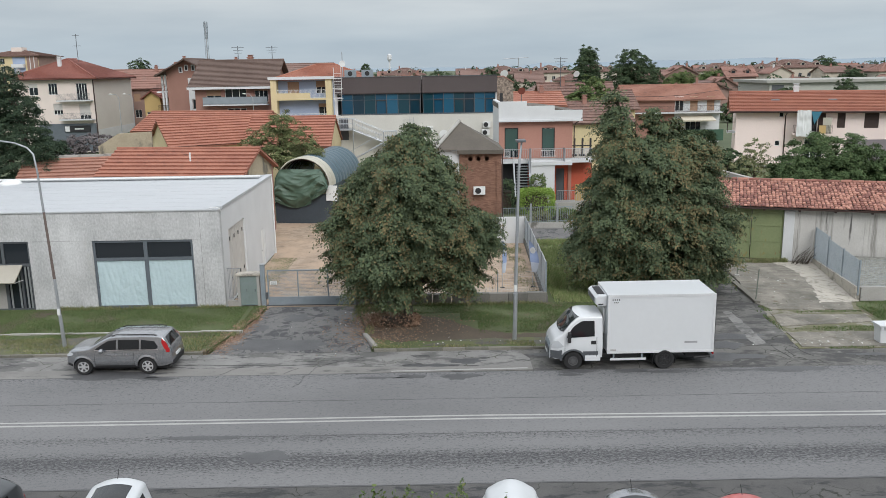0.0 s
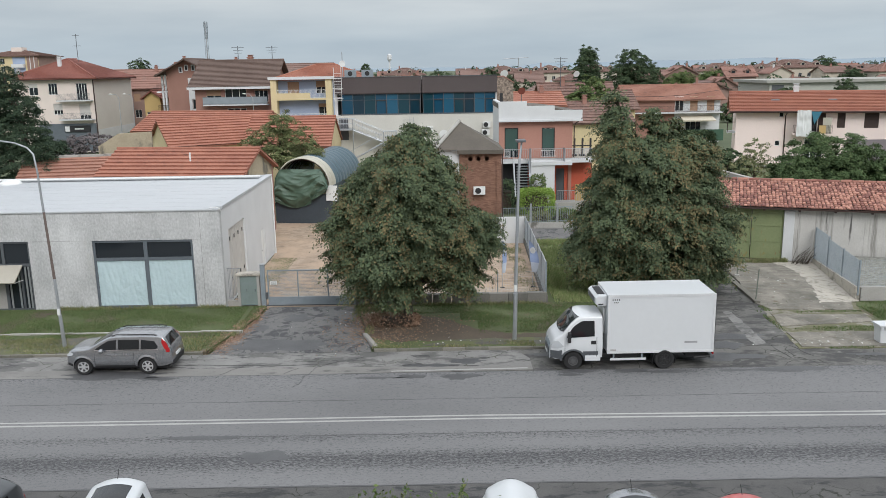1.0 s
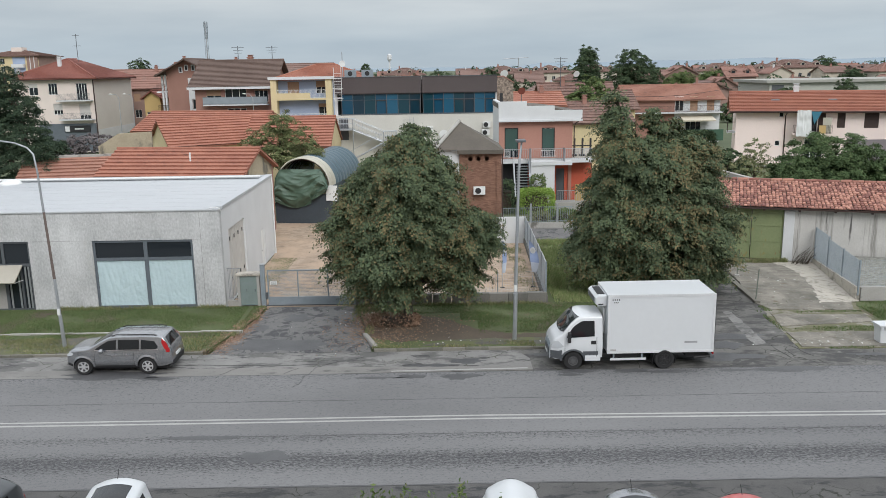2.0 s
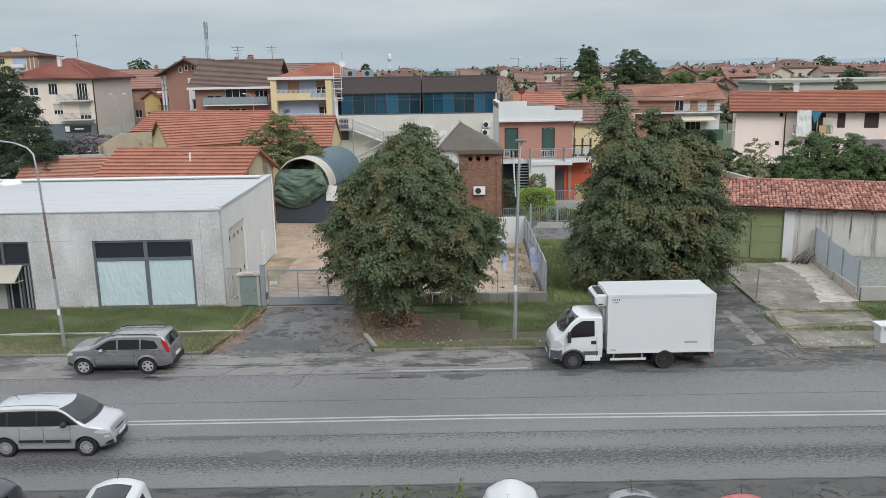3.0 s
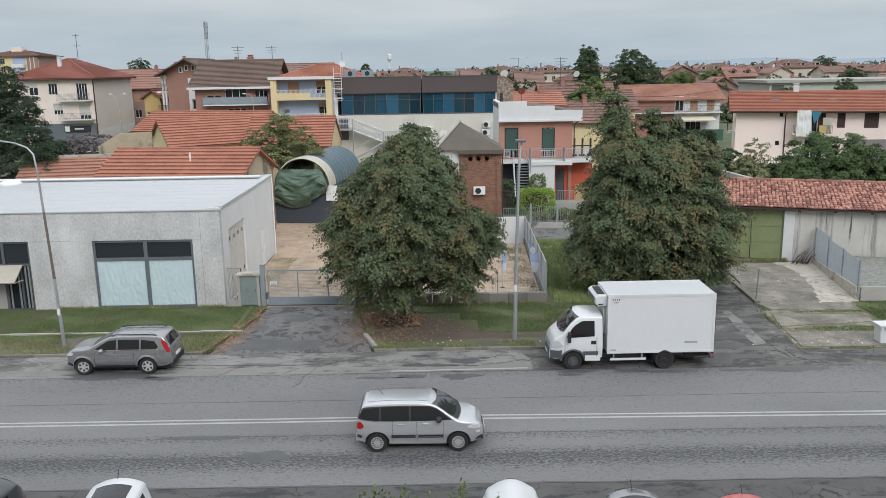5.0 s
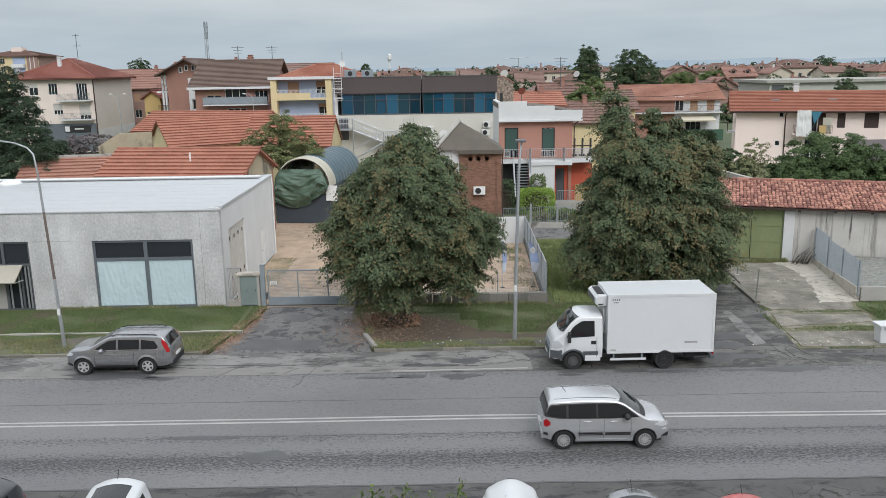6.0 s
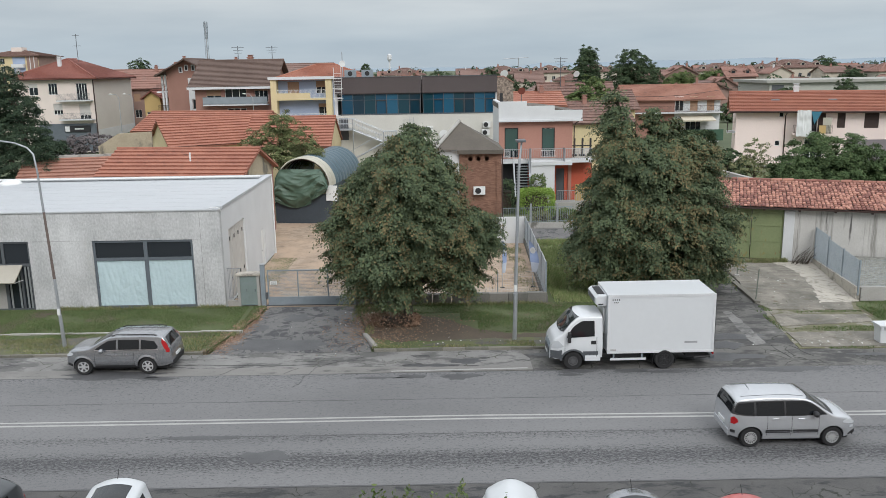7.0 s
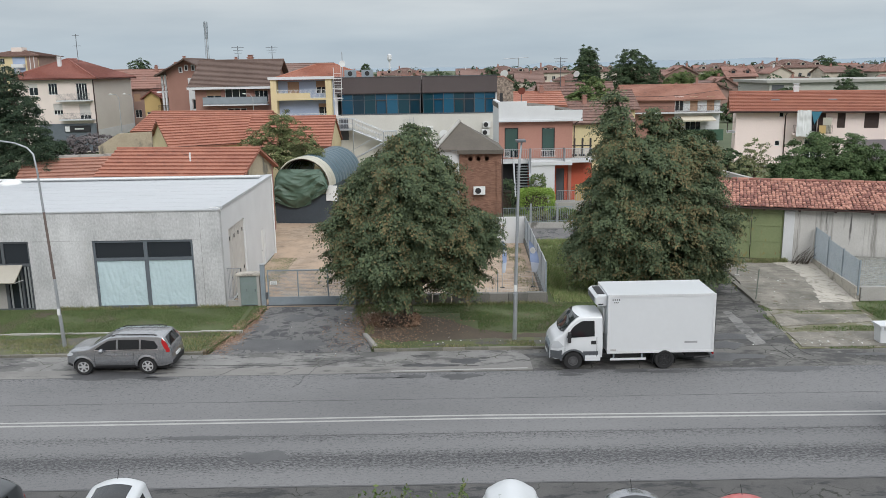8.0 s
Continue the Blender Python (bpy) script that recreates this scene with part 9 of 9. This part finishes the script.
def tree(name, label, x, y, lobes, clumps, per, clump_r, leaf, mat, seed, trunk=0.2, trunk_h=None, category="tree", z=0.0, inner=0.5, group="", browned=None):
    """A tapered trunk with limbs, and a crown of many small leaves. lobes: (x, y, z, rx, ry, rz) about the foot."""
    t = thing(name, label, category, pose(x, y, z), group)
    g = random.Random(seed)
    top_z = max(l[2] for l in lobes)
    low = min(l[2] - l[5] for l in lobes)
    bm = bmesh.new()
    hx = [(0, 0, -0.1), (0.03, 0.02, low * 0.5 + 0.4), (0.1, -0.05, (low + top_z) / 2), (lobes[0][0], lobes[0][1], top_z)]
    tube(bm, hx, [trunk * 1.25, trunk, trunk * 0.6, trunk * 0.12], 9)
    part("trunk", bm, BARK, t, smooth=True)
    for l in lobes:
        for k in range(3):
            a = g.uniform(0, 6.28)
            e = Vector((l[0] + math.cos(a) * l[3] * 0.6, l[1] + math.sin(a) * l[4] * 0.6, l[2] + g.uniform(-0.2, 0.5) * l[5]))
            s = Vector((0.03, 0, max(low * 0.6 + 0.4, l[2] - l[5] * 0.9 - 0.3 - 1.6 * math.hypot(l[0], l[1]))))
            m = s.lerp(e, 0.5) + Vector((g.uniform(-0.2, 0.2), g.uniform(-0.2, 0.2), 0.25))
            bm = bmesh.new()
            tube(bm, [s, m, e], [trunk * 0.38, trunk * 0.24, trunk * 0.06], 6)
            part("limb", bm, BARK, t, smooth=True)
    p, d, tip, brown = crown_points(lobes, clumps, per, clump_r, seed, inner, browned is not None)
    brown = brown & (browned is not None)
    for part_name, use, m_ in (("crown", ~brown, mat), ("browned_leaves", brown, browned)):
        use = use & (p[:, 2] > 0.25)
        if use.any():
            me = leaf_mesh(part_name, p[use], leaf, seed, d[use], axis=tip[use] if browned else None)
            me.materials.append(m_)
            c = new(part_name, me)
            c.parent = t
            if m_ is browned:
                c["label"] = "browning leaf tips"
    return t


tree("linden_tree", "dense dark green linden tree with browning leaf tips", -1.74, 38.1,
     [(0.52, 0, 9.0, 0.78, 0.78, 0.7), (0.35, 0, 8.1, 1.48, 1.48, 0.9), (-0.17, 0, 7.0, 2.26, 2.09, 1.2), (-1.65, -0.2, 6.2, 1.48, 1.65, 1.0), (1.3, 0, 6.8, 1.3, 1.48, 1.1), (2.7, -0.1, 5.1, 1.3, 1.65, 0.85), (-2.52, 0, 5.0, 1.13, 1.48, 0.8), (0.0, -0.4, 5.2, 2.35, 2.35, 1.3), (3.04, 0.1, 4.2, 1.13, 1.48, 0.8), (-2.44, 0, 3.6, 1.13, 1.39, 0.9), (2.44, 0, 3.0, 1.04, 1.3, 0.9), (-0.35, -0.3, 3.6, 2.09, 2.26, 1.2), (-1.48, 0, 2.4, 1.04, 1.3, 0.7), (2.09, 0, 2.2, 0.87, 1.04, 0.5), (-0.35, -0.2, 2.2, 0.87, 1.13, 0.7), (-0.09, 0, 4.2, 1.57, 1.39, 1.6), (0.09, 0, 6.0, 1.04, 0.96, 1.4)],
     1350, 235, 0.60, 0.086, LEAF_LIME, 11, 0.2, group="street trees", browned=LEAF_BROWN)
tree("linden_tree", "tall broad linden tree with two tops and browning leaves", 11.2, 43.2,
     [(-2.19, 0, 10.4, 0.37, 0.37, 0.6), (-2.14, 0, 9.2, 0.65, 0.74, 1.1), (-1.95, 0, 7.7, 1.12, 1.4, 1.2), (0.0, 0.2, 9.1, 0.42, 0.56, 0.8), (0.84, 0.2, 8.7, 0.56, 0.65, 0.8), (1.86, 0.2, 8.0, 0.84, 1.12, 0.8), (0.28, 0, 7.2, 2.14, 2.14, 1.3), (2.14, 0, 6.6, 1.02, 1.49, 1.2), (-2.05, 0, 6.0, 1.4, 1.86, 1.1), (0.19, -0.3, 5.4, 2.79, 2.7, 1.3), (-2.51, -0.2, 4.3, 1.49, 1.95, 1.0), (2.7, -0.2, 4.0, 1.4, 1.95, 1.0), (0.09, -0.4, 3.7, 3.07, 2.88, 1.4), (-3.07, 0, 2.7, 1.3, 1.67, 0.9), (2.88, 0, 2.5, 1.12, 1.58, 0.9), (-2.7, 0, 1.8, 1.12, 1.4, 0.5), (0.0, -0.2, 2.2, 2.7, 2.51, 0.9), (2.79, 0, 1.4, 0.84, 1.21, 0.5), (0.09, -0.6, 4.6, 1.86, 1.67, 1.9), (0.0, 0, 6.5, 1.4, 1.3, 1.6)],
     1700, 225, 0.64, 0.09, LEAF_LIME, 12, 0.22, group="street trees", browned=LEAF_BROWN)
tree("fir_tree", "large dark evergreen tree beside the roofs", -31.5, 62.5, [(-0.8, 0, 11.6, 1.0, 1.2, 1.5), (-0.3, 0, 9.8, 1.7, 1.8, 1.5), (-0.5, 0, 7.9, 2.3, 2.2, 1.6), (1.4, 0.2, 6.6, 1.9, 2.0, 0.9), (-0.6, 0, 5.4, 3.4, 2.6, 1.5), (2.2, 0, 5.0, 1.7, 2.0, 0.9), (-2.4, 0, 8.6, 1.6, 2.0, 1.8)], 800, 110, 0.55, 0.085, LEAF_FIR, 13, 0.3)
tree("fruit_tree", "small yellow-green fruit tree between the roofs", -13.6, 69.5, [(0.3, 0, 7.9, 1.2, 1.2, 1.0), (-1.0, 0, 6.6, 1.9, 1.6, 1.2), (1.3, 0, 6.4, 1.6, 1.6, 1.2), (2.3, -0.3, 5.4, 1.4, 1.4, 1.0), (0, 0, 5.3, 2.2, 1.8, 1.0)], 330, 80, 0.5, 0.085, LEAF_OLIVE, 14, 0.14)
tree("fruit_tree", "large leafy green tree behind the tiled shed", 28.5, 61, [(0, 0, 5.6, 2.6, 2.3, 1.6), (2.8, 0, 4.6, 2.2, 2, 1.5), (-2.0, 0, 4.2, 1.9, 2, 1.3), (-3.4, 0, 2.6, 1.7, 1.8, 0.9), (5.2, 0, 4.0, 2.3, 2, 1.3), (0, 0, 3.6, 4.4, 2.4, 1.4)], 560, 170, 0.62, 0.10, LEAF_GREEN, 15, 0.2)
tree("shrub", "pale feathery shrub before the pink house", 29.6, 78, [(0, 0, 3.9, 1.2, 1.1, 1.3), (-0.9, 0, 2.6, 1.3, 1.2, 1.1), (1.4, 0, 2.4, 1.3, 1.2, 1.0)], 120, 26, 0.3, 0.13, LEAF_PALE, 16, 0.09, category="shrub")
tree("shrub", "dark green rounded shrub before the pink house", 28.4, 82, [(0, 0, 2.7, 1.9, 1.5, 1.2), (1.3, 0, 2.0, 1.3, 1.2, 0.9)], 120, 34, 0.3, 0.17, LEAF_DARK, 17, 0.12, category="shrub")
tree("shrub", "bare grey-purple twiggy shrub beside the cream house", -42.0, 100, [(0, 0, 4.0, 3.4, 2, 1.2), (-3.6, 0, 3.2, 2.6, 2, 1.2), (3.2, 0, 3.6, 2.0, 1.6, 0.8)], 240, 36, 0.4, 0.16, LEAF_GREY, 18, 0.12, category="shrub")
for lab, x, y, w, h, m, s in (("tall narrow poplar tree", 29.9, 172, 6.6, 16.4, LEAF_DARK, 21), ("broad dark green tree on the skyline", 37.6, 165, 6.0, 15.8, LEAF_DARK, 22), ("round bright green tree among the roofs", 19.3, 107.0, 4.0, 11.2, LEAF_MID, 23), ("dark conifer on the skyline", -14.5, 165, 3.2, 13.5, LEAF_DARK, 24), ("round dark tree on the skyline", -71, 200, 5.5, 16.0, LEAF_DARK, 25), ("dark green tree beside the warehouse", 62, 150, 4.0, 8.0, LEAF_DARK, 26),
                              ("round green tree among the houses", 57.0, 118, 2.6, 10.2, LEAF_DARK, 27), ("tree on the skyline", 12.4, 210, 4, 12.6, LEAF_DARK, 28), ("tree on the skyline", 18, 240, 5, 11.0, LEAF_DARK, 29), ("tree on the skyline", 66, 230, 6, 11.0, LEAF_MID, 30), ("tree on the skyline", 150, 330, 10, 14.5, LEAF_DARK, 31), ("tree on the skyline", 132, 270, 6, 10.5, LEAF_DARK, 32), ("green tree before the courtyard house", 43.5, 112, 3.0, 5.0, LEAF_DARK, 33), ("green tree before the yellow house", -40.5, 118, 3.0, 5.6, LEAF_DARK, 34), ("tree on the skyline", 84, 260, 7, 10.5, LEAF_MID, 35), ("tree on the skyline", 58, 200, 7, 8.0, LEAF_MID, 36), ("tree on the skyline", 160, 300, 9, 9.5, LEAF_DARK, 37)):
    if "poplar" in lab or "conifer" in lab:
        lb = [(0, 0, h * 0.86, w * 0.27, w * 0.27, h * 0.13), (0, 0, h * 0.72, w * 0.4, w * 0.4, h * 0.2), (0, 0, h * 0.5, w * 0.46, w * 0.46, h * 0.25), (0, 0, h * 0.3, w * 0.45, w * 0.45, h * 0.2)]
    else:
        lb = [(0, 0, h * 0.78, w * 0.5, w * 0.45, h * 0.2), (-w * 0.45, 0, h * 0.62, w * 0.45, w * 0.4, h * 0.2), (w * 0.45, 0, h * 0.6, w * 0.5, w * 0.4, h * 0.22), (0, 0, h * 0.45, w * 0.8, w * 0.5, h * 0.2)]
    tree("tree", lab, x, y, lb, 900, 70, 0.10 * w, 0.012 * w + 0.07, m, s, 0.2, inner=0.25, group="skyline trees")


def far_woods():
    g = np.random.default_rng(77)
    pts, nors = [], []
    for y, n, h in ((175, 16, 5.5), (205, 34, 7.5), (245, 44, 8.5), (300, 60, 9.5), (380, 90, 10.3), (480, 130, 11.9), (620, 200, 12.7)):
        for k in range(n):
            x = g.uniform(-0.56, 0.6) * y
            r = g.uniform(2.2, 5.0)
            hh = h * g.uniform(0.55, 1.0)
            m = 520
            d = g.normal(size=(m, 3))
            d /= np.linalg.norm(d, axis=1, keepdims=True)
            lump = 1 + 0.28 * np.sin(d[:, 0] * 5 + k) * np.sin(d[:, 2] * 6 + k * 2)
            pts.append(np.stack([x + d[:, 0] * r * lump, y + d[:, 1] * r * 0.7, hh * 0.5 + d[:, 2] * hh * 0.5 * lump], axis=1))
            nors.append(d + np.array([[0, 0, 0.6]]))
    p, q = np.concatenate(pts), np.concatenate(nors)
    keep = p[:, 2] > 0
    me = leaf_mesh("far_woods", p[keep], 0.6, 78, q[keep])
    me.materials.append(LEAF_DARK)
    tagged(new("far_woods", me), "dark green clumps of trees among the distant houses", "trees", kind="stuff")


far_woods()


def hedge(label, x0, x1, y0, y1, z, mat, seed, n=2500, leaf=0.12, z0=0.0, name="hedge"):
    g = np.random.default_rng(seed)
    h = thing(name, label, name.replace("_", " "), pose((x0 + x1) / 2, (y0 + y1) / 2, z0))
    w, d = (x1 - x0) / 2, (y1 - y0) / 2
    u = g.uniform(-1, 1, size=(n, 3))
    f = g.integers(0, 3, size=n)
    u[np.arange(n), f] = np.sign(u[np.arange(n), f]) * g.uniform(0.85, 1.02, size=n)
    k = np.abs(u).max(axis=1) / np.linalg.norm(u, axis=1) * 1.25
    u *= np.minimum(1, k)[:, None]
    p = np.stack([u[:, 0] * w, u[:, 1] * d, (u[:, 2] + 1) / 2 * z], axis=1) + g.normal(size=(n, 3)) * 0.05
    me = leaf_mesh("foliage", p, leaf, seed, np.array([0, -0.3, 0.6]))
    me.materials.append(mat)
    o = new("foliage", me)
    o.parent = h
    made("stems", BARK, h, "", box, -w * 0.6, -d * 0.6, 0, w * 0.6, d * 0.6, z * 0.7)


hedge("bright green clipped hedge in the garden", 6.2, 9.2, 66.3, 67.6, 2.35, LEAF_BRIGHT, 41, 9000, 0.075)
hedge("pointed green shrub on the hedge", 7.3, 8.6, 67.6, 68.6, 3.3, LEAF_MID, 42, 1200)
hedge("dark green shrub beside the brick cabin", 4.6, 5.9, 66.5, 68.0, 3.0, LEAF_DARK, 43, 1800)
hedge("low yellow-green garden shrub", 8.3, 10.6, 63.2, 65.2, 1.0, LEAF_MID, 44, 1600)
hedge("low pale garden shrub", 7.0, 8.4, 63.0, 64.4, 0.9, LEAF_PALE, 45, 1000)
hedge("green hedge before the yellow house", -43, -36, 112, 113.5, 4.2, LEAF_DARK, 46, 2500, 0.3)
hedge("low heap of dry brown leaves and twigs under the tree", -3.5, -1.2, 37.3, 38.5, 0.5, LITTER, 48, 1500, 0.07, 0.09, "leaf_heap")
hedge("dark green shrubs beside the courtyard house", 30.5, 35.5, 106, 109, 3.6, LEAF_DARK, 49, 6000, 0.16)
hedge("leafy bank behind the tiled shed", 31, 44, 60, 62, 4.3, LEAF_GREEN, 47, 9000, 0.15)


def blades(name, label, areas, n, h, mat, seed, z=0.09, w=0.012, category="grass", bald=-0.9):
    """Grass blades over areas (x0, y0, x1, y1), denser in patches."""
    g = np.random.default_rng(seed)
    size = np.array([(a[2] - a[0]) * (a[3] - a[1]) for a in areas])
    pts = []
    for a, s in zip(areas, size):
        m = int(n * s / size.sum())
        q = np.stack([g.uniform(a[0], a[2], m), g.uniform(a[1], a[3], m)], axis=1)
        keep = (np.sin(q[:, 0] * 1.7 + 2 * np.sin(q[:, 1] * 1.1)) + np.sin(q[:, 1] * 2.3 + q[:, 0] * 0.6) + g.normal(size=m) * 0.75) > bald
        pts.append(q[keep])
    q = np.concatenate(pts)
    m = len(q)
    a = g.uniform(0, 6.28, m)
    hh = h * g.uniform(0.4, 1.4, m)
    lean = g.normal(size=(m, 2)) * 0.35 * hh[:, None]
    v = np.zeros((m, 3, 3))
    v[:, 0, 0], v[:, 0, 1] = q[:, 0] - np.cos(a) * w, q[:, 1] - np.sin(a) * w
    v[:, 1, 0], v[:, 1, 1] = q[:, 0] + np.cos(a) * w, q[:, 1] + np.sin(a) * w
    v[:, :2, 2] = z - 0.01
    v[:, 2, :2] = q + lean
    v[:, 2, 2] = z + hh
    me = bpy.data.meshes.new(name)
    me.vertices.add(m * 3)
    me.vertices.foreach_set("co", v.reshape(-1))
    me.loops.add(m * 3)
    me.loops.foreach_set("vertex_index", np.arange(m * 3, dtype=np.int32))
    me.polygons.add(m)
    me.polygons.foreach_set("loop_start", np.arange(0, m * 3, 3, dtype=np.int32))
    me.update(calc_edges=True)
    me.materials.append(mat)
    tagged(new(name, me), label, category, kind="stuff")


blades("verge_grass", "short green grass with dry patches on the verge", [(-26, 37.3, -10.1, 41.4), (-9.9, 39, -9.4, 41.4), (-26, 36.5, -10.4, 37.2), (-2.6, 39.6, 12.2, 41.1), (1.6, 36.4, 12, 39.6), (-4.3, 40, -2.6, 41.1), (0.8, 38.4, 2.4, 39.7)], 150000, 0.065, GRASS, 51, w=0.012, bald=-0.75)
blades("kerb_grass", "tufts of grass along the kerb", [(-26, 34.45, -10.7, 34.9), (-15.5, 34.9, -10.6, 36.4), (-3.0, 34.45, 4, 34.8), (-3.2, 34.5, -1.2, 35.4), (-22, 37.0, -10.2, 37.2), (-26, 35.0, -15.6, 36.5), (-26, 35.9, -15.6, 36.6), (2.0, 34.5, 4, 35.2), (-10.55, 34.5, -10.1, 36.5), (-10.0, 36.5, -9.55, 39), (-9.6, 39, -9.2, 41.4), (-3.7, 36.5, -3.3, 38), (-4.6, 38.5, -3.9, 41.2)], 26000, 0.10, DRY_GRASS, 52, w=0.018, bald=-0.2)
blades("joint_grass", "low tufts of grass and moss in the slab joints", [(17.2, 36.0, 20.4, 36.75), (17.4, 38.95, 20.6, 39.2), (16.2, 36.15, 17.4, 36.5), (16.6, 33.65, 18.6, 33.9), (15.5, 36.1, 15.75, 39.4), (15.9, 39.3, 16.3, 40.2)], 3000, 0.055, GRASS, 56, z=0.03, w=0.014)
blades("meadow_grass", "tall unmown meadow grass beyond the fence", [(5.8, 41.3, 12.6, 57.0), (12.6, 44.5, 16, 57)], 90000, 0.2, MEADOW, 53, z=0.05, w=0.018)
blades("right_verge_grass", "short green grass beside the slabs", [(21.2, 36.5, 30, 40.6), (20.8, 37.5, 21.4, 40.3)], 18000, 0.10, GRASS, 54, z=0.03, w=0.016)
blades("yard_weeds", "dry low weeds along the edges of the yard", [(4.2, 42.0, 5.2, 55.5), (3.2, 52.5, 5.3, 56.2), (-11.2, 46.5, -9.6, 53)], 9000, 0.06, DRY_GRASS, 57, z=0.025, w=0.014, bald=-0.3)
blades("wall_weeds", "weeds along the foot of the walls", [(-20, 41.2, -11.4, 41.48), (17.9, 49.3, 21.2, 49.9), (-4.5, 41.0, 5.3, 41.2)], 9000, 0.2, DRY_GRASS, 55, z=0.05, w=0.02)


def litter(name, label, spots, n, size, mat, seed, z):
    g = np.random.default_rng(seed)
    k = g.integers(0, len(spots), n)
    s = np.array(spots)[k]
    p = np.stack([s[:, 0] + g.normal(size=n) * s[:, 2], s[:, 1] + g.normal(size=n) * s[:, 3], np.full(n, z) + g.uniform(0, 0.02, n)], axis=1)
    # lower where the leaves lie on the driveway between the verges
    rise = p[:, 1] - 34.45
    p[:, 2] -= np.where((p[:, 0] > np.minimum(-10.5 + 0.24 * rise, -9.25)) & (p[:, 0] < -3.1 - 0.2 * rise) & (rise > -0.15), z - 0.018, 0.0)
    me = leaf_mesh(name, p, size, seed, np.array([0, 0, 4.0]))
    me.materials.append(mat)
    tagged(new(name, me), label, "fallen leaves", kind="stuff")


litter("fallen_leaves", "dry brown fallen leaves under the tree and along the driveway", [(-3.6, 37.6, 0.4, 1.2), (-3.9, 39.5, 0.35, 0.9), (-9.4, 38.5, 0.15, 1.4), (-9.8, 36.5, 0.2, 0.9), (-2.6, 38.6, 0.9, 0.7), (-0.8, 38.3, 1.2, 0.6), (-2.6, 36.0, 0.8, 0.5), (-4.6, 37.8, 0.7, 1.6), (-9.75, 37.2, 0.22, 1.2), (-9.35, 39.6, 0.15, 0.9), (-3.9, 38.6, 0.45, 1.2), (-10.2, 35.6, 0.25, 0.6), (-1.8, 37.0, 1.3, 0.5)], 4300, 0.07, LITTER, 61, 0.105)
litter("litter_scraps", "small scraps of white litter on the ground", [(-5, 36.5, 2.0, 1.4), (-4.2, 39.3, 0.8, 0.8), (0.0, 35.2, 2, 0.3), (17, 34.4, 2.0, 0.25), (18.3, 45, 0.9, 1.3)], 80, 0.065, WHITE_PLASTIC, 62, 0.11)


def weed(name, label, x, y, h, seed, n=9):
    t = thing(name, label, "weed", pose(x, y, 0), "roadside weeds")
    g = random.Random(seed)
    pts = []
    bm = bmesh.new()
    for k in range(n):
        a, l = g.uniform(0, 6.28), g.uniform(0.1, 0.45)
        hh = h * g.uniform(0.5, 1.0)
        path = [Vector((math.cos(a) * l * s * s, math.sin(a) * l * s * s, hh * s)) for s in (0, 0.35, 0.7, 1.0)]
        tube(bm, path, [0.008, 0.006, 0.005, 0.003], 4)
        for s in range(14):
            q = path[1].lerp(path[3], s / 13)
            pts.append((q.x + g.uniform(-0.06, 0.06), q.y + g.uniform(-0.06, 0.06), q.z + g.uniform(-0.04, 0.04)))
    part("stems", bm, LEAF_PALE, t)
    me = leaf_mesh("leaves", np.array(pts), 0.07, seed, np.array([0, 0, 0.5]), stretch=2.0)
    me.materials.append(LEAF_MID)
    o = new("leaves", me)
    o.parent = t
    return t


WEEDS = [weed("weed", "tall wispy green weed at the edge of the parking strip", x, y, h, s, n) for x, y, h, s, n in ((-1.9, 19.9, 1.5, 71, 9), (-1.3, 20.0, 1.35, 72, 10), (-2.4, 19.7, 1.3, 73, 7), (0.1, 19.8, 1.75, 74, 5), (0.3, 19.9, 1.5, 75, 6), (1.0, 17.2, 3.0, 76, 3), (2.0, 17.2, 3.1, 77, 3), (3.1, 19.4, 1.0, 78, 4), (-0.5, 19.8, 1.3, 79, 6), (6.1, 19.0, 1.2, 80, 4))]


# ---- what moves ----
def motions():
    speed, r = 6.000, 0.315
    rows = []
    for k in range(17):
        t = k * 0.5
        rows.append((t, pose(-6.895 + speed * (t - 4.0), 25.52 - 0.035 * (t - 3.5), 0.0, 0, 0, -0.33)))
    walk(mpv, rows)
    for w in mpv_wheels:
        x, y, z = w.location
        walk(w, [(k / 15, pose(x, y, z, 0, math.degrees(speed / r * k / 15), 0)) for k in range(121)])
    for k, w in enumerate(WEEDS):
        x, y, z = w.location
        walk(w, [(i * 0.5, pose(x, y, z, 1.6 * math.sin(i * 1.3 + k), 2.2 * math.sin(i * 0.9 + k * 1.7), 0)) for i in range(17)])


motions()
